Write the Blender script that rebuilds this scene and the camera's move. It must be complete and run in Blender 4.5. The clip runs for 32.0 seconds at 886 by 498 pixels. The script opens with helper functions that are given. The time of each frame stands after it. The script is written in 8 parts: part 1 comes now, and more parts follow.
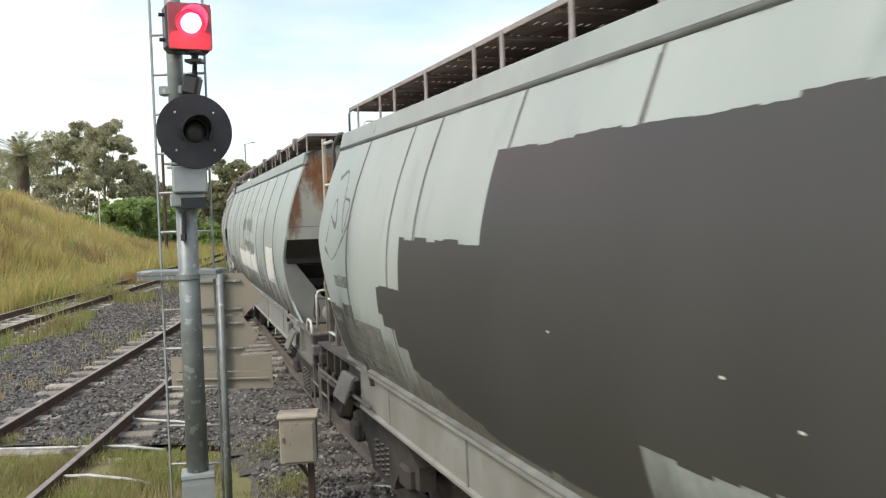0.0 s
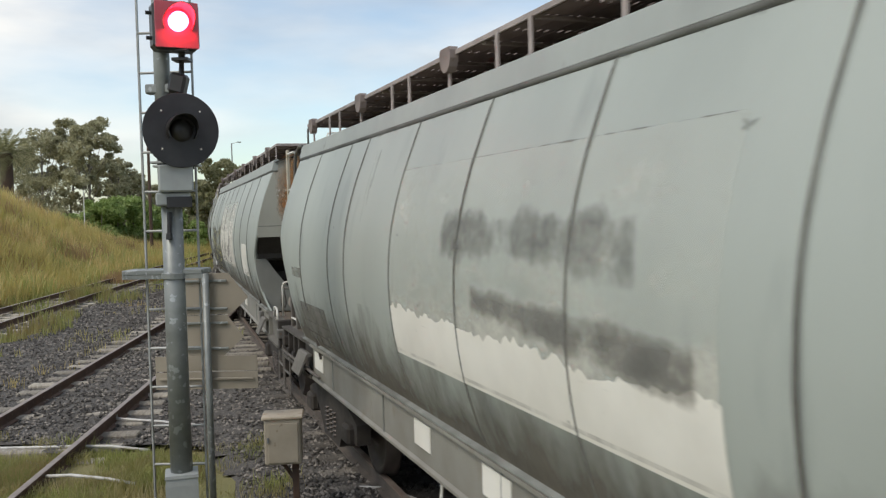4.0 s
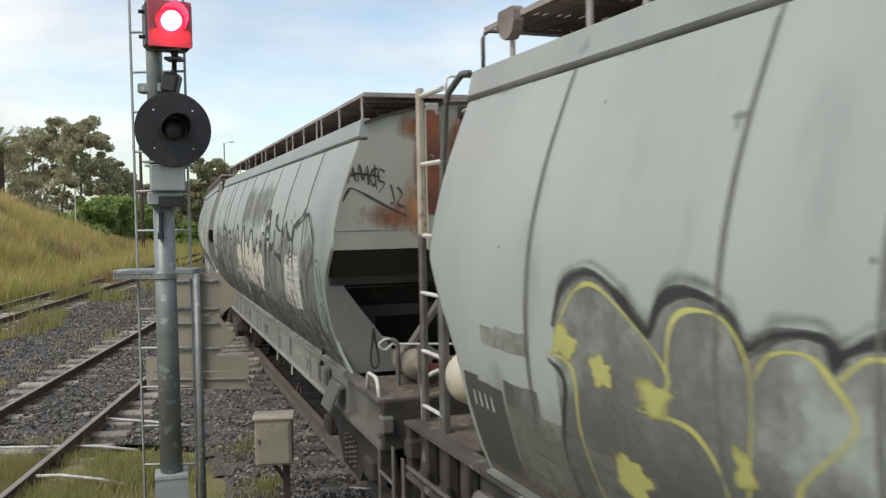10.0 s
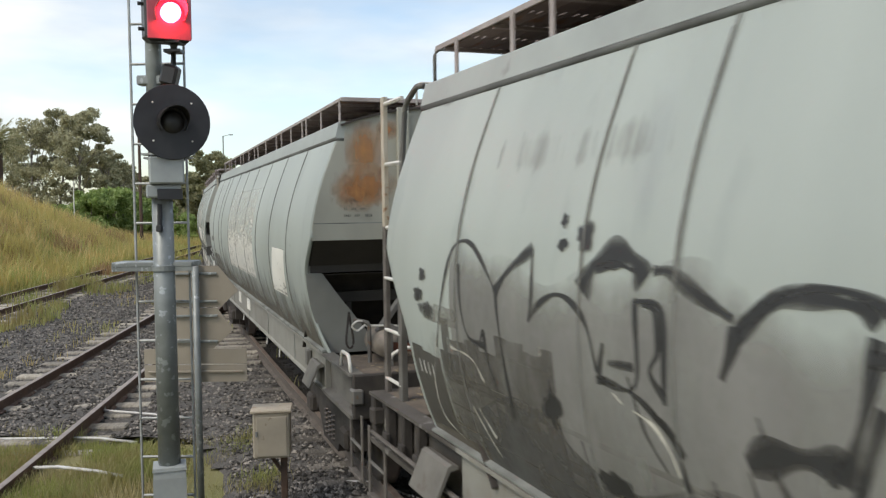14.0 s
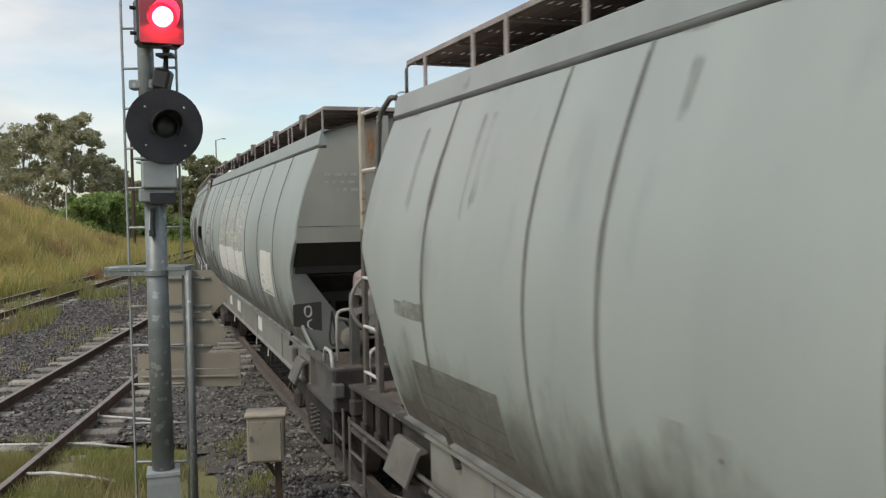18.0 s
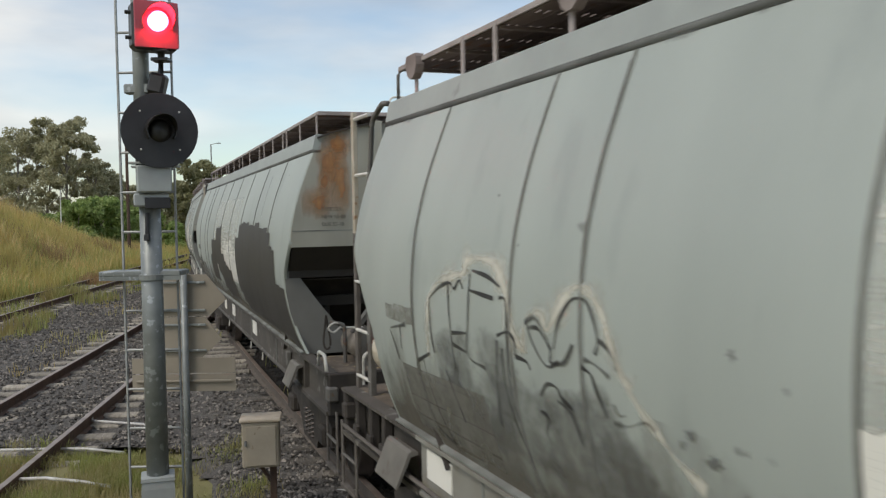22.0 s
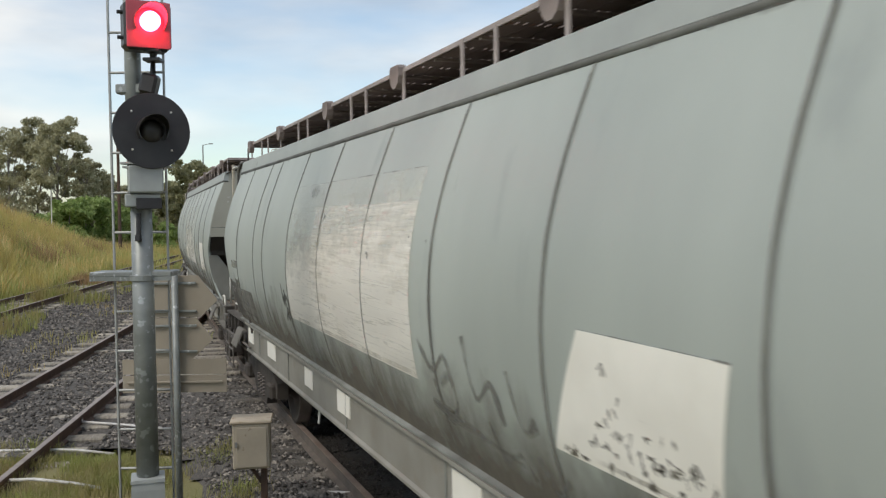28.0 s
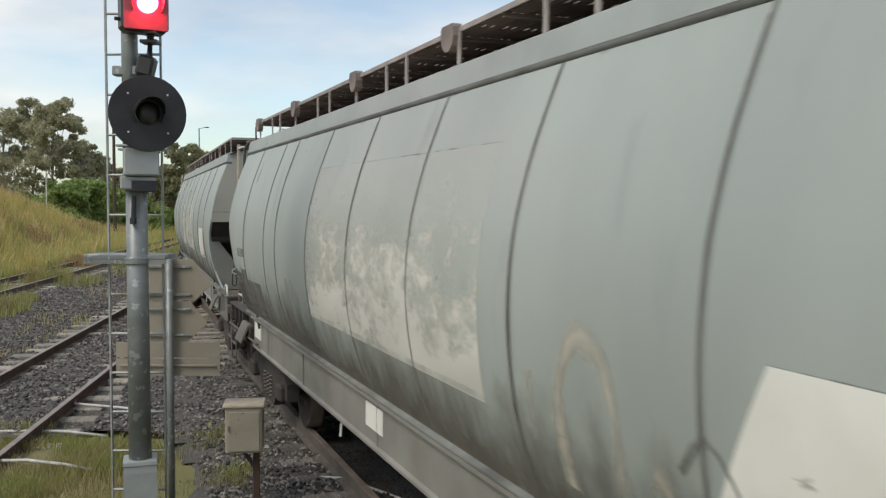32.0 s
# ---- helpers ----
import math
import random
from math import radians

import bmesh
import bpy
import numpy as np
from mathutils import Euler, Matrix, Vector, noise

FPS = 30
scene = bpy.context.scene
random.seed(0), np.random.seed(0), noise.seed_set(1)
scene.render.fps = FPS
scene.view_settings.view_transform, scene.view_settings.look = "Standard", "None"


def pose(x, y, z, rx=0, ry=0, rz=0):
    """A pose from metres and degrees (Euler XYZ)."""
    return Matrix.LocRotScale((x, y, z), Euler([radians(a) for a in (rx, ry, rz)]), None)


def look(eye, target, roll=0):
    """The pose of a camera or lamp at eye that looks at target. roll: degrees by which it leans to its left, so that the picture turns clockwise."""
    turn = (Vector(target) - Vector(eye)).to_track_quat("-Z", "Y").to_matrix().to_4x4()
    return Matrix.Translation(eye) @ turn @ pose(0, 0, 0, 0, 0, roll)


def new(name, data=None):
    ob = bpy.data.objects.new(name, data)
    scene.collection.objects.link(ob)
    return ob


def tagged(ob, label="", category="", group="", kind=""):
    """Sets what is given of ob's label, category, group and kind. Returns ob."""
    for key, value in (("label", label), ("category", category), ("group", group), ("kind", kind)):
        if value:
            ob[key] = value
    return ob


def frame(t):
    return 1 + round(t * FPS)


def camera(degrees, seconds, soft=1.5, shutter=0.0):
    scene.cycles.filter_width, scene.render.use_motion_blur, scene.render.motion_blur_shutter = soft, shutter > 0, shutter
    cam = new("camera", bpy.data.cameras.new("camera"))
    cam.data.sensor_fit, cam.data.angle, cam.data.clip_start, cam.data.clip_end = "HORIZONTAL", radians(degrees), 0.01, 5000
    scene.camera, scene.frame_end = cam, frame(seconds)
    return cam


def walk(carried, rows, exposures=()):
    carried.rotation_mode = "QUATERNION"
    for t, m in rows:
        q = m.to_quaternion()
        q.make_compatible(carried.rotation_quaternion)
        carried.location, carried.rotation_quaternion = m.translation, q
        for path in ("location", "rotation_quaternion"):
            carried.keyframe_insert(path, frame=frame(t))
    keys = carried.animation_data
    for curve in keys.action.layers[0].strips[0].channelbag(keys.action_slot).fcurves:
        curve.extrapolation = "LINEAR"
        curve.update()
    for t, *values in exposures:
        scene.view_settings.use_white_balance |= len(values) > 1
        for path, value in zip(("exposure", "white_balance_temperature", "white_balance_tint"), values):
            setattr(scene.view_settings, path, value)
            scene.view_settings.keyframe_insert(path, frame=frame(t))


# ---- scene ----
# camera: stands on a platform beside the line, turned slowly by hand
EYE = (0.0, 0.0, 2.605)
cam = camera(52.8, 32.0, soft=1.25, shutter=0.25)
TURNS = [(0, 87.593, 1.892, 2.601), (0.5, 87.418, 2.033, 2.355), (1, 87.425, 1.942, 2.190), (1.5, 87.418, 1.695, 2.118), (2, 87.448, 1.535, 2.025), (2.5, 87.538, 1.544, 1.963), (3, 87.599, 1.471, 1.947), (3.5, 87.614, 1.466, 1.792), (5.5, 87.726, 1.433, 1.722), (6, 87.704, 1.473, 1.622), (6.5, 87.636, 1.431, 1.533), (7, 87.701, 1.320, 1.611), (7.5, 87.653, 1.268, 1.565), (8, 87.702, 1.213, 1.408), (8.5, 87.781, 1.055, 1.383), (9, 87.777, 1.120, 1.328), (9.5, 87.678, 1.117, 1.285), (10, 87.717, 1.070, 1.271), (10.5, 87.673, 0.997, 1.171), (11, 87.727, 1.010, 1.155), (11.5, 87.518, 0.758, 1.229), (12, 87.297, 0.651, 1.290), (12.5, 87.185, 0.758, 1.244), (13, 87.222, 0.864, 1.051), (13.5, 87.350, 1.053, 1.183), (14, 87.332, 0.763, 1.200), (14.5, 87.414, 0.881, 0.990), (16.5, 87.557, 0.979, 0.703), (17, 87.482, 0.976, 0.692), (17.5, 87.417, 0.976, 0.690), (18, 87.526, 1.027, 0.779), (18.5, 87.567, 1.136, 0.802), (19, 87.570, 1.195, 0.671), (19.5, 87.663, 1.215, 0.598), (20, 87.725, 1.171, 0.523), (20.5, 87.766, 1.160, 0.598), (21, 87.810, 1.222, 0.550), (21.5, 87.850, 1.123, 0.470), (22, 87.802, 1.025, 0.477), (22.5, 87.793, 1.052, 0.340), (23, 87.820, 1.077, 0.287), (23.5, 87.845, 0.993, 0.298), (24, 87.883, 0.928, 0.251), (24.5, 87.951, 0.857, 0.211), (25, 87.980, 0.931, 0.136), (25.5, 87.965, 0.793, 0.131), (27.5, 87.876, 0.781, 0.020), (28, 87.911, 0.763, -0.028), (28.5, 87.897, 0.635, 0.004), (29, 87.413, 0.096, 0.166), (29.5, 87.239, 0.226, 0.111), (30, 87.271, 0.376, -0.141), (30.5, 87.265, 0.216, -0.126), (31, 87.193, 0.115, -0.089), (31.5, 87.132, -0.092, -0.219), (32, 87.119, -0.164, -0.291)]
# the iris opens and closes as bright and dark wagons pass
STOPS = [(0.0, 0.55), (1.0, 0.4), (2.0, 0.3), (3.0, 0.15), (5.0, 0.0), (6.0, 0.05), (7.0, 0.42), (8.0, -0.05), (9.0, -0.15), (10.0, 0.15), (11.0, 0.45), (12.0, 0.15), (13.0, 0.2), (14.0, 0.25), (17.0, -0.18), (18.0, -0.08), (19.0, 0.15), (20.0, 0.15), (21.0, -0.08), (22.0, -0.1), (23.0, 0.22), (24.0, 0.35), (25.0, 0.06), (28.0, 0.02), (29.0, -0.18), (30.0, -0.08), (31.0, 0.38), (32.0, 0.0)]
walk(cam, [(t, pose(*EYE, a, b, c)) for t, a, b, c in TURNS], STOPS)

# ---- light: bright overcast with breaks of blue ----
SUN_UP, SUN_TURN = radians(48), radians(226)
world = bpy.data.worlds.new("sky")
scene.world = world
world.use_nodes = True
wn, wl = world.node_tree.nodes, world.node_tree.links
wn.clear()
w_out = wn.new("ShaderNodeOutputWorld")
w_bg = wn.new("ShaderNodeBackground")
w_sky = wn.new("ShaderNodeTexSky")
w_sky.sky_type = "NISHITA"
w_sky.sun_disc = False
w_sky.sun_elevation, w_sky.sun_rotation = SUN_UP, SUN_TURN
w_co = wn.new("ShaderNodeTexCoord")
w_map = wn.new("ShaderNodeMapping")
w_map.inputs["Scale"].default_value = (1.0, 1.0, 3.4)
w_map.inputs["Location"].default_value = (0.35, 0.2, 0.1)
w_noise = wn.new("ShaderNodeTexNoise")
w_noise.inputs["Scale"].default_value = 1.7
w_noise.inputs["Detail"].default_value = 5.0
w_noise.inputs["Roughness"].default_value = 0.5
w_ramp = wn.new("ShaderNodeValToRGB")
w_ramp.color_ramp.elements[0].position, w_ramp.color_ramp.elements[1].position = 0.40, 0.67
w_tone = wn.new("ShaderNodeTexNoise")
w_tone.inputs["Scale"].default_value = 3.0
w_tone.inputs["Detail"].default_value = 6.0
w_cloud = wn.new("ShaderNodeValToRGB")
w_cloud.color_ramp.elements[0].color = (6.0, 6.25, 6.6, 1)
w_cloud.color_ramp.elements[1].color = (11.2, 10.8, 10.1, 1)
w_cloud.color_ramp.elements[0].position, w_cloud.color_ramp.elements[1].position = 0.35, 0.62
w_gain = wn.new("ShaderNodeMix")
w_gain.data_type = "RGBA"
w_gain.blend_type = "MULTIPLY"
w_gain.inputs[0].default_value = 1.0
w_gain.inputs[7].default_value = (1.84, 1.88, 1.82, 1)
w_mix = wn.new("ShaderNodeMix")
w_mix.data_type = "RGBA"
wl.new(w_co.outputs["Generated"], w_map.inputs["Vector"])
wl.new(w_map.outputs[0], w_noise.inputs["Vector"])
wl.new(w_map.outputs[0], w_tone.inputs["Vector"])
wl.new(w_noise.outputs[0], w_ramp.inputs[0])
wl.new(w_tone.outputs[0], w_cloud.inputs[0])
wl.new(w_ramp.outputs[0], w_mix.inputs[0])
wl.new(w_sky.outputs[0], w_gain.inputs[6])
wl.new(w_gain.outputs[2], w_mix.inputs[6])
wl.new(w_cloud.outputs[0], w_mix.inputs[7])
wl.new(w_mix.outputs[2], w_bg.inputs[0])
w_bg.inputs[1].default_value = 0.094
wl.new(w_bg.outputs[0], w_out.inputs[0])

sun = new("sun", bpy.data.lights.new("sun", "SUN"))
sun.data.energy, sun.data.angle, sun.data.color = 1.8, radians(26), (1.0, 0.93, 0.82)
sun.matrix_world = look((0, 0, 40), (40 * math.cos(SUN_UP) * -math.sin(SUN_TURN), 40 * math.cos(SUN_UP) * -math.cos(SUN_TURN), 40 - 40 * math.sin(SUN_UP)))


# ---- materials ----
def material(name, base, second=None, scale=6.0, rough=0.6, metal=0.0, bump=0.2, fine=60.0, stretch=(1, 1, 1), third=None, spots=0.62, spread=0.06, vary=0.0, coords="Object", detail=6.0):
    """A surface with two scales of variation: broad tone (second), sparse stains (third) and fine grain in the relief."""
    m = bpy.data.materials.new(name)
    m.use_nodes = True
    n, l = m.node_tree.nodes, m.node_tree.links
    bsdf = n["Principled BSDF"]
    co, mp = n.new("ShaderNodeTexCoord"), n.new("ShaderNodeMapping")
    mp.inputs["Scale"].default_value = stretch
    l.new(co.outputs[coords], mp.inputs["Vector"])
    broad = n.new("ShaderNodeTexNoise")
    broad.inputs["Scale"].default_value, broad.inputs["Detail"].default_value = scale, detail
    l.new(mp.outputs[0], broad.inputs["Vector"])
    ramp = n.new("ShaderNodeValToRGB")
    ramp.color_ramp.elements[0].position, ramp.color_ramp.elements[1].position = 0.34, 0.66
    ramp.color_ramp.elements[0].color = (*(second or tuple(c * 0.75 for c in base)), 1)
    ramp.color_ramp.elements[1].color = (*base, 1)
    l.new(broad.outputs[0], ramp.inputs[0])
    colour = ramp.outputs[0]
    grain = n.new("ShaderNodeTexNoise")
    grain.inputs["Scale"].default_value, grain.inputs["Detail"].default_value = fine, 4.0
    l.new(co.outputs[coords], grain.inputs["Vector"])
    if third:
        st = n.new("ShaderNodeTexNoise")
        st.inputs["Scale"].default_value, st.inputs["Detail"].default_value = scale * 2.3, 8.0
        mp2 = n.new("ShaderNodeMapping")
        mp2.inputs["Scale"].default_value = stretch
        mp2.inputs["Location"].default_value = (7.3, 2.1, 4.4)
        l.new(co.outputs[coords], mp2.inputs["Vector"])
        l.new(mp2.outputs[0], st.inputs["Vector"])
        sr = n.new("ShaderNodeValToRGB")
        sr.color_ramp.elements[0].position, sr.color_ramp.elements[1].position = spots, spots + spread
        l.new(st.outputs[0], sr.inputs[0])
        mx = n.new("ShaderNodeMix")
        mx.data_type = "RGBA"
        l.new(sr.outputs[0], mx.inputs[0])
        l.new(colour, mx.inputs[6])
        mx.inputs[7].default_value = (*third, 1)
        colour = mx.outputs[2]
    if vary:
        info, hsv, mm = n.new("ShaderNodeObjectInfo"), n.new("ShaderNodeHueSaturation"), n.new("ShaderNodeMapRange")
        mm.inputs["To Min"].default_value, mm.inputs["To Max"].default_value = 1 - vary, 1 + vary
        l.new(info.outputs["Random"], mm.inputs["Value"])
        l.new(mm.outputs[0], hsv.inputs["Value"])
        l.new(colour, hsv.inputs["Color"])
        colour = hsv.outputs[0]
    l.new(colour, bsdf.inputs["Base Color"])
    rr = n.new("ShaderNodeMapRange")
    rr.inputs["To Min"].default_value, rr.inputs["To Max"].default_value = max(0.05, rough - 0.12), min(1, rough + 0.12)
    l.new(broad.outputs[0], rr.inputs["Value"])
    l.new(rr.outputs[0], bsdf.inputs["Roughness"])
    bsdf.inputs["Metallic"].default_value = metal
    if bump:
        b = n.new("ShaderNodeBump")
        b.inputs["Strength"].default_value, b.inputs["Distance"].default_value = bump, 0.01
        l.new(grain.outputs[0], b.inputs["Height"])
        l.new(b.outputs[0], bsdf.inputs["Normal"])
    return m


def faded(name, base, keep=0.5, scale=3.0, stretch=(1, 1, 1), rough=0.6, second=None, spread=0.25):
    """Worn paint or spray that lets the ground coat show through: opaque where the noise is high."""
    m = material(name, base, second, scale=scale * 1.3, rough=rough, bump=0.05, stretch=stretch)
    n, l = m.node_tree.nodes, m.node_tree.links
    co, mp, no, ra = n.new("ShaderNodeTexCoord"), n.new("ShaderNodeMapping"), n.new("ShaderNodeTexNoise"), n.new("ShaderNodeValToRGB")
    mp.inputs["Scale"].default_value = stretch
    mp.inputs["Location"].default_value = (3.1, 8.7, 1.9)
    no.inputs["Scale"].default_value, no.inputs["Detail"].default_value, no.inputs["Roughness"].default_value = scale, 9.0, 0.65
    mid = 1 - keep
    ra.color_ramp.elements[0].position, ra.color_ramp.elements[1].position = max(0.0, mid - spread / 2), min(1.0, mid + spread / 2)
    tr, mix = n.new("ShaderNodeBsdfTransparent"), n.new("ShaderNodeMixShader")
    l.new(co.outputs["Object"], mp.inputs["Vector"])
    l.new(mp.outputs[0], no.inputs["Vector"])
    at, ma, ad = n.new("ShaderNodeAttribute"), n.new("ShaderNodeMath"), n.new("ShaderNodeMath")
    at.attribute_name = "edge"
    ma.operation, ma.inputs[1].default_value, ma.inputs[2].default_value = "MULTIPLY_ADD", 0.6, -0.6
    l.new(at.outputs["Fac"], ma.inputs[0])
    l.new(no.outputs[0], ad.inputs[0])
    l.new(ma.outputs[0], ad.inputs[1])
    l.new(ad.outputs[0], ra.inputs[0])
    l.new(ra.outputs[0], mix.inputs[0])
    l.new(tr.outputs[0], mix.inputs[1])
    l.new(n["Principled BSDF"].outputs[0], mix.inputs[2])
    l.new(mix.outputs[0], n["Material Output"].inputs[0])
    return m


def flaked(name, base, long=1.6, fine=26.0, streak=0.55, blotch=0.35, crisp=0.07, rough=0.45, veil=0.16, across=1.0, second=None):
    """Old paint flaking off in thin lengthwise curls: how much of it stays follows the coat's own thickness."""
    m = material(name, base, second or tuple(c * 0.88 for c in base), scale=3.0, rough=rough, bump=0.08, stretch=(across, 0.5, 2 / across))
    n, l = m.node_tree.nodes, m.node_tree.links
    co, at = n.new("ShaderNodeTexCoord"), n.new("ShaderNodeAttribute")
    at.attribute_name = "edge"
    total = at.outputs["Fac"]
    for scale, gain, detail, shift in (((across, long, fine), streak, 5.0, 2.7), ((across * 0.25 + 0.75, 0.9, 1.3), blotch, 4.0, 9.1), ((across * 2.0, 7.0, 11.0), blotch * 0.7, 6.0, 5.3)):
        mp, no, ma = n.new("ShaderNodeMapping"), n.new("ShaderNodeTexNoise"), n.new("ShaderNodeMath")
        mp.inputs["Scale"].default_value = scale
        mp.inputs["Location"].default_value = (shift, shift * 1.7, shift * 0.6)
        no.inputs["Scale"].default_value, no.inputs["Detail"].default_value, no.inputs["Roughness"].default_value = 1.0, detail, 0.62
        no.inputs["Distortion"].default_value = 0.4
        ma.operation, ma.inputs[1].default_value, ma.inputs[2].default_value = "MULTIPLY_ADD", gain * 2, -gain
        l.new(co.outputs["Object"], mp.inputs["Vector"])
        l.new(mp.outputs[0], no.inputs["Vector"])
        l.new(no.outputs[0], ma.inputs[0])
        add = n.new("ShaderNodeMath")
        l.new(total, add.inputs[0])
        l.new(ma.outputs[0], add.inputs[1])
        total = add.outputs[0]
    ra = n.new("ShaderNodeMapRange")
    ra.inputs["From Min"].default_value, ra.inputs["From Max"].default_value = 0.5 - crisp, 0.5 + crisp
    ra.inputs["To Min"].default_value = veil
    l.new(total, ra.inputs["Value"])
    tr, mix = n.new("ShaderNodeBsdfTransparent"), n.new("ShaderNodeMixShader")
    l.new(ra.outputs[0], mix.inputs[0])
    l.new(tr.outputs[0], mix.inputs[1])
    l.new(n["Principled BSDF"].outputs[0], mix.inputs[2])
    l.new(mix.outputs[0], n["Material Output"].inputs[0])
    return m


def cracked(name, base, long=1.0, fine=20.0, width=0.012, strength=0.6):
    """Thin wandering cracks in old paint that show the dirt below."""
    m = material(name, base, scale=6.0, rough=0.8, bump=0.0)
    n, l = m.node_tree.nodes, m.node_tree.links
    co, mp, no, at = n.new("ShaderNodeTexCoord"), n.new("ShaderNodeMapping"), n.new("ShaderNodeTexNoise"), n.new("ShaderNodeAttribute")
    at.attribute_name = "edge"
    mp.inputs["Scale"].default_value = (1.0, long, fine)
    no.inputs["Scale"].default_value, no.inputs["Detail"].default_value, no.inputs["Roughness"].default_value, no.inputs["Distortion"].default_value = 1.0, 3.0, 0.5, 0.5
    sub, ab, mr, mu = n.new("ShaderNodeMath"), n.new("ShaderNodeMath"), n.new("ShaderNodeMapRange"), n.new("ShaderNodeMath")
    sub.operation, sub.inputs[1].default_value, ab.operation, mu.operation = "SUBTRACT", 0.5, "ABSOLUTE", "MULTIPLY"
    mr.inputs["From Min"].default_value, mr.inputs["From Max"].default_value = width * 2, width * 0.4
    mr.inputs["To Max"].default_value = strength
    tr, mix = n.new("ShaderNodeBsdfTransparent"), n.new("ShaderNodeMixShader")
    l.new(co.outputs["Object"], mp.inputs["Vector"])
    l.new(mp.outputs[0], no.inputs["Vector"])
    l.new(no.outputs[0], sub.inputs[0])
    l.new(sub.outputs[0], ab.inputs[0])
    l.new(ab.outputs[0], mr.inputs["Value"])
    l.new(mr.outputs[0], mu.inputs[0])
    l.new(at.outputs["Fac"], mu.inputs[1])
    l.new(mu.outputs[0], mix.inputs[0])
    l.new(tr.outputs[0], mix.inputs[1])
    l.new(n["Principled BSDF"].outputs[0], mix.inputs[2])
    l.new(mix.outputs[0], n["Material Output"].inputs[0])
    return m


M = {}
M["body"] = material("wagon_paint", (0.38, 0.412, 0.378), (0.32, 0.348, 0.32), scale=1.1, rough=0.5, bump=0.05, fine=30, stretch=(1, 1, 0.35), third=(0.25, 0.275, 0.26), spots=0.58, spread=0.2)
M["body_end"] = material("wagon_end_paint", (0.385, 0.38, 0.32), (0.30, 0.295, 0.245), scale=1.6, rough=0.55, bump=0.06, fine=30, stretch=(1, 1, 0.5), third=(0.27, 0.22, 0.15), spots=0.66, spread=0.12)
M["rail_paint"] = material("cant_rail_paint", (0.345, 0.37, 0.345), (0.29, 0.31, 0.29), scale=2.5, rough=0.55, bump=0.06, third=(0.20, 0.205, 0.185), spots=0.66, spread=0.18)
M["lip"] = material("shade_under_the_rail", (0.10, 0.10, 0.09), (0.17, 0.175, 0.16), scale=3.0, rough=0.8, bump=0.1)
M["sill"] = material("sill_paint", (0.275, 0.27, 0.238), (0.2, 0.19, 0.163), scale=2.0, rough=0.65, bump=0.15, third=(0.20, 0.175, 0.14), spots=0.6, spread=0.15)
M["seam"] = material("seam_grime", (0.125, 0.127, 0.115), (0.25, 0.262, 0.24), scale=3.0, rough=0.8, bump=0.1, stretch=(1, 1, 0.4))
M["dark"] = material("underframe_grime_and_shade", (0.032, 0.028, 0.025), (0.055, 0.046, 0.038), scale=5.0, rough=0.85, bump=0.3)
# hopper steel: the shade below the end sheets is put into its colour
M["hopper"] = material("shaded_hopper_steel", (0.062, 0.055, 0.047), (0.04, 0.035, 0.03), scale=2.0, rough=0.8, bump=0.15)
M["walk"] = material("walkway_weathered_steel", (0.27, 0.225, 0.205), (0.15, 0.12, 0.108), scale=3.0, rough=0.75, bump=0.2, stretch=(1, 0.5, 1), third=(0.2, 0.11, 0.07), spots=0.63)
M["walk_rail"] = material("walkway_pale_rail", (0.38, 0.335, 0.315), (0.27, 0.235, 0.22), scale=5.0, rough=0.7, bump=0.12, third=(0.2, 0.13, 0.1), spots=0.66)
M["strut"] = material("strut_paint", (0.16, 0.157, 0.143), (0.1, 0.092, 0.082), scale=5.0, rough=0.65, bump=0.15, third=(0.13, 0.085, 0.055), spots=0.62)
M["deck"] = material("deck_grain_dust", (0.17, 0.135, 0.10), (0.09, 0.075, 0.06), scale=6.0, rough=0.9, bump=0.4, third=(0.34, 0.26, 0.14), spots=0.6)
M["white_rail"] = material("white_handrail_paint", (0.68, 0.67, 0.62), (0.55, 0.53, 0.47), scale=8.0, rough=0.5, bump=0.1, third=(0.28, 0.21, 0.14), spots=0.66)
M["stile_dark"] = material("ladder_dark_paint", (0.085, 0.075, 0.065), (0.13, 0.115, 0.1), scale=9.0, rough=0.7, bump=0.15)
M["stile_cream"] = material("ladder_cream_paint", (0.46, 0.42, 0.34), (0.36, 0.31, 0.23), scale=7.0, rough=0.6, bump=0.15, third=(0.25, 0.15, 0.08), spots=0.64)
M["wheel_steel"] = material("wheel_steel", (0.10, 0.085, 0.075), (0.06, 0.05, 0.045), scale=6.0, rough=0.5, metal=0.6, bump=0.1)
M["brake_wheel"] = material("brake_wheel_paint", (0.38, 0.365, 0.33), (0.29, 0.27, 0.235), scale=5.0, rough=0.6, bump=0.1, third=(0.2, 0.16, 0.11), spots=0.64)
M["wheel_brown"] = material("brake_wheel_bare", (0.36, 0.315, 0.24), (0.19, 0.145, 0.1), scale=5.0, rough=0.65, bump=0.15, third=(0.12, 0.075, 0.045), spots=0.58)
M["cylinder"] = material("brake_cylinder_cream", (0.33, 0.29, 0.235), (0.17, 0.145, 0.115), scale=6.0, rough=0.6, bump=0.15)
M["tank"] = material("air_reservoir_cream", (0.58, 0.53, 0.43), (0.45, 0.39, 0.30), scale=5.0, rough=0.55, bump=0.1)
M["tank_red"] = material("red_oxide_paint", (0.30, 0.03, 0.03), (0.22, 0.03, 0.03), scale=6.0, rough=0.6)
M["rust"] = material("rusted_plate", (0.22, 0.075, 0.035), (0.11, 0.045, 0.03), scale=5.0, rough=0.85, bump=0.35, third=(0.34, 0.31, 0.26), spots=0.6)
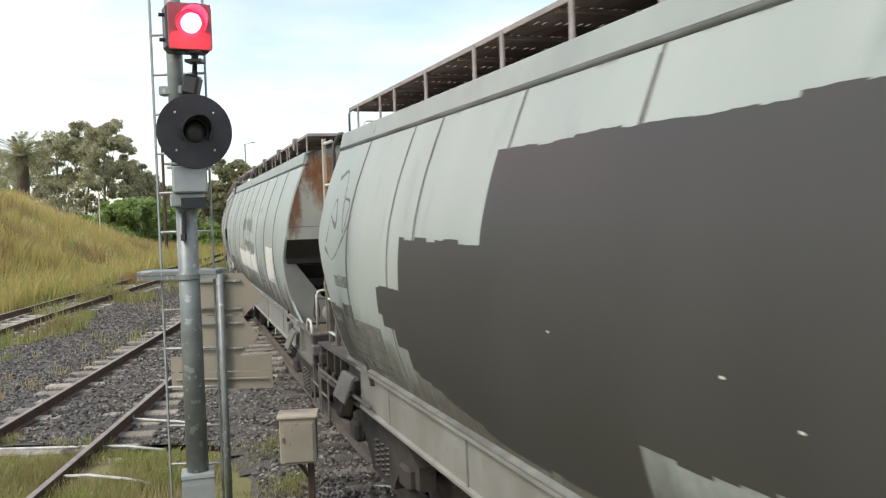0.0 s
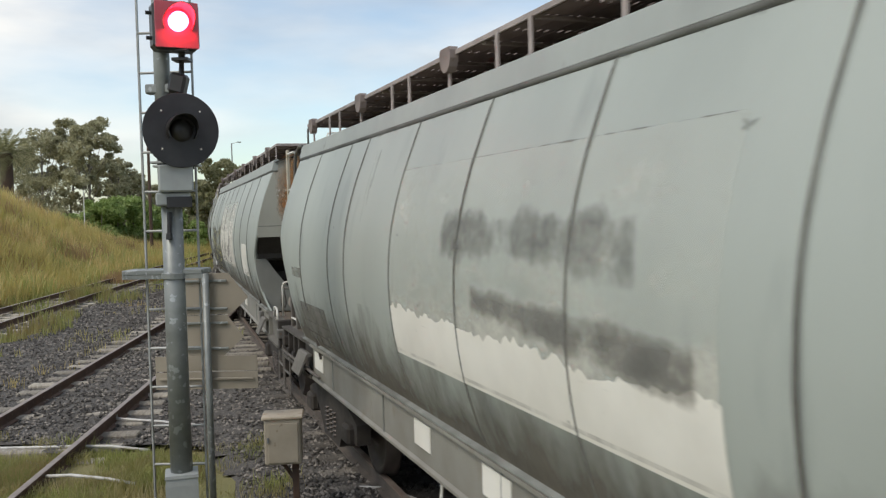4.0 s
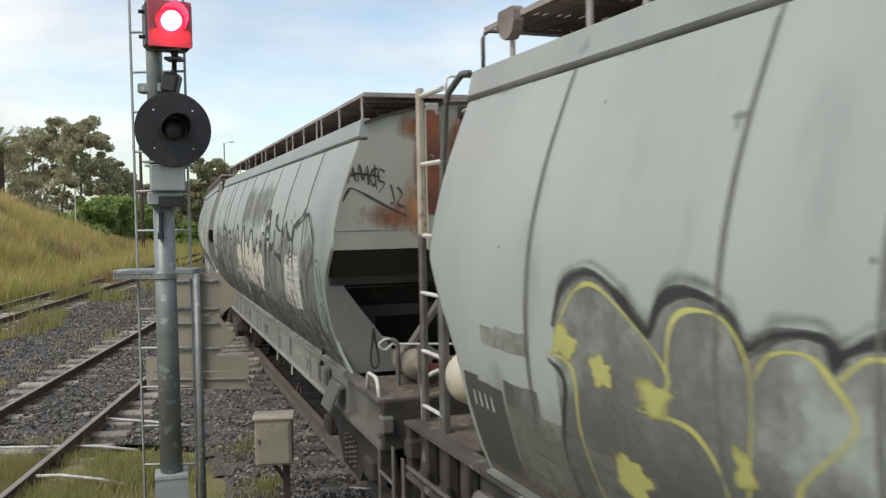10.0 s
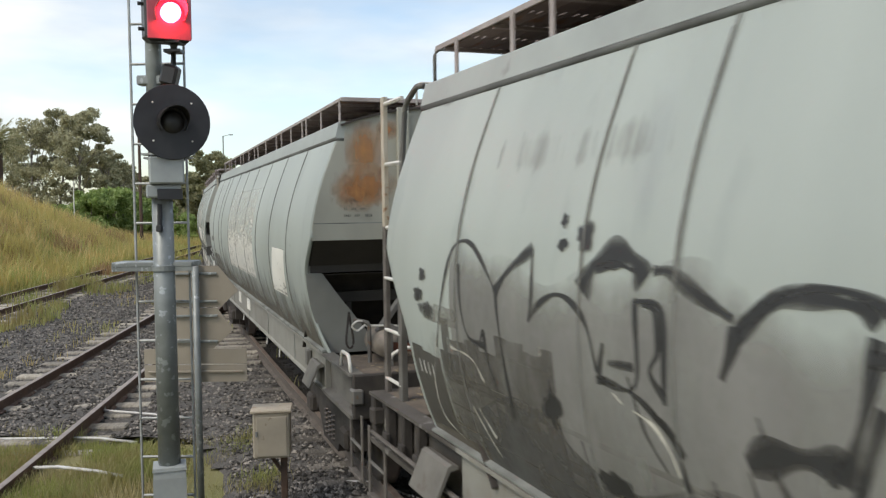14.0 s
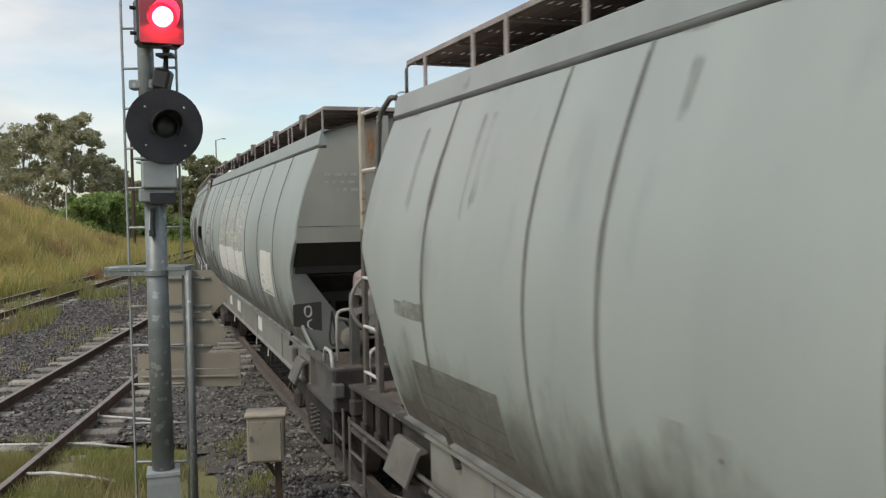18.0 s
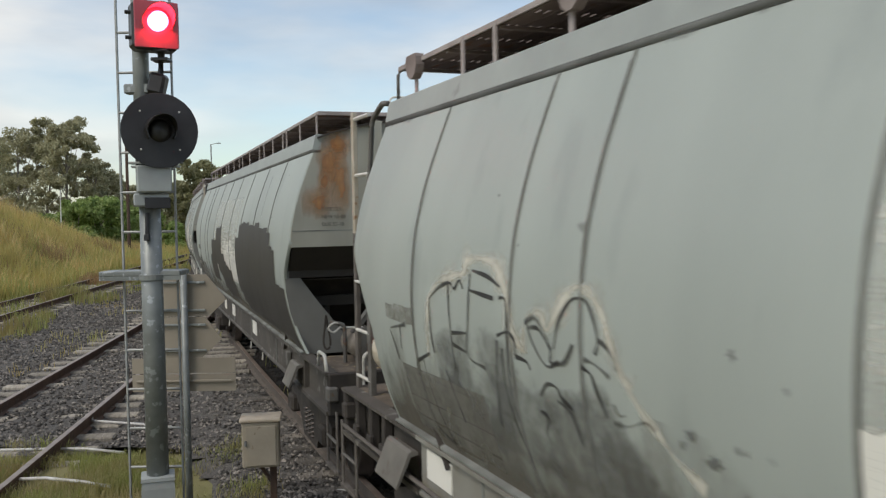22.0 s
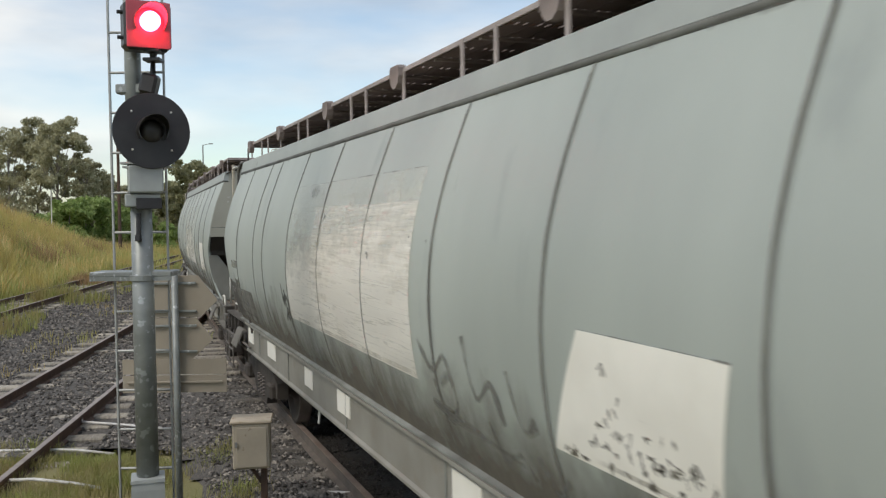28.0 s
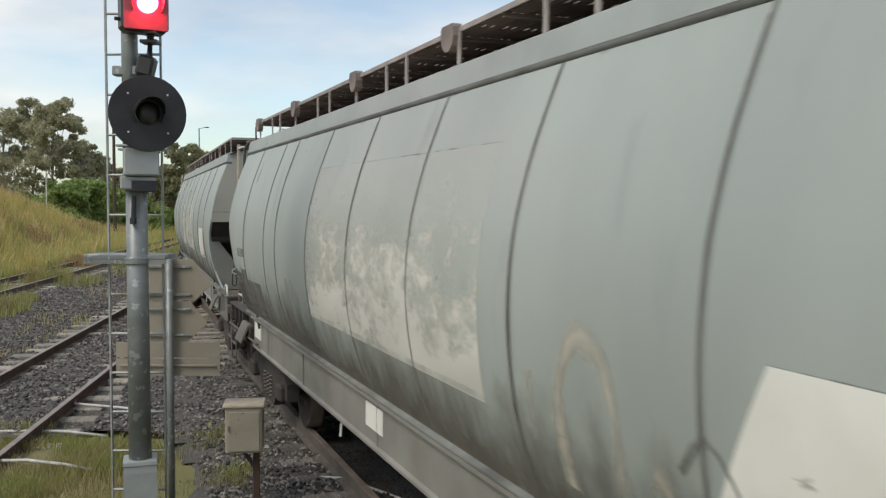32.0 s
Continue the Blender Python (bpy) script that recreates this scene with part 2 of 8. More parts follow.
M["rust_stain"] = faded("rust_stain", (0.27, 0.10, 0.035), keep=0.56, scale=7.0, stretch=(1, 1, 0.4), rough=0.8, second=(0.16, 0.055, 0.03), spread=0.42)
M["rust_light"] = faded("rust_bloom", (0.40, 0.21, 0.08), keep=0.48, scale=7.0, stretch=(1, 1, 0.35), rough=0.8, second=(0.30, 0.14, 0.055), spread=0.5)
M["white"] = material("white_panel_paint", (0.80, 0.78, 0.71), (0.72, 0.70, 0.63), scale=3.0, rough=0.5, bump=0.04, third=(0.40, 0.40, 0.36), spots=0.68, spread=0.1)
M["white_thin"] = faded("white_thin_paint", (0.66, 0.65, 0.60), keep=0.46, scale=3.2, stretch=(1, 0.22, 2.6), rough=0.45, spread=0.16)
M["cover"] = material("dark_cover_paint", (0.055, 0.051, 0.045), (0.044, 0.041, 0.036), scale=1.2, rough=0.55, bump=0.04, stretch=(1, 1, 0.5))
M["cover_thin"] = faded("thin_dark_paint", (0.09, 0.085, 0.075), keep=0.55, scale=1.5, stretch=(1, 1, 0.5), spread=0.3)
M["spray"] = faded("black_spray", (0.035, 0.035, 0.035), keep=0.64, scale=2.5, spread=0.4)
M["spray_faint"] = faded("faint_grey_spray", (0.12, 0.125, 0.12), keep=0.46, scale=3.0, spread=0.4)
M["spray_grey"] = faded("grey_spray_fill", (0.19, 0.19, 0.18), keep=0.6, scale=2.0, spread=0.35)
M["spray_white"] = faded("white_spray", (0.62, 0.60, 0.52), keep=0.62, scale=3.0, spread=0.3)
M["spray_faint_white"] = faded("thin_white_spray", (0.6, 0.59, 0.53), keep=0.5, scale=3.0, spread=0.5)
M["spray_yellow"] = faded("yellow_spray", (0.52, 0.50, 0.17), keep=0.74, scale=3.0, spread=0.3)
M["soot"] = faded("soot_streaks", (0.14, 0.14, 0.135), keep=0.46, scale=1.8, stretch=(1, 2.5, 0.35), spread=0.3)
M["dirt_patch"] = faded("dirt_patch", (0.17, 0.165, 0.145), keep=0.56, scale=2.0, spread=0.3)
M["seam_stain"] = faded("seam_stain", (0.13, 0.125, 0.11), keep=0.44, scale=2.2, stretch=(1, 1, 0.5), spread=0.5)
M["grime_spot"] = faded("grime_spot", (0.10, 0.095, 0.08), keep=0.6, scale=6.0, spread=0.3)
M["tan_stain"] = faded("tan_stain", (0.50, 0.465, 0.39), keep=0.6, scale=2.2, spread=0.3)
M["text_white"] = material("stencil_white", (0.62, 0.62, 0.58), scale=9, rough=0.6, bump=0)
M["text_black"] = material("stencil_black", (0.05, 0.05, 0.05), scale=9, rough=0.6, bump=0)
M["galv"] = material("galvanised_post", (0.25, 0.265, 0.255), (0.185, 0.197, 0.19), scale=7.0, rough=0.45, metal=0.25, bump=0.08, third=(0.38, 0.40, 0.41), spots=0.6)
M["grey_box"] = material("grey_signal_case", (0.33, 0.35, 0.34), (0.27, 0.285, 0.28), scale=6.0, rough=0.5, bump=0.05)
M["black"] = material("matt_black_target", (0.022, 0.022, 0.024), (0.03, 0.03, 0.032), scale=6.0, rough=0.6, bump=0.05)
M["black_case"] = material("black_signal_case", (0.018, 0.017, 0.017), (0.028, 0.026, 0.025), scale=8.0, rough=0.4, bump=0.03)
M["ladder"] = material("ladder_grey_steel", (0.20, 0.205, 0.20), (0.12, 0.12, 0.115), scale=9.0, rough=0.6, bump=0.1)
M["ladder_pale"] = material("pale_galvanised_ladder", (0.40, 0.41, 0.40), (0.28, 0.285, 0.275), scale=9.0, rough=0.5, metal=0.2, bump=0.1)
M["board"] = material("sign_back_cream", (0.32, 0.28, 0.22), (0.27, 0.235, 0.185), scale=3.0, rough=0.6, bump=0.05, third=(0.25, 0.22, 0.17), spots=0.65)
M["cabinet"] = material("cabinet_cream_paint", (0.41, 0.355, 0.275), (0.34, 0.295, 0.225), scale=5.0, rough=0.6, bump=0.08, third=(0.24, 0.19, 0.13), spots=0.66)
M["rust_post"] = material("rusty_post", (0.10, 0.06, 0.04), (0.06, 0.04, 0.03), scale=9.0, rough=0.85, bump=0.3)
M["rail"] = material("rail_rust", (0.14, 0.082, 0.058), (0.09, 0.055, 0.042), scale=6.0, rough=0.8, bump=0.2, third=(0.20, 0.15, 0.11), spots=0.62)
M["rail_head"] = material("worn_rail_head", (0.40, 0.33, 0.28), (0.27, 0.2, 0.165), scale=5.0, rough=0.42, metal=0.5, bump=0.03)
M["sleeper"] = material("weathered_timber_sleeper", (0.38, 0.345, 0.285), (0.22, 0.195, 0.16), scale=5.0, rough=0.9, bump=0.5, stretch=(6, 1, 1), third=(0.46, 0.43, 0.37), spots=0.6, vary=0.35)
M["white_pipe"] = material("white_conduit", (0.62, 0.61, 0.58), (0.45, 0.43, 0.40), scale=9.0, rough=0.6)
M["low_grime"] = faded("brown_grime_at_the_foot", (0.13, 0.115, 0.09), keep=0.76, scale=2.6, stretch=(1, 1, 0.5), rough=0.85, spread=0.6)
M["spray_smoke"] = faded("smoky_grey_spray", (0.15, 0.15, 0.14), keep=0.58, scale=4.0, spread=0.45)
M["sleeper_oily_shaded"] = material("oily_shaded_timber_sleeper", (0.2, 0.178, 0.15), (0.09, 0.08, 0.067), scale=5.0, rough=0.85, bump=0.5, stretch=(6, 1, 1), third=(0.27, 0.245, 0.21), spots=0.6, vary=0.35)
M["faded_pink"] = material("faded_red_paint", (0.42, 0.27, 0.24), (0.36, 0.30, 0.25), scale=6.0, rough=0.6, bump=0.1, third=(0.30, 0.12, 0.10), spots=0.58)
M["soot_shade_faint"] = faded("faint_soot_and_rail_shade", (0.19, 0.195, 0.18), keep=0.38, scale=1.8, stretch=(1, 2.5, 0.3), spread=0.35)
M["spray_solid"] = faded("solid_black_spray", (0.03, 0.03, 0.03), keep=0.8, scale=3.0, spread=0.5)
M["soot_cloud"] = faded("broad_soot", (0.155, 0.15, 0.14), keep=0.5, scale=1.3, stretch=(1, 1.5, 0.45), spread=0.55)
M["sill_end"] = material("grimy_sill_end", (0.1, 0.09, 0.077), (0.055, 0.048, 0.041), scale=3.0, rough=0.75, bump=0.25, third=(0.2, 0.19, 0.17), spots=0.62)
M["stone_oily_shaded"] = material("oily_shaded_ballast", (0.036, 0.032, 0.028), (0.018, 0.016, 0.014), scale=22.0, rough=0.9, bump=1.0, fine=55, third=(0.07, 0.06, 0.05), spots=0.56, detail=3.0)
M["spray_ground"] = faded("grey_spray_ground", (0.215, 0.21, 0.195), keep=0.66, scale=1.6, stretch=(1, 1, 0.6), spread=0.5)
M["gusset_grey"] = material("dark_gusset_paint", (0.2, 0.2, 0.185), (0.15, 0.148, 0.135), scale=2.0, rough=0.6, bump=0.08)
M["rail_dark"] = material("oily_rail", (0.13, 0.108, 0.09), (0.085, 0.07, 0.058), scale=6.0, rough=0.75, bump=0.2, third=(0.11, 0.092, 0.078), spots=0.62)
M["dirt_faint"] = faded("faint_dirt_mark", (0.2, 0.195, 0.17), keep=0.47, scale=5.0, spread=0.4)
M["sill_head"] = material("grimy_front_sill", (0.18, 0.17, 0.148), (0.1, 0.093, 0.08), scale=2.5, rough=0.7, bump=0.2, third=(0.1, 0.085, 0.07), spots=0.6, spread=0.12)
# gusset paint: stains, plus the overhang's shade darkening the base colour
M["gusset_paint"] = material("grimy_shaded_gusset_paint", (0.26, 0.262, 0.235), (0.2, 0.2, 0.178), scale=1.8, rough=0.6, bump=0.08, third=(0.18, 0.16, 0.13), spots=0.64, spread=0.15)
M["rust_faint"] = faded("yellowish_rust_wash", (0.36, 0.28, 0.13), keep=0.42, scale=6.0, stretch=(1, 1, 0.3), rough=0.8, spread=0.6)
M["field_flaked"] = flaked("flaking_white_field", (0.72, 0.70, 0.635), long=1.8, fine=34.0, streak=0.4, blotch=0.36, crisp=0.2, veil=0.2)
M["field_curled"] = flaked("white_field_in_curls", (0.68, 0.665, 0.605), long=4.5, fine=30.0, streak=0.65, blotch=0.32, crisp=0.16, veil=0.2)
M["crack_fine"] = cracked("fine_lengthwise_cracks", (0.40, 0.40, 0.37), 0.7, 26.0, 0.009, 0.4)
M["crack_net"] = cracked("net_of_cracks", (0.27, 0.275, 0.25), 4.0, 15.0, 0.016, 0.6)
M["field_rubbed"] = flaked("rubbed_white_field", (0.72, 0.70, 0.63), long=1.2, fine=5.0, streak=0.25, blotch=0.4, crisp=0.3, veil=0.08)
M["field_patchy"] = flaked("patchy_white_field", (0.68, 0.665, 0.6), long=3.5, fine=6.0, streak=0.35, blotch=0.5, crisp=0.16, veil=0.12)
M["cream_flaked"] = flaked("flaking_cream_spray", (0.66, 0.63, 0.53), long=5.0, fine=14.0, streak=0.4, blotch=0.3, crisp=0.12, veil=0.0)
M["spray_dark"] = faded("dark_grey_spray", (0.095, 0.095, 0.09), keep=0.68, scale=2.0, spread=0.4)
M["rust_cloud"] = flaked("mottled_rust", (0.26, 0.105, 0.045), long=1.0, fine=3.0, streak=0.4, blotch=0.5, crisp=0.4, rough=0.85, veil=0.0, across=9.0, second=(0.15, 0.055, 0.03))
M["rust_bloomed"] = flaked("orange_rust_bloom", (0.40, 0.19, 0.065), long=1.0, fine=2.5, streak=0.4, blotch=0.45, crisp=0.5, rough=0.85, veil=0.0, across=8.0, second=(0.30, 0.14, 0.06))
M["field_line"] = faded("thin_paint_edge", (0.19, 0.19, 0.17), keep=0.5, scale=5.0, spread=0.3)
M["green_wash"] = faded("pale_green_wash", (0.33, 0.42, 0.36), keep=0.6, scale=3.0, spread=0.4)
M["lid_paint"] = material("rust_stained_cream_lid", (0.55, 0.47, 0.36), (0.46, 0.38, 0.28), scale=6.0, rough=0.6, bump=0.08, third=(0.34, 0.2, 0.11), spots=0.6, spread=0.12)


# ---- mesh tools ----
def mesh_of(name, verts, faces, mat, smooth=False):
    me = bpy.data.meshes.new(name)
    me.from_pydata([tuple(v) for v in verts], [], faces)
    me.materials.append(mat)
    if smooth:
        me.polygons.foreach_set("use_smooth", [True] * len(me.polygons))
    me.update()
    return me


def part(name, bm, mat, parent=None, label="", smooth=False):
    """Links a bmesh (or a ready mesh) as one object under a thing or part."""
    if isinstance(bm, bpy.types.Mesh):
        me = bm
    else:
        bmesh.ops.recalc_face_normals(bm, faces=bm.faces)
        me = bpy.data.meshes.new(name)
        bm.to_mesh(me)
        bm.free()
        me.materials.append(mat)
        if smooth:
            me.polygons.foreach_set("use_smooth", [True] * len(me.polygons))
    ob = new(name, me)
    if parent:
        ob.parent = parent
    if label:
        tagged(ob, label)
    return ob


def box(bm, cx, cy, cz, sx, sy, sz, turn=None, bevel=0.0):
    m = Matrix.Translation((cx, cy, cz))
    if turn is not None:
        m = m @ turn
    made = bmesh.ops.create_cube(bm, size=1.0, matrix=m @ Matrix.Diagonal((sx, sy, sz, 1)))
    if bevel:
        edges = {e for v in made["verts"] for e in v.link_edges}
        bmesh.ops.bevel(bm, geom=list(edges), offset=bevel, segments=1, affect="EDGES", profile=0.5)
    return bm


def boxed(cx, cy, cz, sx, sy, sz, turn=None, bevel=0.004):
    return box(bmesh.new(), cx, cy, cz, sx, sy, sz, turn, bevel)


def tube(bm, pts, r, n=8, r2=None):
    pts = [Vector(p) for p in pts]
    rings = []
    for i, p in enumerate(pts):
        d = (pts[min(i + 1, len(pts) - 1)] - pts[max(i - 1, 0)]).normalized()
        side = d.cross(Vector((0, 0, 1)) if abs(d.z) < 0.95 else Vector((1, 0, 0))).normalized()
        up = side.cross(d)
        rad = r if r2 is None else r + (r2 - r) * i / (len(pts) - 1)
        rings.append([bm.verts.new(p + (side * math.cos(2 * math.pi * k / n) + up * math.sin(2 * math.pi * k / n)) * rad) for k in range(n)])
    for a, b in zip(rings, rings[1:]):
        for k in range(n):
            bm.faces.new((a[k], a[(k + 1) % n], b[(k + 1) % n], b[k]))
    bm.faces.new(rings[0][::-1])
    bm.faces.new(rings[-1])
    return bm


def beam(bm, p, q, w, h):
    """A bar of rectangular section from p to q."""
    p, q = Vector(p), Vector(q)
    turn = (q - p).to_track_quat("Y", "Z").to_matrix().to_4x4()
    return box(bm, *((p + q) / 2), w, (q - p).length, h, turn)


def bent(pts, n=5):
    """Rounds the corners of a path."""
    pts = [Vector(p) for p in pts]
    out = [pts[0]]
    for a, b, c in zip(pts, pts[1:], pts[2:]):
        r = min(0.06, (b - a).length * 0.4, (c - b).length * 0.4)
        s, e = b + (a - b).normalized() * r, b + (c - b).normalized() * r
        for i in range(n + 1):
            t = i / n
            out.append(s * (1 - t) ** 2 + b * 2 * t * (1 - t) + e * t * t)
    out.append(pts[-1])
    return out


def lathe(bm, profile, m=Matrix(), n=24):
    """Turns (radius, height) pairs round the z axis of m."""
    rings = [[bm.verts.new(m @ Vector((r * math.cos(2 * math.pi * k / n), r * math.sin(2 * math.pi * k / n), h))) for k in range(n)] for r, h in profile]
    for a, b in zip(rings, rings[1:]):
        for k in range(n):
            bm.faces.new((a[k], a[(k + 1) % n], b[(k + 1) % n], b[k]))
    if profile[0][0] > 1e-4:
        bm.faces.new(rings[0][::-1])
    if profile[-1][0] > 1e-4:
        bm.faces.new(rings[-1])
    return bm


# ---- plan: lines as arcs, heading turns from TH at s = 0 by K per metre ----
TRACK = (3.122, 0.3889, 0.0029)
SIDE = (-4.04, 0.1343, 0.0)
FAR = (-10.0, 0.1343, 0.0)
S_LO, S_HI = -12.0, 62.0


def line_at(track, s, bend=(S_LO, S_HI)):
    """Place and heading of a line at s metres; straight beyond the bend."""
    p, th, k = track
    c = min(max(s, bend[0]), bend[1])
    a = th - k * c
    x, y = p * math.cos(th), p * math.sin(th)
    if abs(k) > 1e-6:
        x += (math.cos(th) - math.cos(a)) / k
        y += (math.sin(th) - math.sin(a)) / k
    else:
        x, y = x - math.sin(th) * c, y + math.cos(th) * c
    x, y = x - math.sin(a) * (s - c), y + math.cos(a) * (s - c)
    return x, y, a


def side_of(track, x, y):
    """Signed distance to the right of a line's tangent near (x, y), roughly."""
    p, th, k = track
    s = -math.sin(th) * x + math.cos(th) * y
    cx, cy, a = line_at(track, s)
    return (x - cx) * math.cos(a) + (y - cy) * math.sin(a)


def smooth01(t):
    t = min(max(t, 0.0), 1.0)
    return t * t * (3 - 2 * t)


def ground_z(x, y):
    z = -0.30
    f = side_of(FAR, x, y)
    # grassed bank beyond the far siding, running out with distance
    rise = smooth01((-f - 2.2) / 9.0) * smooth01((80.0 - y) / 34.0)
    z += 4.4 * rise + 0.25 * rise * noise.noise((x * 0.12, y * 0.12, 0.3))
    if y > 60:
        z += 0.25 * smooth01((y - 60) / 40)
    # low grassed rise under the signal
    near = smooth01((10.9 - y) / 1.2) * smooth01((side_of(TRACK, x, y) * -1 - 2.0) / 1.0) * smooth01((y - 1.0) / 2.0)
    z += 0.16 * near
    return z + 0.03 * noise.noise((x * 0.8, y * 0.8, 1.7))


def spaced(lo, hi, fine_lo, fine_hi, fine, coarse):
    out, v = [], fine_lo
    while v <= fine_hi:
        out.append(v)
        v += fine
    step = coarse
    a, b = fine_lo - step, fine_hi + step
    while a > lo:
        out.append(a)
        step *= 1.35
        a -= step
    out.append(lo)
    step = coarse
    while b < hi:
        out.append(b)
        step *= 1.35
        b += step
    out.append(hi)
    return sorted(out)


gx, gy = spaced(-2500, 2500, -60, 30, 1.0, 3.0), spaced(-1500, 3500, -4, 90, 1.0, 3.0)
M["ground"] = material("grass_and_dirt", (0.24, 0.205, 0.10), (0.16, 0.165, 0.055), scale=0.35, rough=0.95, bump=0.6, fine=25, third=(0.20, 0.165, 0.11), spots=0.58, spread=0.12)
ground = tagged(new("ground", mesh_of("ground", [(x, y, ground_z(x, y)) for y in gy for x in gx],
                [(j * len(gx) + i, j * len(gx) + i + 1, (j + 1) * len(gx) + i + 1, (j + 1) * len(gx) + i) for j in range(len(gy) - 1) for i in range(len(gx) - 1)], M["ground"], True)),
                "grassy railway ground with dry and green patches", "ground", kind="structure")


# ---- ballast bed ----
def in_bed(x, y):
    """True where crushed stone lies."""
    t, f = side_of(TRACK, x, y), side_of(FAR, x, y)
    if t > 2.6 or y < -4 or y > 58:
        return False
    if abs(t) < 2.05:
        return True
    lim = 10.7 + 0.35 * noise.noise((x * 0.9, 3.0, 0.2))
    return y > lim and f > 1.4 + 1.1 * noise.noise((x * 0.25, y * 0.25, 5.0)) and t < 0


def bed_z(x, y):
    d = min(abs(side_of(TRACK, x, y)), abs(side_of(SIDE, x, y)))
    return -0.182 + 0.045 * smooth01((0.62 - abs(side_of(SIDE, x, y))) / 0.12) - 0.07 * smooth01((d - 1.5) / 1.2) + 0.03 * noise.noise((x * 2.1, y * 2.1, 0.0))


bv, bf, seen = [], [], {}
STEP = 0.4


def bed_vert(i, j):
    if (i, j) not in seen:
        x, y = i * STEP, j * STEP
        seen[(i, j)] = len(bv)
        bv.append((x, y, bed_z(x, y)))
    return seen[(i, j)]


for i in range(-60, 16):
    for j in range(-10, 146):
        if in_bed((i + 0.5) * STEP, (j + 0.5) * STEP) and abs(side_of(TRACK, (i + 0.5) * STEP, (j + 0.5) * STEP)) > 1.95:
            bf.append((bed_vert(i, j), bed_vert(i + 1, j), bed_vert(i + 1, j + 1), bed_vert(i, j + 1)))
M["bed"] = material("crushed_stone_bed", (0.11, 0.1, 0.09), (0.05, 0.046, 0.04), scale=22.0, rough=0.95, bump=1.0, fine=55, third=(0.17, 0.155, 0.14), spots=0.56, detail=3.0)
# the main line's own bed follows its curve, with worn shoulders
OFFS = [-2.35, -2.05, -1.7, -1.35, -0.9, -0.45, 0.0, 0.45, 0.9, 1.35, 1.7, 2.1, 2.5]
base_i, n_off = len(bv), len(OFFS)
for k in range(245):
    cx, cy, ca = line_at(TRACK, -40 + 0.4 * k)
    for q in OFFS:
        wob = 0.15 * noise.noise((k * 0.3, q, 7.0)) if abs(q) > 2.2 else 0.0
        x, y = cx + (q + wob) * math.cos(ca), cy + (q + wob) * math.sin(ca)
        bv.append((x, y, bed_z(x, y) + 0.004 - (0.12 if abs(q) > 2.2 else 0.0)))
for k in range(244):
    for i in range(n_off - 1):
        v = base_i + k * n_off + i
        bf.append((v, v + 1, v + n_off + 1, v + n_off))
bed = tagged(new("ballast_bed", mesh_of("ballast_bed", bv, bf, M["bed"], True)), "dark grey crushed stone ballast bed", "ballast", kind="structure")
# bed between the rails coloured near black for oil and the train's shade
bed.data.materials.append(M["stone_oily_shaded"])
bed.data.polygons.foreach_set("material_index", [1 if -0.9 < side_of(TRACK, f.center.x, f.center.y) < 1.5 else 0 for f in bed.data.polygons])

# loose stones on the bed: small broken lumps, many more near the signal
rng = np.random.default_rng(5)
LUMP = np.array([(1, 0, 0), (-1, 0, 0), (0, 1, 0), (0, -1, 0), (0, 0, 1), (0, 0, -1)], float)
LUMP_F = np.array([(0, 2, 4), (2, 1, 4), (1, 3, 4), (3, 0, 4), (2, 0, 5), (1, 2, 5), (3, 1, 5), (0, 3, 5)])


def lumps(places, sizes):
    vs, fs = [], []
    for k, ((x, y, z), r) in enumerate(zip(places, sizes)):
        v = LUMP * (rng.uniform(0.55, 1.15, (6, 1)) * r)
        v[:, 2] *= 0.75
        a = rng.uniform(0, 6.28)
        c, s = math.cos(a), math.sin(a)
        vs.append(np.stack([v[:, 0] * c - v[:, 1] * s + x, v[:, 0] * s + v[:, 1] * c + y, v[:, 2] + z], 1))
        fs.append(LUMP_F + 6 * k)
    return np.concatenate(vs), np.concatenate(fs)


places, sizes = [], []
while len(places) < 30000:
    y = 8.0 + 34.0 * rng.random() ** 1.9
    x = rng.uniform(-13.5, 3.0)
    if in_bed(x, y) and (rng.random() < 0.25 or not 0.8 < abs(side_of(SIDE, x, y)) < 1.24):
        r = rng.uniform(0.02, 0.042) * (1 + max(0, y - 14) * 0.02)
        places.append((x, y, bed_z(x, y) + r * 0.35))
        sizes.append(r)
oily_shaded = [k for k, q in enumerate(places) if -0.78 < side_of(TRACK, q[0], q[1]) < 1.45]
ov, of = lumps([places[k] for k in oily_shaded], [sizes[k] for k in oily_shaded])
kept = set(oily_shaded)
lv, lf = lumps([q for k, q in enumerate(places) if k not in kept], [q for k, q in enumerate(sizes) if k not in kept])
tagged(new("oily_stones", mesh_of("oily_stones", ov.tolist(), of.tolist(), M["stone_oily_shaded"])), "ballast stones coloured dark for oil, brake dust and the train's shade", "ballast", kind="stuff")
stone_mat = material("loose_ballast", (0.16, 0.152, 0.148), (0.16, 0.152, 0.148), scale=3.0, rough=0.92, bump=0.3)
nn, ll = stone_mat.node_tree.nodes, stone_mat.node_tree.links
geo, isl = nn.new("ShaderNodeNewGeometry"), nn.new("ShaderNodeValToRGB")
isl.color_ramp.elements[0].color, isl.color_ramp.elements[1].color = (0.035, 0.032, 0.028, 1), (0.3, 0.27, 0.235, 1)
e = isl.color_ramp.elements.new(0.6)
e.color = (0.125, 0.114, 0.102, 1)
ll.new(geo.outputs["Random Per Island"], isl.inputs[0])
ll.new(isl.outputs[0], nn["Principled BSDF"].inputs["Base Color"])
tagged(new("loose_stones", mesh_of("loose_stones", lv.tolist(), lf.tolist(), stone_mat)), "loose dark grey broken ballast stones", "ballast", kind="stuff")


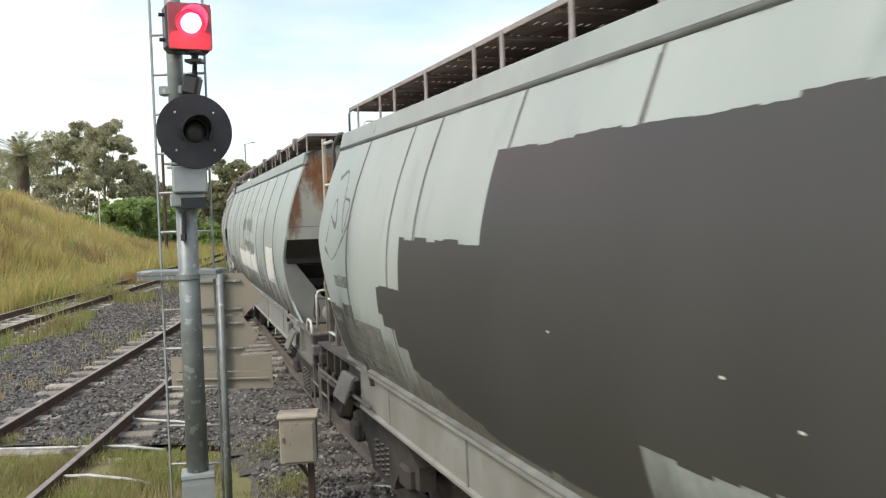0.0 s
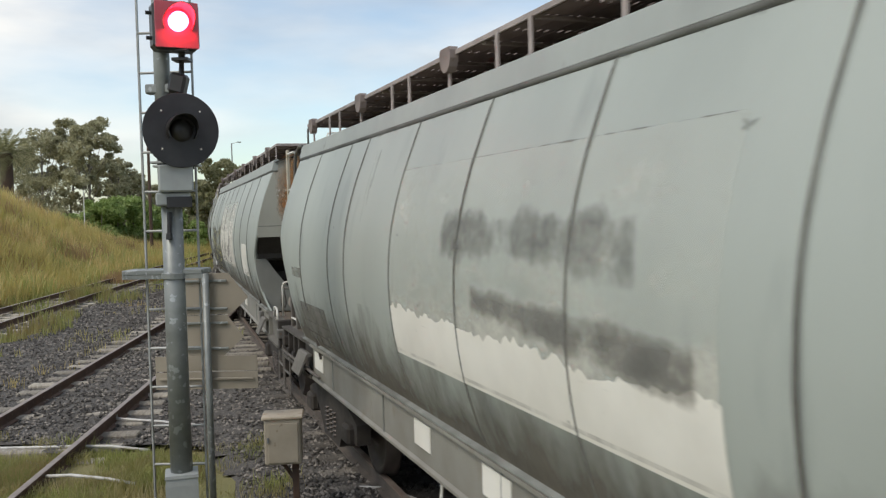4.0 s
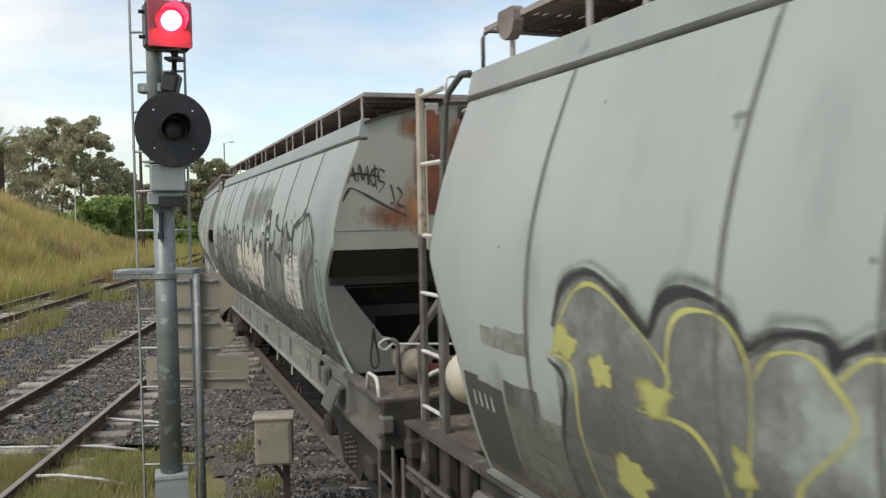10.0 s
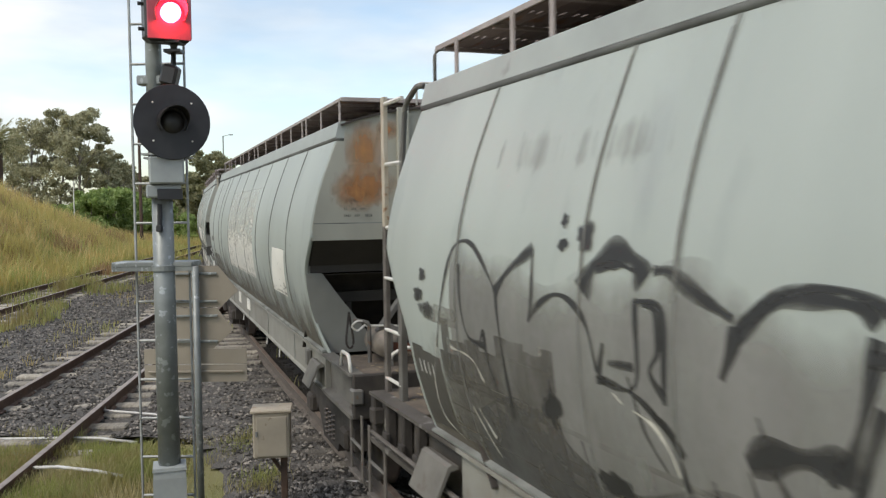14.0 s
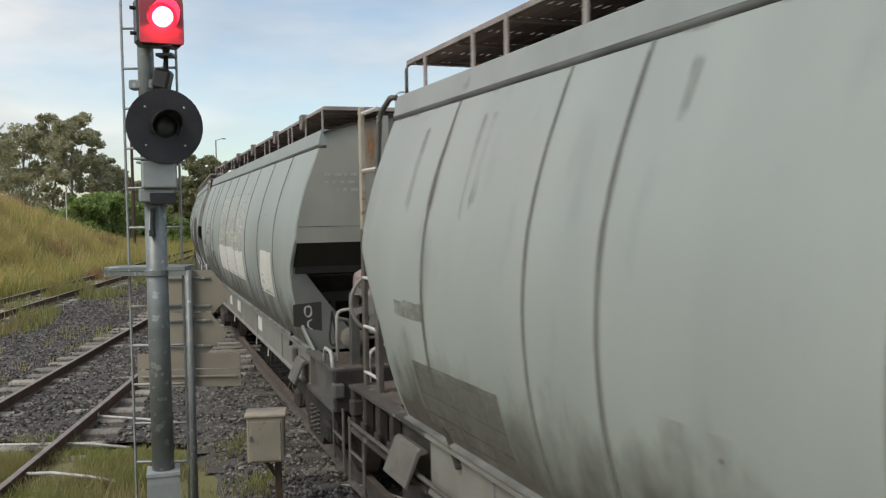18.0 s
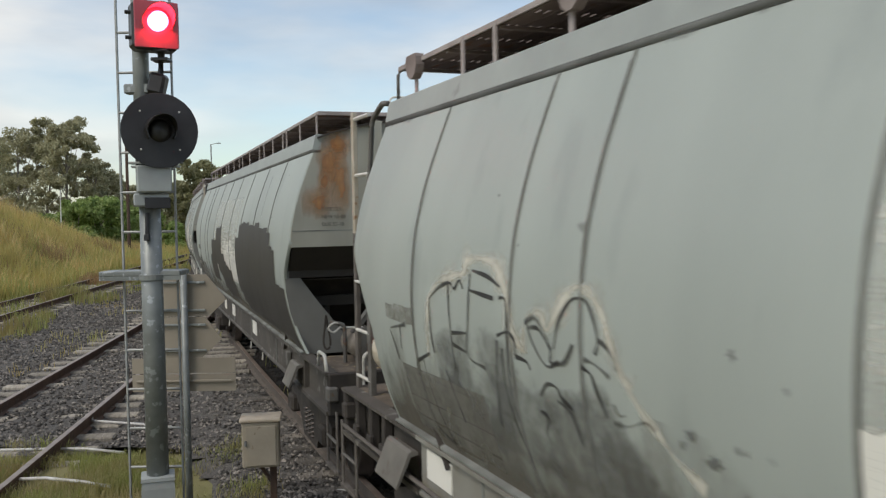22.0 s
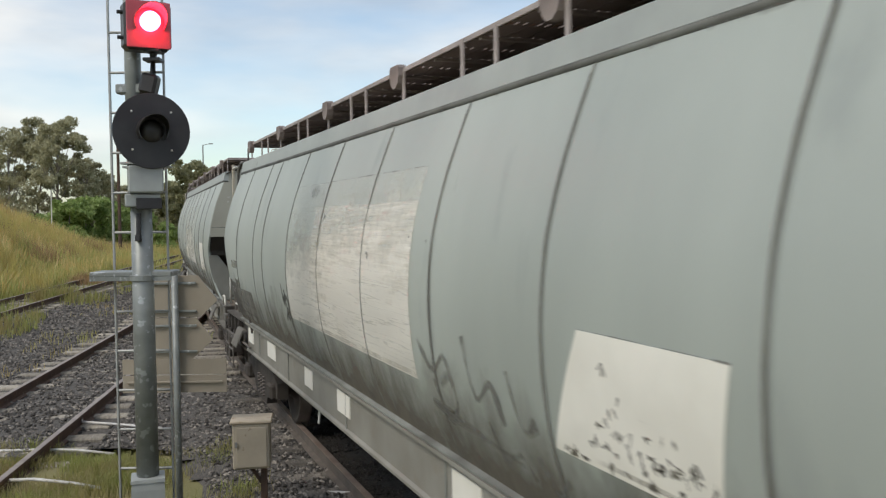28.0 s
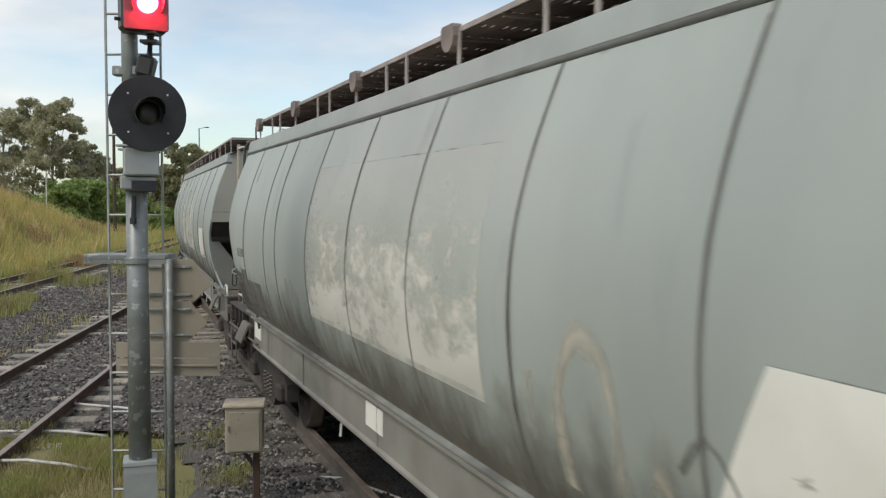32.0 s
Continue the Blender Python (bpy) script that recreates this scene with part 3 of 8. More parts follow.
# ---- railway lines ----
RAIL_SEC = [(-0.07, -0.17), (0.07, -0.17), (0.07, -0.158), (0.012, -0.14), (0.012, -0.045), (0.036, -0.035), (0.036, -0.006), (-0.036, -0.006), (-0.036, -0.035), (-0.012, -0.045), (-0.012, -0.14), (-0.07, -0.158)]
HEAD_SEC = [(-0.034, -0.006), (0.034, -0.006), (0.034, -0.002), (0.026, 0.0), (-0.026, 0.0), (-0.034, -0.002)]


def swept(track, s0, s1, off, section, step=1.5, bend=(S_LO, S_HI)):
    vs, fs, n = [], [], len(section)
    count = max(2, int((s1 - s0) / step) + 1)
    for i in range(count):
        x, y, a = line_at(track, s0 + (s1 - s0) * i / (count - 1), bend)
        for b, z in section:
            vs.append((x + (off + b) * math.cos(a), y + (off + b) * math.sin(a), z))
    for i in range(count - 1):
        for k in range(n):
            fs.append((i * n + k, i * n + (k + 1) % n, (i + 1) * n + (k + 1) % n, (i + 1) * n + k))
    fs.append(tuple(range(n))[::-1])
    fs.append(tuple(range((count - 1) * n, count * n)))
    return vs, fs


def chamfered(sx, sy, sz, c):
    bm = bmesh.new()
    box(bm, 0, 0, 0, sx, sy, sz, bevel=c)
    for v in bm.verts:
        v.co += Vector((0, 0.012 * noise.noise(v.co * 3), 0.006 * noise.noise(v.co * 5)))
    me = bpy.data.meshes.new("sleeper")
    bm.to_mesh(me)
    bm.free()
    me.materials.append(M["sleeper"])
    return me


def railway(name, label, track, s0, s1, sleepers, bend=(S_LO, S_HI), sink=0.0, wood=0):
    base = tagged(new(name), label, "railway track", kind="structure")
    for off in (-0.7525, 0.7525):
        r = part("rail", mesh_of("rail", *swept(track, s0, s1, off, RAIL_SEC, bend=bend), M["rail_dark"] if wood else M["rail"]), None, base, "rusty brown steel rail")
        part("rail_head", mesh_of("rail_head", *swept(track, s0, s1, off, HEAD_SEC, bend=bend), M["rail_head"]), None, r, "worn running surface")
    for s, length, shift in sleepers:
        x, y, a = line_at(track, s, bend)
        me = SLEEPERS[wood or (2.44 if length < 3 else 3.9)]
        ob = part("sleeper", me, None, base)
        ob.matrix_basis = pose(x + shift * math.cos(a), y + shift * math.sin(a), -0.232 - sink + (0.0 if wood or sink else 0.022) + rng.uniform(-0.012, 0.008), rng.uniform(-1, 1), rng.uniform(-0.6, 0.6), math.degrees(a) + rng.uniform(-1.6, 1.6))
    return base


SLEEPERS = {2.44: chamfered(2.44, 0.23, 0.13, 0.02), 3.9: chamfered(3.9, 0.23, 0.13, 0.02), 1: chamfered(2.44, 0.23, 0.13, 0.02)}
SLEEPERS[1].materials[0] = M["sleeper_oily_shaded"]
# oil and the train's shade are put into the sleepers' colour between the rails
sn, sl = M["sleeper_oily_shaded"].node_tree.nodes, M["sleeper_oily_shaded"].node_tree.links
old = sn["Principled BSDF"].inputs["Base Color"].links[0].from_socket
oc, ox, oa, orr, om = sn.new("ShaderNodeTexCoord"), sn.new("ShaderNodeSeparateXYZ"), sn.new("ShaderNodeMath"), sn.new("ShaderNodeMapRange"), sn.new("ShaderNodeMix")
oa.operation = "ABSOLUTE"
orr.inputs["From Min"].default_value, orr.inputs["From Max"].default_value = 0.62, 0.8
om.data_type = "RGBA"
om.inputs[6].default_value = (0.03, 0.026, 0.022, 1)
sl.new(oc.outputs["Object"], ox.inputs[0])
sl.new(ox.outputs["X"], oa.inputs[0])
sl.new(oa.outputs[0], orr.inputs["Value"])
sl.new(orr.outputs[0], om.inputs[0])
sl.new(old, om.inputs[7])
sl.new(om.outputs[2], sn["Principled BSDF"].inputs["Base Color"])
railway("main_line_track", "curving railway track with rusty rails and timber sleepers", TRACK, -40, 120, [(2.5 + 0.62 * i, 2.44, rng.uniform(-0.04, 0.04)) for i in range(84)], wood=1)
railway("siding_track", "siding track with rusty rails on half-buried sleepers", SIDE, -30, 36, [(8.0 + 0.64 * i, 2.44 if i < 11 else 3.9, rng.uniform(-0.06, 0.06) + (0 if i < 11 else 0.55)) for i in range(38)])
railway("overgrown_track", "disused overgrown track with thin rusty rails", FAR, 8, 75, [(12 + 0.7 * i, 2.44, 0.0) for i in range(50)], sink=0.05)

# ---- white conduits and rods by the siding ----
for name, pts in (("conduit", [(-7.2, 10.72, -0.13), (-6.2, 10.62, -0.14), (-5.3, 10.6, -0.13), (-4.9, 10.62, -0.13), (-4.4, 10.55, -0.12), (-3.9, 10.42, -0.14)]),
                  ("conduit", [(-4.98, 12.15, -0.06), (-4.9, 11.95, -0.1), (-4.5, 11.9, -0.12), (-4.2, 11.8, -0.12), (-3.95, 11.7, -0.13), (-3.72, 11.62, -0.12)]),
                  ("conduit", [(-4.5, 9.1, -0.05), (-4.2, 9.02, -0.02), (-3.8, 9.0, -0.06), (-3.5, 8.95, -0.1)])):
    bm = tube(bmesh.new(), pts, 0.018, 6)
    tagged(part(name, bm, M["white_pipe"], smooth=True), "white conduit lying across the ballast", "conduit", "conduits by the siding")
bm = bmesh.new()
tube(bm, bent([(-1.2, 8.95, -0.17), (-0.95, 8.85, -0.15), (-0.3, 8.2, -0.16)]), 0.015, 6)
tagged(part("cable", bm, M["white_pipe"], smooth=True), "pale cable lying on the sleeper ends", "cable")


# ---- signal ----
def signal_post():
    X, Y = -2.36, 7.0
    top = tagged(new("railway_signal"), "grey railway signal post showing a red light", "signal")
    top.location = (X, Y, -0.2)

    def q(name, bm, mat, label="", smooth=False, parent=None, yaw=0, at=(0, 0)):
        if yaw:
            bmesh.ops.rotate(bm, verts=bm.verts, cent=(*at, 0), matrix=Matrix.Rotation(radians(yaw), 3, "Z"))
        bmesh.ops.translate(bm, verts=bm.verts, vec=(0, 0, 0.2))
        return part(name, bm, M[mat], parent or top, label, smooth)

    T, J, H = dict(yaw=28, at=(0.143, -0.1)), dict(yaw=20, at=(0.05, -0.05)), dict(yaw=29, at=(0.13, -0.08))
    q("pedestal", lathe(bmesh.new(), [(0.185, -0.35), (0.178, 0.5), (0.17, 0.555), (0.183, 0.56), (0.178, 0.585), (0.1, 0.59)], Matrix.Rotation(radians(63), 4, "Z"), 4), "grey_box", "grey steel pedestal")
    q("post", tube(bmesh.new(), [(0, 0, 0.58), (0, 0, 2.9)], 0.086, 20, 0.08), "galv", "galvanised round post", True)
    q("post_upper", tube(bmesh.new(), [(-0.045, 0.02, 2.88), (-0.045, 0.02, 4.9)], 0.062, 16), "galv", "", True)
    q("clamp_band", lathe(bmesh.new(), [(0.088, 2.13), (0.098, 2.135), (0.098, 2.175), (0.088, 2.18)], n=20), "galv")
    # step platform
    bm = bmesh.new()
    box(bm, -0.09, 0.1, 2.185, 0.64, 0.26, 0.04, bevel=0.006)
    box(bm, -0.09, -0.02, 2.165, 0.64, 0.012, 0.065)
    q("step_platform", bm, "galv")
    # junction box over its lower bracket; a black plate paints the opening's shade
    q("junction_box", boxed(0.055, -0.05, 2.92, 0.26, 0.26, 0.21, bevel=0.012), "grey_box", "grey junction box", **J)
    q("bracket", boxed(0.03, -0.03, 2.76, 0.26, 0.22, 0.1, bevel=0.01), "grey_box", **J)
    q("bracket_opening", boxed(0.075, -0.145, 2.735, 0.19, 0.02, 0.085, bevel=0.004), "black", **J)
    q("cable_gland", tube(bmesh.new(), [(0.01, -0.09, 2.66), (0.005, -0.1, 2.48)], 0.018, 8), "black")
    bm = boxed(0.005, -0.1, 2.47, 0.04, 0.04, 0.05)
    q("padlock", bm, "black")
    # round target with deep hood, unlit
    turn = Matrix.Translation((0.118, -0.16, 3.285)) @ Matrix.Rotation(radians(90), 4, "X")
    disc = q("target_disc", lathe(bmesh.new(), [(0.118, 0.0), (0.285, 0.0), (0.288, 0.008), (0.285, 0.016), (0.118, 0.016)], turn, 40), "black", "round matt black target, unlit", **T)
    bm = bmesh.new()
    hood = []
    for i in range(25):
        a = radians(-35 + 250 * i / 24)
        reach = 0.10 + 0.13 * max(0.0, math.sin(a)) ** 0.7
        hood.append((a, reach))
    inner = [(bm.verts.new(turn @ Vector((0.118 * math.cos(a), 0.118 * math.sin(a), 0.0))), bm.verts.new(turn @ Vector((0.112 * math.cos(a), 0.112 * math.sin(a), r))), bm.verts.new(turn @ Vector((0.106 * math.cos(a), 0.106 * math.sin(a), r))), bm.verts.new(turn @ Vector((0.108 * math.cos(a), 0.108 * math.sin(a), 0.0)))) for a, r in hood]
    for a, b in zip(inner, inner[1:]):
        for k in range(4):
            bm.faces.new((a[k], b[k], b[(k + 1) % 4], a[(k + 1) % 4]))
    bm.faces.new(inner[0])
    bm.faces.new(inner[-1][::-1])
    q("hood", bm, "black_case", **T)
    q("lens_unlit", lathe(bmesh.new(), [(0.118, -0.03), (0.09, -0.005), (0.085, 0.03), (0.05, 0.045), (0.0001, 0.05)], turn, 28), "black_case", "dark unlit lens", True, **T)
    for i in range(4):
        a = radians(45 + 90 * i)
        q("rivet", lathe(bmesh.new(), [(0.008, 0.0), (0.008, 0.02), (0.0001, 0.026)], turn @ Matrix.Translation((0.205 * math.cos(a), 0.205 * math.sin(a), 0)), 8), "white_rail", **T)
    q("target_case", tube(bmesh.new(), [(0.118, -0.02, 3.285), (0.118, -0.16, 3.285)], 0.14, 20), "black_case", "", True, **T)
    for z in (3.02, 3.05):
        q("mounting_plate", boxed(0.07, -0.04, z, 0.4 if z > 3.03 else 0.36, 0.1, 0.018), "grey_box")
    for x in (-0.06, 0.2):
        q("mounting_bolt", tube(bmesh.new(), [(x, -0.07, 2.99), (x, -0.07, 3.1)], 0.012, 6), "black")
    # swivel bracket between the heads
    q("swivel_bracket", boxed(0.1, -0.03, 3.66, 0.13, 0.12, 0.16, Matrix.Rotation(radians(14), 4, "Y"), 0.02), "black_case")
    q("swivel_arm", tube(bmesh.new(), [(0.03, 0.0, 3.58), (0.13, -0.05, 3.7), (0.145, -0.06, 3.9)], 0.032, 8), "black_case")
    q("post_clamp", boxed(-0.045, 0.02, 3.63, 0.25, 0.1, 0.075, bevel=0.01), "galv")
    q("base_flange", boxed(0.145, -0.06, 3.84, 0.13, 0.13, 0.025), "black_case")
    # square head with the red light
    head = q("signal_head", boxed(0.1, -0.08, 4.085, 0.35, 0.2, 0.375, bevel=0.035), "black_case", "square black signal head", **H)
    tn = Matrix.Translation((0.105, -0.2, 4.105)) @ Matrix.Rotation(radians(90), 4, "X")
    bm = lathe(bmesh.new(), [(0.072, -0.03), (0.072, 0.05), (0.058, 0.085), (0.0001, 0.1)], tn, 32)
    q("face_plate", boxed(0.1, -0.183, 4.085, 0.325, 0.012, 0.35, bevel=0.004), "face_plate", "face plate with the lamp's red glow in its colour", **H)
    q("red_lens", bm, "red_lamp", "glowing red lamp", True, **H)
    bm = bmesh.new()
    ring = []
    for i in range(25):
        a = radians(-30 + 240 * i / 24)
        reach = 0.03 + 0.15 * max(0.0, math.sin(a + 0.25)) ** 0.6
        ring.append([bm.verts.new(tn @ Vector((r * math.cos(a), r * math.sin(a), h))) for r, h in ((0.118, -0.02), (0.118, reach), (0.11, reach), (0.108, -0.02))])
    for a, b in zip(ring, ring[1:]):
        for k in range(4):
            bm.faces.new((a[k], b[k], b[(k + 1) % 4], a[(k + 1) % 4]))
    q("lamp_hood", bm, "face_plate", **H)
    q("head_flange", boxed(0.16, -0.1, 3.9, 0.12, 0.13, 0.02), "black_case")
    for z in (3.99, 4.18):
        q("hinge", tube(bmesh.new(), [(-0.115, -0.1, z), (-0.065, -0.1, z)], 0.015, 8), "black_case", **H)
    # ladder
    lad = q("ladder", boxed(-0.08, 0.32, 2.6, 0.02, 0.02, 0.02), "ladder")
    for x in (-0.295, 0.14):
        q("ladder_stile", boxed(x, 0.2, 2.35, 0.013, 0.026, 5.2, bevel=0), "ladder_pale", parent=lad)
    for i in range(17):
        q("ladder_rung", tube(bmesh.new(), [(-0.29, 0.2, -0.05 + 0.32 * i), (0.135, 0.2, -0.05 + 0.32 * i)], 0.011, 6), "ladder_pale", parent=lad)
    for z in (0.9, 2.1, 3.6):
        q("ladder_strap", boxed(0.0, 0.12, z, 0.03, 0.18, 0.03), "ladder", parent=lad)


red = bpy.data.materials.new("red_lamp")
red.use_nodes = True
rb = red.node_tree.nodes["Principled BSDF"]
rb.inputs["Base Color"].default_value = (0.9, 0.05, 0.08, 1)
rb.inputs["Emission Color"].default_value = (1.0, 0.045, 0.09, 1)
rb.inputs["Emission Strength"].default_value = 30.0
M["red_lamp"] = red
# the lamp's red glow on face and hood is put into this colour
M["face_plate"] = material("red_glow_face_plate", (0.5, 0.09, 0.11), (0.42, 0.08, 0.1), scale=9.0, rough=0.5, bump=0.02)
signal_post()


# ---- sign boards seen from behind, on their pipe ----
def outline(bm, pts, y, thick):
    front = [bm.verts.new((x, y, z)) for x, z in pts]
    back = [bm.verts.new((x, y + thick, z)) for x, z in pts]
    bm.faces.new(front)
    bm.faces.new(back[::-1])
    for i in range(len(pts)):
        j = (i + 1) % len(pts)
        bm.faces.new((front[i], back[i], back[j], front[j]))
    return bm


def sign_stand():
    top = tagged(new("sign_post"), "backs of cream arrow signs on a grey pipe post", "sign")
    top.location = (-2.385, 7.9, -0.2)

    def q(name, bm, mat, label=""):
        bmesh.ops.translate(bm, verts=bm.verts, vec=(0, 0, 0.2))
        return part(name, bm, M[mat], top, label)

    q("pipe", tube(bmesh.new(), [(0, 0, -0.35), (0, 0, 2.13)], 0.031, 12), "galv", "galvanised pipe").data.polygons.foreach_set("use_smooth", [True] * 14)
    q("pipe_cap", tube(bmesh.new(), [(0, 0, 2.12), (0, 0, 2.14)], 0.034, 12), "galv")
    q("arrow_board", outline(bmesh.new(), [(-0.28, 2.11), (0.19, 2.11), (0.365, 1.885), (0.21, 1.74), (-0.28, 1.735)], 0.05, 0.012), "board", "cream back of an arrow-shaped board")
    q("arrow_board", outline(bmesh.new(), [(-0.28, 1.73), (0.17, 1.728), (0.315, 1.53), (0.13, 1.36), (-0.28, 1.36)], 0.055, 0.012), "board", "cream back of an arrow-shaped board")
    for z0, z1 in ((1.36, 1.225), (1.215, 1.06)):
        q("lower_board", outline(bmesh.new(), [(-0.5, z0), (0.43, z0), (0.43, z1), (-0.5, z1)], 0.05, 0.012), "board", "cream back of a plain board")
    for z in (2.04, 1.79, 1.66, 1.43):
        q("rail_clip", boxed(-0.02, 0.035, z, 0.4, 0.02, 0.022), "galv")
    q("rail_clip", boxed(-0.03, 0.035, 1.155, 0.86, 0.018, 0.02), "board")


sign_stand()


# ---- small cabinet on a post ----
def cabinet():
    top = tagged(new("trackside_cabinet"), "small cream metal cabinet on a rusty post", "cabinet")
    top.matrix_basis = pose(-1.77, 8.1, -0.25, 0, 0, 8)
    part("case", boxed(0, 0, 0.81, 0.33, 0.27, 0.42, bevel=0.012), M["cabinet"], top)
    part("lid", boxed(0, 0, 1.03, 0.37, 0.31, 0.03, bevel=0.008), M["lid_paint"], top, "rust-stained cream lid")
    part("door_panel", boxed(0.005, -0.14, 0.8, 0.27, 0.014, 0.36, bevel=0.004), M["cabinet"], top)
    part("latch", boxed(-0.13, -0.155, 0.83, 0.02, 0.02, 0.05), M["ladder"], top)
    part("post", boxed(0.1, 0.02, 0.25, 0.06, 0.06, 0.76, bevel=0.004), M["rust_post"], top, "rusty steel post")
    part("bracket", beam(bmesh.new(), (-0.02, 0.02, 0.59), (0.09, 0.02, 0.42), 0.03, 0.03), M["rust_post"], top)


cabinet()


# ---- plants ----
def leaf_mat(name, a, b, c, drift=None, size=0.22):
    m = material(name, a, b, scale=1.0, rough=0.6, bump=0.0)
    n, l = m.node_tree.nodes, m.node_tree.links
    g, r = n.new("ShaderNodeNewGeometry"), n.new("ShaderNodeValToRGB")
    r.color_ramp.elements[0].color, r.color_ramp.elements[1].color = (*a, 1), (*c, 1)
    k = r.color_ramp.elements.new(0.55)
    k.color = (*b, 1)
    l.new(g.outputs["Random Per Island"], r.inputs[0])
    l.new(r.outputs[0], n["Principled BSDF"].inputs["Base Color"])
    colour = r.outputs[0]
    if drift:
        co, no, rp, mc = n.new("ShaderNodeTexCoord"), n.new("ShaderNodeTexNoise"), n.new("ShaderNodeValToRGB"), n.new("ShaderNodeMix")
        no.inputs["Scale"].default_value, no.inputs["Detail"].default_value = size, 5.0
        rp.color_ramp.elements[0].position, rp.color_ramp.elements[1].position = 0.42, 0.6
        mc.data_type = "RGBA"
        l.new(co.outputs["Object"], no.inputs["Vector"])
        l.new(no.outputs[0], rp.inputs[0])
        l.new(rp.outputs[0], mc.inputs[0])
        l.new(colour, mc.inputs[6])
        mc.inputs[7].default_value = (*drift, 1)
        colour = mc.outputs[2]
        l.new(colour, n["Principled BSDF"].inputs["Base Color"])
    tr, mx = n.new("ShaderNodeBsdfTranslucent"), n.new("ShaderNodeMixShader")
    mx.inputs[0].default_value = 0.5
    l.new(colour, tr.inputs["Color"])
    l.new(n["Principled BSDF"].outputs[0], mx.inputs[1])
    l.new(tr.outputs[0], mx.inputs[2])
    l.new(mx.outputs[0], n["Material Output"].inputs[0])
    return m


M["gum_leaf"] = leaf_mat("gum_leaves", (0.30, 0.29, 0.17), (0.43, 0.415, 0.26), (0.56, 0.53, 0.36))
M["bush_leaf"] = leaf_mat("bush_leaves", (0.19, 0.27, 0.075), (0.29, 0.38, 0.12), (0.40, 0.48, 0.18))
M["dark_leaf"] = leaf_mat("dark_leaves", (0.20, 0.20, 0.10), (0.29, 0.285, 0.15), (0.39, 0.375, 0.21))
M["bark"] = material("pale_bark", (0.32, 0.29, 0.25), (0.20, 0.175, 0.15), scale=3.0, rough=0.85, bump=0.4, stretch=(1, 1, 0.2))
M["grass_dry"] = leaf_mat("dry_grass", (0.55, 0.4, 0.15), (0.7, 0.54, 0.22), (0.82, 0.67, 0.35), (0.54, 0.48, 0.16))
M["grass_mid"] = leaf_mat("mixed_grass", (0.34, 0.36, 0.1), (0.47, 0.485, 0.16), (0.63, 0.58, 0.26), (0.54, 0.42, 0.16))
M["weed_brown"] = leaf_mat("brown_weeds", (0.30, 0.19, 0.10), (0.40, 0.27, 0.14), (0.50, 0.36, 0.20))
M["grass_green"] = leaf_mat("green_grass", (0.23, 0.265, 0.07), (0.34, 0.37, 0.11), (0.48, 0.47, 0.2), (0.36, 0.3, 0.13), 0.9)
M["grass_fore"] = leaf_mat("rough_mixed_grass", (0.30, 0.26, 0.12), (0.42, 0.36, 0.18), (0.58, 0.49, 0.29), (0.26, 0.28, 0.09), 1.1)


def quads(centres, size, seed, flat=0.35, aspect=2.2):
    r = np.random.default_rng(seed)
    n = len(centres)
    u = r.normal(size=(n, 3))
    u[:, 2] -= 0.4
    u /= np.linalg.norm(u, axis=1)[:, None]
    v = np.cross(u, r.normal(size=(n, 3)))
    v /= np.linalg.norm(v, axis=1)[:, None]
    s = (size * r.uniform(0.6, 1.4, n))[:, None]
    u, v = u * s, v * s / aspect
    vs = np.stack([centres - u, centres + v * 0.9, centres + u, centres - v * 0.9], 1).reshape(-1, 3)
    return vs, np.arange(4 * n).reshape(n, 4)


def tree(name, label, x, y, height, spread, leaf, seed, clumps=26, per=230, size=0.22, trunk=0.3, bare=0.35, gaps=0.75, z0=None):
    r = np.random.default_rng(seed)
    z0 = ground_z(x, y) - 0.1 if z0 is None else z0
    top = tagged(new(name), label, "tree" if "tree" in name or "palm" in name else "bush")
    top.location = (x, y, z0)
    bm = bmesh.new()
    lean = Vector((r.uniform(-0.08, 0.08), r.uniform(-0.08, 0.08), 0)) * height
    mid = [Vector((0, 0, 0)), lean * 0.3 + Vector((0, 0, height * 0.25)), lean * 0.7 + Vector((0, 0, height * 0.5)), lean + Vector((0, 0, height * 0.8))]
    tube(bm, mid, trunk, 8, trunk * 0.35)
    cents, rad = [], []
    for i in range(clumps):
        a = r.uniform(0, 6.283)
        h = bare + (1 - bare) * r.random() ** 0.8
        reach = spread * math.sqrt(r.uniform(0.08, 1)) * (1.0 - 0.55 * max(0, (h - 0.55) / 0.45)) * (0.55 + 0.45 * min(1, (h - bare) / 0.2 + 0.3))
        c = lean * h + Vector((math.cos(a) * reach, math.sin(a) * reach, height * h))
        cents.append(c)
        rad.append(spread * r.uniform(0.15, 0.34) * gaps * (1.0 if h > 0.3 else 1.35))
        if i % 4 == 0 and height > 4:
            f = lean * max(0.2, h - 0.3) + Vector((0, 0, height * max(0.18, min(0.75, h - 0.28))))
            tube(bm, [f, f.lerp(c, 0.5) + Vector((0, 0, -0.04 * height)), c], trunk * 0.32, 5, trunk * 0.08)
    part("trunk", bm, M["bark"], top, "pale trunk with limbs", True)
    pts = []
    for c, q in zip(cents, rad):
        d = r.normal(size=(per, 3))
        d /= np.linalg.norm(d, axis=1)[:, None]
        d *= (r.random((per, 1)) ** 0.45) * q
        d[:, 2] *= 0.72
        pts.append(d + np.array(c))
    vs, fs = quads(np.concatenate(pts), size, seed + 1)
    part("crown", mesh_of("crown", vs.tolist(), fs.tolist(), M[leaf]), None, top, "loose leafy crown")
    return top


def at_px(px, depth):
    return (px - 784) / 1579 * depth


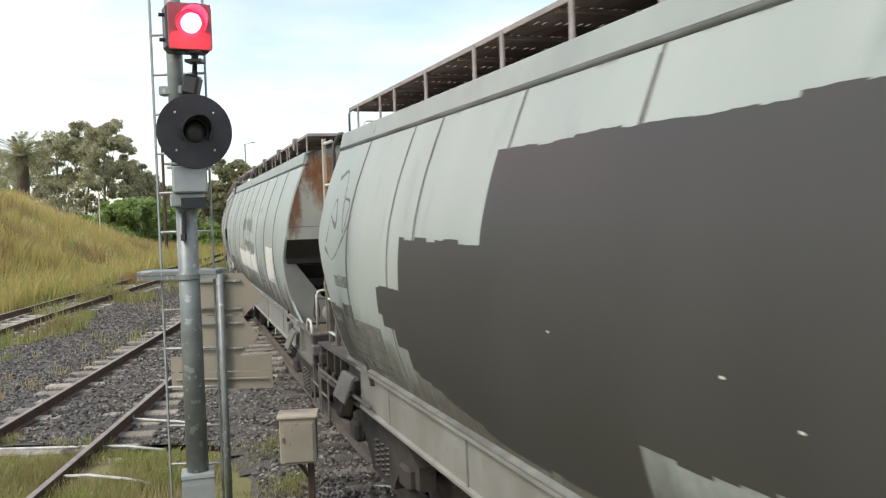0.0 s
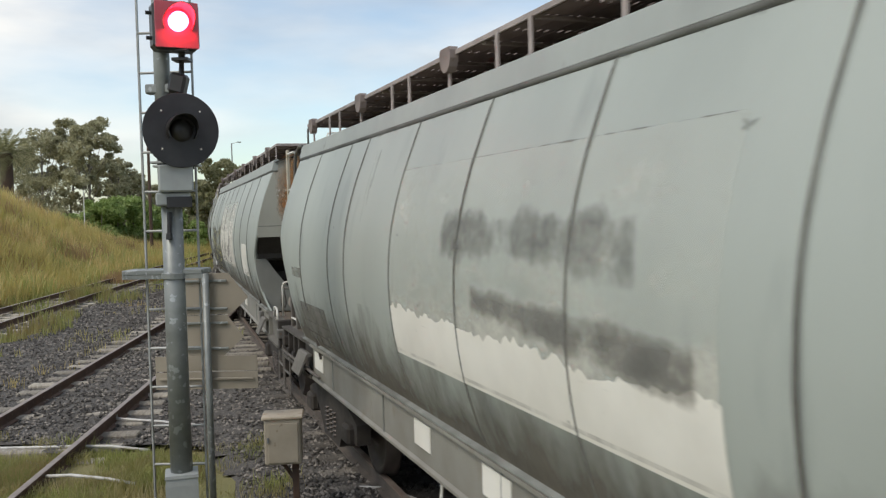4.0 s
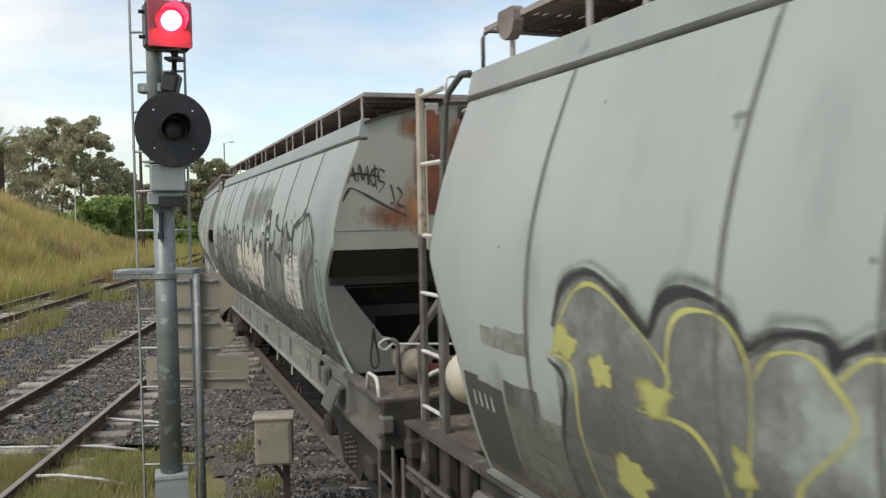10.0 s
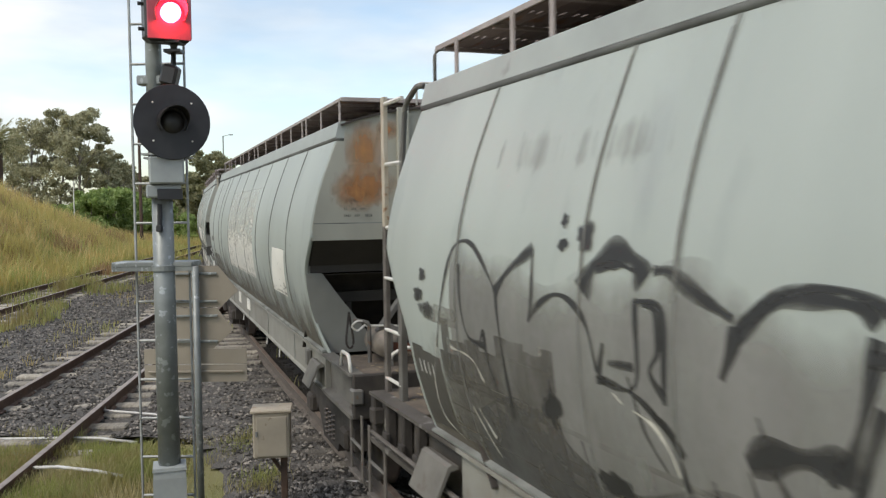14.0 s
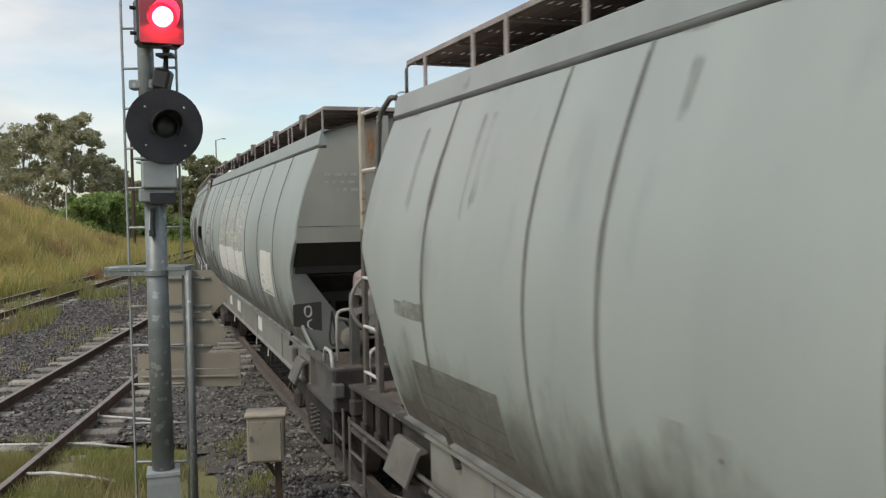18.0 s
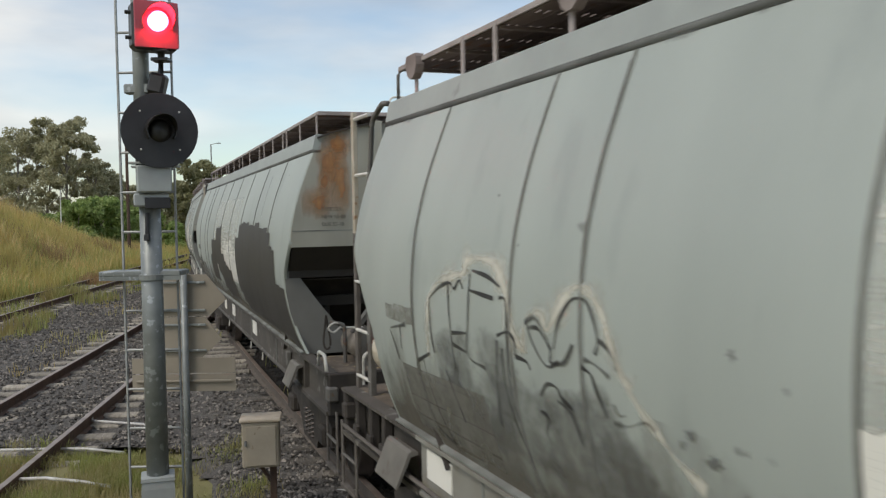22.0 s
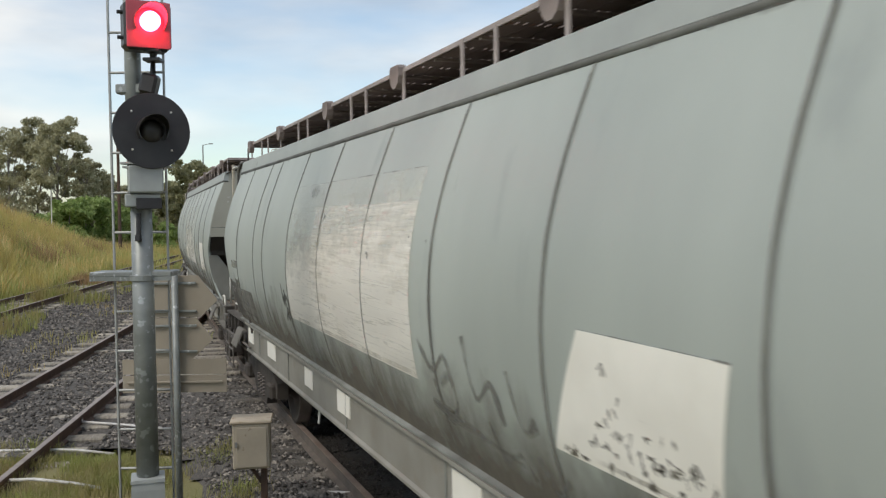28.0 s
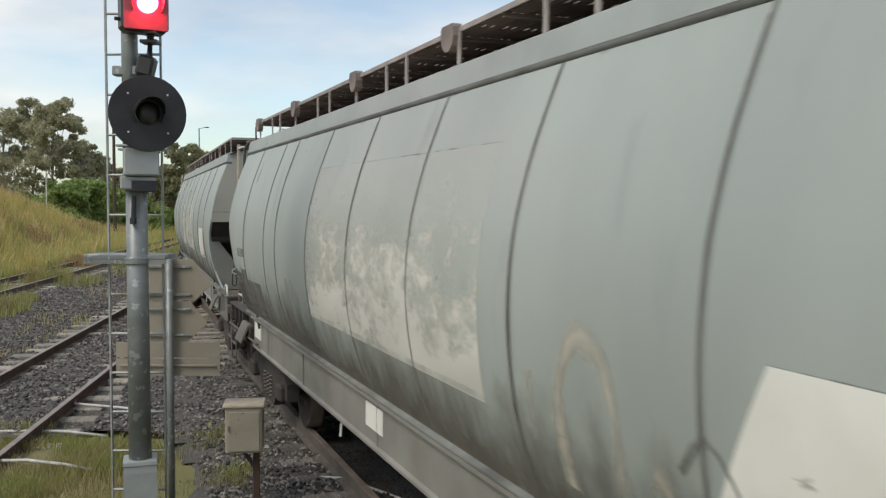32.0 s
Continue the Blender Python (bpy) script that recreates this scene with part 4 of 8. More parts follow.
GUM = "tall grey-green gum tree with an airy crown"
for px, depth, h, sp, seed, n in ((-40, 92, 10.5, 5.0, 11, 30), (20, 88, 12.0, 4.2, 12, 30), (62, 90, 13.0, 3.6, 13, 28), (98, 86, 13.0, 3.8, 14, 34), (150, 90, 9.2, 3.0, 15, 22), (178, 96, 7.6, 2.8, 16, 20), (-110, 95, 11, 5.0, 17, 30), (225, 100, 6.4, 3.0, 18, 20), (258, 105, 6.0, 3.0, 19, 20)):
    tree("gum_tree", GUM, at_px(px, depth), depth, h, sp, "gum_leaf", seed, n + 50, 170, 0.17, 0.18, 0.06, 0.66)
for px, depth, h, sp, seed in ((330, 84, 8.2, 2.6, 31), (362, 90, 8.4, 2.4, 32), (295, 92, 6.5, 2.4, 33)):
    tree("tree", "dark green dense tree beside the line", at_px(px, depth), depth, h, sp, "dark_leaf", seed, 38, 200, 0.22, 0.2, 0.12, 0.95)
for px, depth, h, sp, seed in ((118, 72, 3.9, 2.2, 41), (150, 74, 4.3, 2.4, 42), (182, 76, 4.5, 2.5, 43), (212, 82, 4.2, 2.5, 44), (304, 76, 2.6, 1.6, 45), (85, 80, 3.4, 2.4, 46), (240, 84, 3.6, 2.3, 47), (275, 88, 2.6, 2.4, 48)):
    tree("bush", "rounded bright green bush at the foot of the trees", at_px(px, depth), depth, h, sp, "bush_leaf", seed, 30, 170, 0.18, 0.08, 0.05, 1.05)
# trees standing behind the train
tree("tree", "tall green tree standing behind the train", 9.6, 52, 16.5, 3.6, "bush_leaf", 51, 64, 230, 0.22, 0.3, 0.4, 1.05)
tree("gum_tree", "slim gum tree standing behind the train", 7.0, 54, 15.4, 2.3, "gum_leaf", 52, 34, 160, 0.2, 0.2, 0.5, 0.9)


def palm(x, y, h, seed):
    r = np.random.default_rng(seed)
    z0 = ground_z(x, y) - 0.1
    top = tagged(new("palm_tree"), "date palm with a shaggy green crown", "palm tree")
    top.location = (x, y, z0)
    part("trunk", tube(bmesh.new(), [(0, 0, 0), (0.1, 0, h * 0.5), (0.05, 0.05, h - 1.5)], 0.45, 10, 0.5), M["rust_post"], top, "rough palm trunk", True)
    vs, fs = [], []
    for i in range(95):
        a, e = r.uniform(0, 6.283), r.uniform(-0.9, 1.35)
        length = r.uniform(2.3, 3.4)
        d = Vector((math.cos(a) * math.cos(e), math.sin(a) * math.cos(e), math.sin(e)))
        side = d.cross(Vector((0, 0, 1))).normalized()
        base = Vector((0.05, 0.05, h - 1.4))
        for k in range(12):
            t0 = 0.12 + 0.88 * k / 12
            p = base + d * length * t0 + Vector((0, 0, -0.9 * t0 * t0))
            for sg in (-1, 1):
                tip = p + side * sg * 0.42 * (1.1 - 0.6 * t0) + d * 0.22 + Vector((0, 0, -0.22))
                i0 = len(vs)
                vs += [p, p + d * 0.09, tip]
                fs.append((i0, i0 + 1, i0 + 2))
    part("crown", mesh_of("crown", vs, fs, M["dark_leaf"]), None, top, "arching palm fronds")


palm(at_px(-46, 74), 74, 9.9, 61)


# grass: blades in tufts, one object a stand
def blades(name, label, spots, mat, h_lo, h_hi, width, per, seed, splay=0.35):
    r = np.random.default_rng(seed)
    n = len(spots) * per
    c = np.repeat(np.array(spots), per, 0)
    c[:, :2] += r.normal(scale=0.07 + 0.1 * h_hi, size=(n, 2))
    swell = np.array([1.0 + 0.75 * noise.noise((q[0] * 0.55, q[1] * 0.4, seed)) for q in spots])
    h = r.uniform(h_lo, h_hi, n) * np.repeat(np.clip(swell, 0.45, 1.8), per)
    a = r.uniform(0, 6.283, n)
    out = np.stack([np.cos(a), np.sin(a)], 1) * (r.uniform(0.05, splay, n) * h)[:, None]
    w = np.stack([-np.sin(a + 0.7), np.cos(a + 0.7)], 1) * width / 2
    z = c[:, 2]
    v = np.empty((n, 5, 3))
    v[:, 0, :2], v[:, 1, :2] = c[:, :2] - w, c[:, :2] + w
    v[:, 0, 2] = v[:, 1, 2] = z - 0.03
    v[:, 2, :2], v[:, 3, :2] = c[:, :2] + w * 0.7 + out * 0.4, c[:, :2] - w * 0.7 + out * 0.4
    v[:, 2, 2] = v[:, 3, 2] = z + h * 0.62
    v[:, 4, :2], v[:, 4, 2] = c[:, :2] + out, z + h
    k = np.arange(n)[:, None] * 5
    f = [tuple(q) for q in (k + np.array([0, 1, 2, 3])).tolist()] + [tuple(q) for q in (k + np.array([3, 2, 4])).tolist()]
    tagged(new(name, mesh_of(name, v.reshape(-1, 3).tolist(), f, M[mat])), label, "grass", kind="stuff")


def spots(count, x0, x1, y0, y1, keep, seed, power=1.0):
    r = np.random.default_rng(seed)
    out, tries = [], 0
    while len(out) < count and tries < count * 30:
        tries += 1
        y = y0 + (y1 - y0) * r.random() ** power
        x = r.uniform(x0, x1)
        if keep(x, y):
            out.append((x, y, bed_z(x, y) - 0.01 if in_bed(x, y) else ground_z(x, y)))
    return out


def bank(x, y):
    return side_of(FAR, x, y) < -1.9 - 0.5 * noise.noise((x * 0.4, y * 0.25, 8.0)) and x > -0.62 * y - 6


def fore(x, y):
    edge = noise.noise((x * 1.7, y * 1.7, 4.0))
    if in_bed(x, y):
        return side_of(TRACK, x, y) < -1.75 + 0.25 * edge and y < 10.9 + 0.5 * edge
    return side_of(TRACK, x, y) < -2.0 and y < 11.2


blades("bank_grass", "tall dry yellow grass on the bank", spots(9500, -46, -10, 20, 84, lambda x, y: bank(x, y) and (side_of(FAR, x, y) < -4.5 or (x + y) % 1.0 < 0.4) and noise.noise((x * 0.15, y * 0.15, 9)) > -0.25, 71, 1.3), "grass_dry", 0.3, 0.95, 0.035, 6, 72, 0.6)
blades("bank_tussocks", "brown seed-headed tussocks on the bank", spots(1500, -46, -10, 20, 84, lambda x, y: bank(x, y) and side_of(FAR, x, y) < -4.0 and noise.noise((x * 0.35, y * 0.35, 3)) > 0.12, 85, 1.3), "weed_brown", 0.5, 1.05, 0.03, 8, 86, 0.75)
blades("bank_green", "long green grass at the foot of the bank", spots(7500, -44, -9, 20, 82, lambda x, y: bank(x, y) and (side_of(FAR, x, y) > -6.5 or noise.noise((x * 0.15, y * 0.15, 9)) < -0.1), 73, 1.3), "grass_mid", 0.25, 0.8, 0.035, 6, 74, 0.6)
blades("trackside_weeds", "green weeds between the tracks", spots(760, -19, -8.5, 18, 60, lambda x, y: -2.4 < side_of(FAR, x, y) < 2.4 and noise.noise((x * 0.5, y * 0.3, 4)) > (0.0 if abs(side_of(FAR, x, y)) > 1.1 else 0.2), 75), "grass_green", 0.08, 0.4, 0.03, 7, 76)
blades("far_grass", "grass in the distance", spots(5000, -36, -8, 44, 110, lambda x, y: side_of(FAR, x, y) > -6 and not in_bed(x, y), 77), "grass_mid", 0.15, 0.45, 0.05, 5, 78)
blades("foreground_grass", "rough green and dry grass round the signal", spots(3300, -7, 0.4, 5.5, 11.2, lambda x, y: fore(x, y) and noise.noise((x * 0.9, y * 0.9, 2)) > 0.0, 79), "grass_green", 0.04, 0.17, 0.009, 9, 80, 0.9)
blades("foreground_dry_grass", "dry grass blades round the signal", spots(2600, -7, 0.4, 5.5, 11.2, lambda x, y: fore(x, y) and noise.noise((x * 1.3, y * 1.3, 6)) > -0.22, 81), "grass_fore", 0.03, 0.14, 0.008, 7, 82, 0.9)
blades("weed_clump", "bushy green weeds beside the disused track", [(-14.1 + 0.1 * dx, 32.2 + 0.16 * dy, -0.3) for dx in range(-6, 7) for dy in range(-7, 8) if noise.noise((dx * 0.3, dy * 0.3, 2.0)) > -0.1 and dx * dx + dy * dy < 45], "grass_green", 0.25, 0.8, 0.03, 6, 91, 0.6)
blades("dry_weed_clump", "brown dry weeds beside the disused track", [(-15.6 + 0.12 * dx, 40.4 + 0.2 * dy, -0.3) for dx in range(-9, 10) for dy in range(-6, 7) if noise.noise((dx * 0.3, dy * 0.3, 4.0)) > -0.15], "weed_brown", 0.2, 0.7, 0.035, 5, 92, 0.6)
blades("ballast_weeds", "sparse weeds in the ballast", spots(90, -12, -2.4, 10.6, 30, lambda x, y: in_bed(x, y) and noise.noise((x * 0.4, y * 0.4, 6)) > 0.12, 83, 1.4), "grass_mid", 0.06, 0.25, 0.014, 7, 84, 0.7)


# ---- poles, fence and far things ----
def lamp_pole(x, y, h, arm, label):
    z = ground_z(x, y) - 0.2
    top = tagged(new("street_lamp"), label, "street lamp", "street lamps")
    top.location = (x, y, z)
    part("pole", tube(bmesh.new(), [(0, 0, 0), (0, 0, h)], 0.11, 8, 0.07), M["ladder"], top, smooth=True)
    part("arm", tube(bmesh.new(), [(0, 0, h - 0.05), (arm * 0.5, 0, h + 0.05), (arm, 0, h + 0.12)], 0.035, 6), M["galv"], top)
    part("lamp_head", boxed(arm * 1.25, 0, h + 0.12, abs(arm) * 0.6, 0.25, 0.12, bevel=0.03), M["galv"], top, "flat grey lamp head")


lamp_pole(at_px(363, 105), 105, 11.6, 0.75, "slim grey street lamp in the distance")
lamp_pole(-25.3, 40, 12.6, 3.2, "tall street lamp beside the bank")
for px, depth, h, r0, mat, lab in ((213, 66, 10.4, 0.14, "rust_post", "bare dark timber pole beside the line"), (93, 62, 5.4, 0.05, "white_rail", "thin white pole on the bank")):
    x = at_px(px, depth)
    z = ground_z(x, depth)
    tagged(part("pole", tube(bmesh.new(), [(x, depth, z - 0.3), (x, depth, z + (h if px > 200 else 3.2))], r0, 8, r0 * 0.7), M[mat]), lab, "pole")


def fence(x0, x1, y):
    top = tagged(new("fence"), "low wooden rail fence across the far grass", "fence")
    n = 12
    for i in range(n + 1):
        x = x0 + (x1 - x0) * i / n
        part("post", boxed(x, y, ground_z(x, y) + 0.45, 0.14, 0.14, 1.3), M["rust_post"], top)
    for h in (0.45, 0.9):
        part("fence_rail", boxed((x0 + x1) / 2, y, ground_z(x0, y) + h, abs(x1 - x0), 0.06, 0.14), M["sleeper"], top)


fence(-44, -20, 92)


# ---- grain hopper wagons; y runs along the wagon, its leading end is at -y, the platform side is -x ----
FRONT, REAR = -5.6, 6.9
HEAD, TAIL = -6.55, 7.8
PROFILE_Z = [1.20, 1.28, 1.38, 1.50, 1.65, 1.80, 1.95, 2.10, 2.20, 2.35, 2.52, 2.70, 2.86, 3.1, 3.26, 3.37, 3.42]
PROFILE_B = [1.19, 1.225, 1.267, 1.305, 1.348, 1.375, 1.392, 1.40, 1.399, 1.39, 1.367, 1.323, 1.275, 1.185, 1.12, 1.08, 1.06]
FRONT_EDGE = ([1.2, 1.3, 1.42, 1.58, 1.82, 1.95, 2.05, 2.13, 2.22, 2.34, 2.42], [-5.42, -5.38, -5.33, -5.3, -5.29, -5.3, -5.35, -5.42, -5.52, -5.62, -5.6])
REAR_EDGE = ([1.2, 1.7, 1.85, 2.0, 2.18, 2.36], [6.52, 6.5, 6.53, 6.62, 6.76, 6.9])
_z = np.linspace(1.2, 3.42, 75)
_b = np.interp(_z, PROFILE_Z, PROFILE_B)
for _ in range(4):
    _b[1:-1] = (_b[:-2] + _b[1:-1] * 2 + _b[2:]) / 4
SEAMS = [-4.2, -2.87, -1.54, -0.18, 1.14, 2.43, 3.76, 4.37, 5.66]
LEVELS = [1.22, 1.26, *[round(1.3 + 0.05 * k, 2) for k in range(39)], 3.24]


def half_width(z):
    return float(np.interp(z, _z, _b))


def on_side(a, z, out):
    """A point of the side sheet; coats of paint lie one above another in order of out."""
    return (-(half_width(z) + 0.0022 + 0.3 * out), a, z)


def on_end(b, z, out):
    b = min(b, half_width(z) - 0.025)
    return (-b, FRONT - 0.012 - out, z)


def on_gusset(b, z, out):
    return (-b, -5.312 - out, z)


SHARED = {}
BOGIES = (-4.75, 5.95)


def shared(key, make, mat, smooth=False):
    """One mesh for alike parts of all wagons."""
    if key not in SHARED:
        bm = make()
        bmesh.ops.recalc_face_normals(bm, faces=bm.faces)
        me = bpy.data.meshes.new(key)
        bm.to_mesh(me)
        bm.free()
        me.materials.append(M[mat])
        if smooth:
            me.polygons.foreach_set("use_smooth", [True] * len(me.polygons))
        SHARED[key] = me
    return SHARED[key]


def edge_at(y, z):
    """The two end edges are cut back below the end sheets."""
    if y <= FRONT:
        return float(np.interp(z, *FRONT_EDGE))
    if y >= REAR:
        return float(np.interp(z, *REAR_EDGE))
    return y


def make_panel(y0, y1):
    """A pressed side sheet with turned-in edges and a little spring between the seams."""
    bm = bmesh.new()
    cols = [0.0, 0.02, *[k / 6 for k in range(1, 6)], 0.98, 1.0]
    zs = LEVELS

    def at(t, z):
        a, b = edge_at(y0, z) + 0.005, edge_at(y1, z) - 0.005
        return a + (b - a) * t

    grid = []
    for k, t in enumerate(cols):
        edge = k in (0, len(cols) - 1)
        row = []
        for z in zs:
            y = at(t, z)
            spring = 0.0014 * math.sin(math.pi * t) + 0.0006 * noise.noise((y * 2.1, 0.4, 0.2)) + 0.0006 * noise.noise((y * 1.3, z * 1.8, 3.0))
            row.append(bm.verts.new((-(half_width(z) + (0.0 if edge else spring)), y, z)))
        grid.append(row)
    inner = [[bm.verts.new((-(half_width(z) - 0.03), at(t, z), z)) for z in zs] for t in (0.0, 1.0)]
    grid = [inner[0]] + grid + [inner[1]]
    for a, b in zip(grid, grid[1:]):
        for i in range(len(zs) - 1):
            bm.faces.new((a[i], b[i], b[i + 1], a[i + 1]))
    return bm


def make_strip(y, wide, z0, z1, out=0.009):
    """A narrow stain that follows the sheet on both sides of a seam."""
    return soft_mesh("seam_stain", [on_side(y + d * wide, z, out) for z in np.linspace(z0, z1, 40) for d in (-1, -0.4, 0.4, 1)],
                     [(4 * i + k, 4 * i + k + 1, 4 * i + k + 5, 4 * i + k + 4) for i in range(39) for k in range(3)], M["seam_stain"], [v for i in range(40) for v in (0.2, 1.0, 1.0, 0.2)])


def soft_mesh(name, vs, fs, mat, edge):
    """A coat of paint with its thickness at every corner (0 at a feathered rim, 1 where full)."""
    me = mesh_of(name, vs, fs, mat, True)
    at = me.attributes.new("edge", "FLOAT", "POINT")
    at.data.foreach_set("value", edge)
    return me


def make_seam(y):
    bm = bmesh.new()
    rows = [[bm.verts.new((-(half_width(z) + o), y + d, z)) for d, o in ((-0.008, 0.0), (-0.0045, 0.0085), (0.0045, 0.0085), (0.008, 0.0))] for z in LEVELS]
    for a, b in zip(rows, rows[1:]):
        for k in range(3):
            bm.faces.new((a[k], a[k + 1], b[k + 1], b[k]))
    return bm


def extrude_y(section, y0, y1, flip=False):
    """Sweeps a (b, z) outline along the wagon."""
    bm = bmesh.new()
    sg = 1 if flip else -1
    a = [bm.verts.new((sg * b, y0, z)) for b, z in section]
    c = [bm.verts.new((sg * b, y1, z)) for b, z in section]
    n = len(section)
    for i in range(n):
        bm.faces.new((a[i], a[(i + 1) % n], c[(i + 1) % n], c[i]))
    bm.faces.new(a)
    bm.faces.new(c[::-1])
    return bm


def plate(pts, y, thick=0.012):
    """A flat transverse plate from a (b, z) outline."""
    return extrude_y(pts, y, y + thick)


def make_far_side():
    sec = [(half_width(z), z) for z in LEVELS] + [(half_width(z) - 0.03, z) for z in LEVELS[::-1]]
    return extrude_y(sec, FRONT, REAR, True)


def make_roof():
    arc = [(1.06, 3.41), (0.92, 3.45), (0.7, 3.505), (0.5, 3.545), (0.25, 3.575), (0.0, 3.585)]
    sec = arc + [(-b, z) for b, z in arc[-2::-1]] + [(-b, z - 0.03) for b, z in arc] + [(b, z - 0.03) for b, z in arc[-2::-1]]
    return extrude_y(sec, FRONT + 0.01, REAR - 0.01)


def end_outline():
    side = [(half_width(z) - 0.012, z) for z in (2.32, 2.47, 2.7, 2.9, 3.1, 3.24, 3.4)]
    arc = [(0.92, 3.445), (0.7, 3.50), (0.5, 3.54), (0.25, 3.57), (0.0, 3.58)]
    left = side + arc
    return left + [(-b, z) for b, z in left[-2::-1]]


GUSSET = [(1.33, 2.31), (1.31, 2.31), (1.33, 2.03), (1.23, 1.99), (1.08, 1.78), (0.72, 1.31), (0.72, 1.2), (1.18, 1.2), (1.215, 1.28), (1.295, 1.5), (1.34, 1.65), (1.375, 1.85), (1.385, 2.03)]


def make_wheelset():
    bm = bmesh.new()
    turn = Matrix.Rotation(radians(90), 4, "Y")
    for s in (-1, 1):
        m = Matrix.Translation((s * 0.75, 0, 0)) @ turn @ (Matrix() if s < 0 else Matrix.Rotation(math.pi, 4, "X"))
        lathe(bm, [(0.08, -0.10), (0.11, -0.06), (0.14, -0.03), (0.33, -0.015), (0.37, -0.055), (0.425, -0.055), (0.43, 0.05), (0.46, 0.06), (0.455, 0.085), (0.36, 0.085), (0.32, 0.03), (0.14, 0.02), (0.1, 0.05)], m, 28)
    tube(bm, [(-1.05, 0, 0), (1.05, 0, 0)], 0.07, 12)
    for s in (-1, 1):
        for k in range(3):
            a = 2.094 * k
            box(bm, s * 1.06, 0.04 * math.cos(a), 0.04 * math.sin(a), 0.03, 0.025, 0.025)
    return bm


def make_side_frame():
    out = [(-1.12, 0.36), (-1.12, 0.56), (-0.95, 0.62), (-0.55, 0.72), (0.55, 0.72), (0.95, 0.62), (1.12, 0.56), (1.12, 0.36), (0.72, 0.36), (0.68, 0.46), (0.42, 0.26), (0.36, 0.17), (-0.36, 0.17), (-0.42, 0.26), (-0.68, 0.46), (-0.72, 0.36)]
    bm = bmesh.new()
    a = [bm.verts.new((-0.07, y, z)) for y, z in out]
    c = [bm.verts.new((0.07, y, z)) for y, z in out]
    n = len(out)
    for i in range(n):
        bm.faces.new((a[i], a[(i + 1) % n], c[(i + 1) % n], c[i]))
    bm.faces.new(a)
    bm.faces.new(c[::-1])
    for y in (-0.875, 0.875):
        box(bm, -0.03, y, 0.43, 0.22, 0.26, 0.2, bevel=0.03)
    return bm


def make_spring():
    return tube(bmesh.new(), [(0.06 * math.cos(k * 0.9), 0.06 * math.sin(k * 0.9), 0.2 + 0.3 * k / 44) for k in range(45)], 0.014, 5)


def make_brake_wheel():
    m = Matrix.Rotation(radians(90), 4, "X")
    bm = bmesh.new()
    R, r, n = 0.281, 0.017, 40
    rings = []
    for i in range(n):
        a = 2 * math.pi * i / n
        rings.append([bm.verts.new(m @ Vector(((R + r * math.cos(t)) * math.cos(a), (R + r * math.cos(t)) * math.sin(a), r * math.sin(t)))) for t in [k * math.pi / 3 for k in range(6)]])
    for i in range(n):
        a, b = rings[i], rings[(i + 1) % n]
        for k in range(6):
            bm.faces.new((a[k], a[(k + 1) % 6], b[(k + 1) % 6], b[k]))
    lathe(bm, [(0.0001, 0.05), (0.02, 0.05), (0.026, 0.038), (0.06, 0.036), (0.12, 0.03), (0.158, 0.02), (0.168, 0.004), (0.155, -0.006)], m, 32)
    return bm


def make_spoke():
    bm, m, a = bmesh.new(), Matrix.Rotation(radians(90), 4, "X"), 0.3
    d, q = Vector((math.cos(a), math.sin(a), 0)), Vector((-math.sin(a), math.cos(a), 0))
    v = [bm.verts.new(m @ (d * r + q * w + Vector((0, 0, h)))) for r, w, h in ((0.14, -0.056, 0.02), (0.14, 0.056, 0.02), (0.18, 0.032, 0.018), (0.23, 0.026, 0.012), (0.262, 0.036, 0.008), (0.276, 0.07, 0.004), (0.276, -0.07, 0.004), (0.262, -0.036, 0.008), (0.23, -0.026, 0.012), (0.18, -0.032, 0.018))]
    low = [bm.verts.new(p.co + Vector((0, 0.012, 0))) for p in v]
    bm.faces.new(v)
    bm.faces.new(low[::-1])
    for k in range(8):
        bm.faces.new((v[k], low[k], low[(k + 1) % 8], v[(k + 1) % 8]))
    return bm


def make_hopper(yc):
    bm = bmesh.new()
    top = [bm.verts.new((x, yc + y, 1.22)) for x, y in ((-1.15, -1.0), (1.15, -1.0), (1.15, 1.0), (-1.15, 1.0))]
    low = [bm.verts.new((x, yc + y, 0.42)) for x, y in ((-0.35, -0.4), (0.35, -0.4), (0.35, 0.4), (-0.35, 0.4))]
    for i in range(4):
        bm.faces.new((top[i], top[(i + 1) % 4], low[(i + 1) % 4], low[i]))
    bm.faces.new(low)
    box(bm, 0, yc, 0.38, 0.9, 0.95, 0.1)
    return bm


def make_underframe():
    bm = bmesh.new()
    box(bm, 0, 0.62, 0.95, 0.5, 14.2, 0.35)
    for y in BOGIES:
        box(bm, 0, y, 0.9, 2.3, 0.4, 0.3)
    for y in (-2.05, 0.2, 2.55):
        box(bm, 0, y, 1.0, 2.3, 0.12, 0.3)
    tube(bm, [(-0.8, -4.5, 0.62), (-0.8, 4.5, 0.62)], 0.03, 6)
    tube(bm, [(-0.95, -3.6, 0.8), (-0.95, 4.6, 0.8)], 0.022, 6)
    for y in (-4.4, 4.4):
        beam(bm, (-0.6, y, 0.9), (-0.75, y * 0.95, 0.45), 0.05, 0.05)
    return bm


def make_slat():
    """One thin plank of the walkway with rows of open slots across it."""
    bm = bmesh.new()
    for k in range(33):
        y = -5.42 + 0.37 * k
        box(bm, 0, y + 0.15, 0, 0.134, 0.3, 0.012)
        for x in (-0.05, 0.0, 0.05):
            box(bm, x, y + 0.335, 0, 0.032, 0.07, 0.012)
    return bm


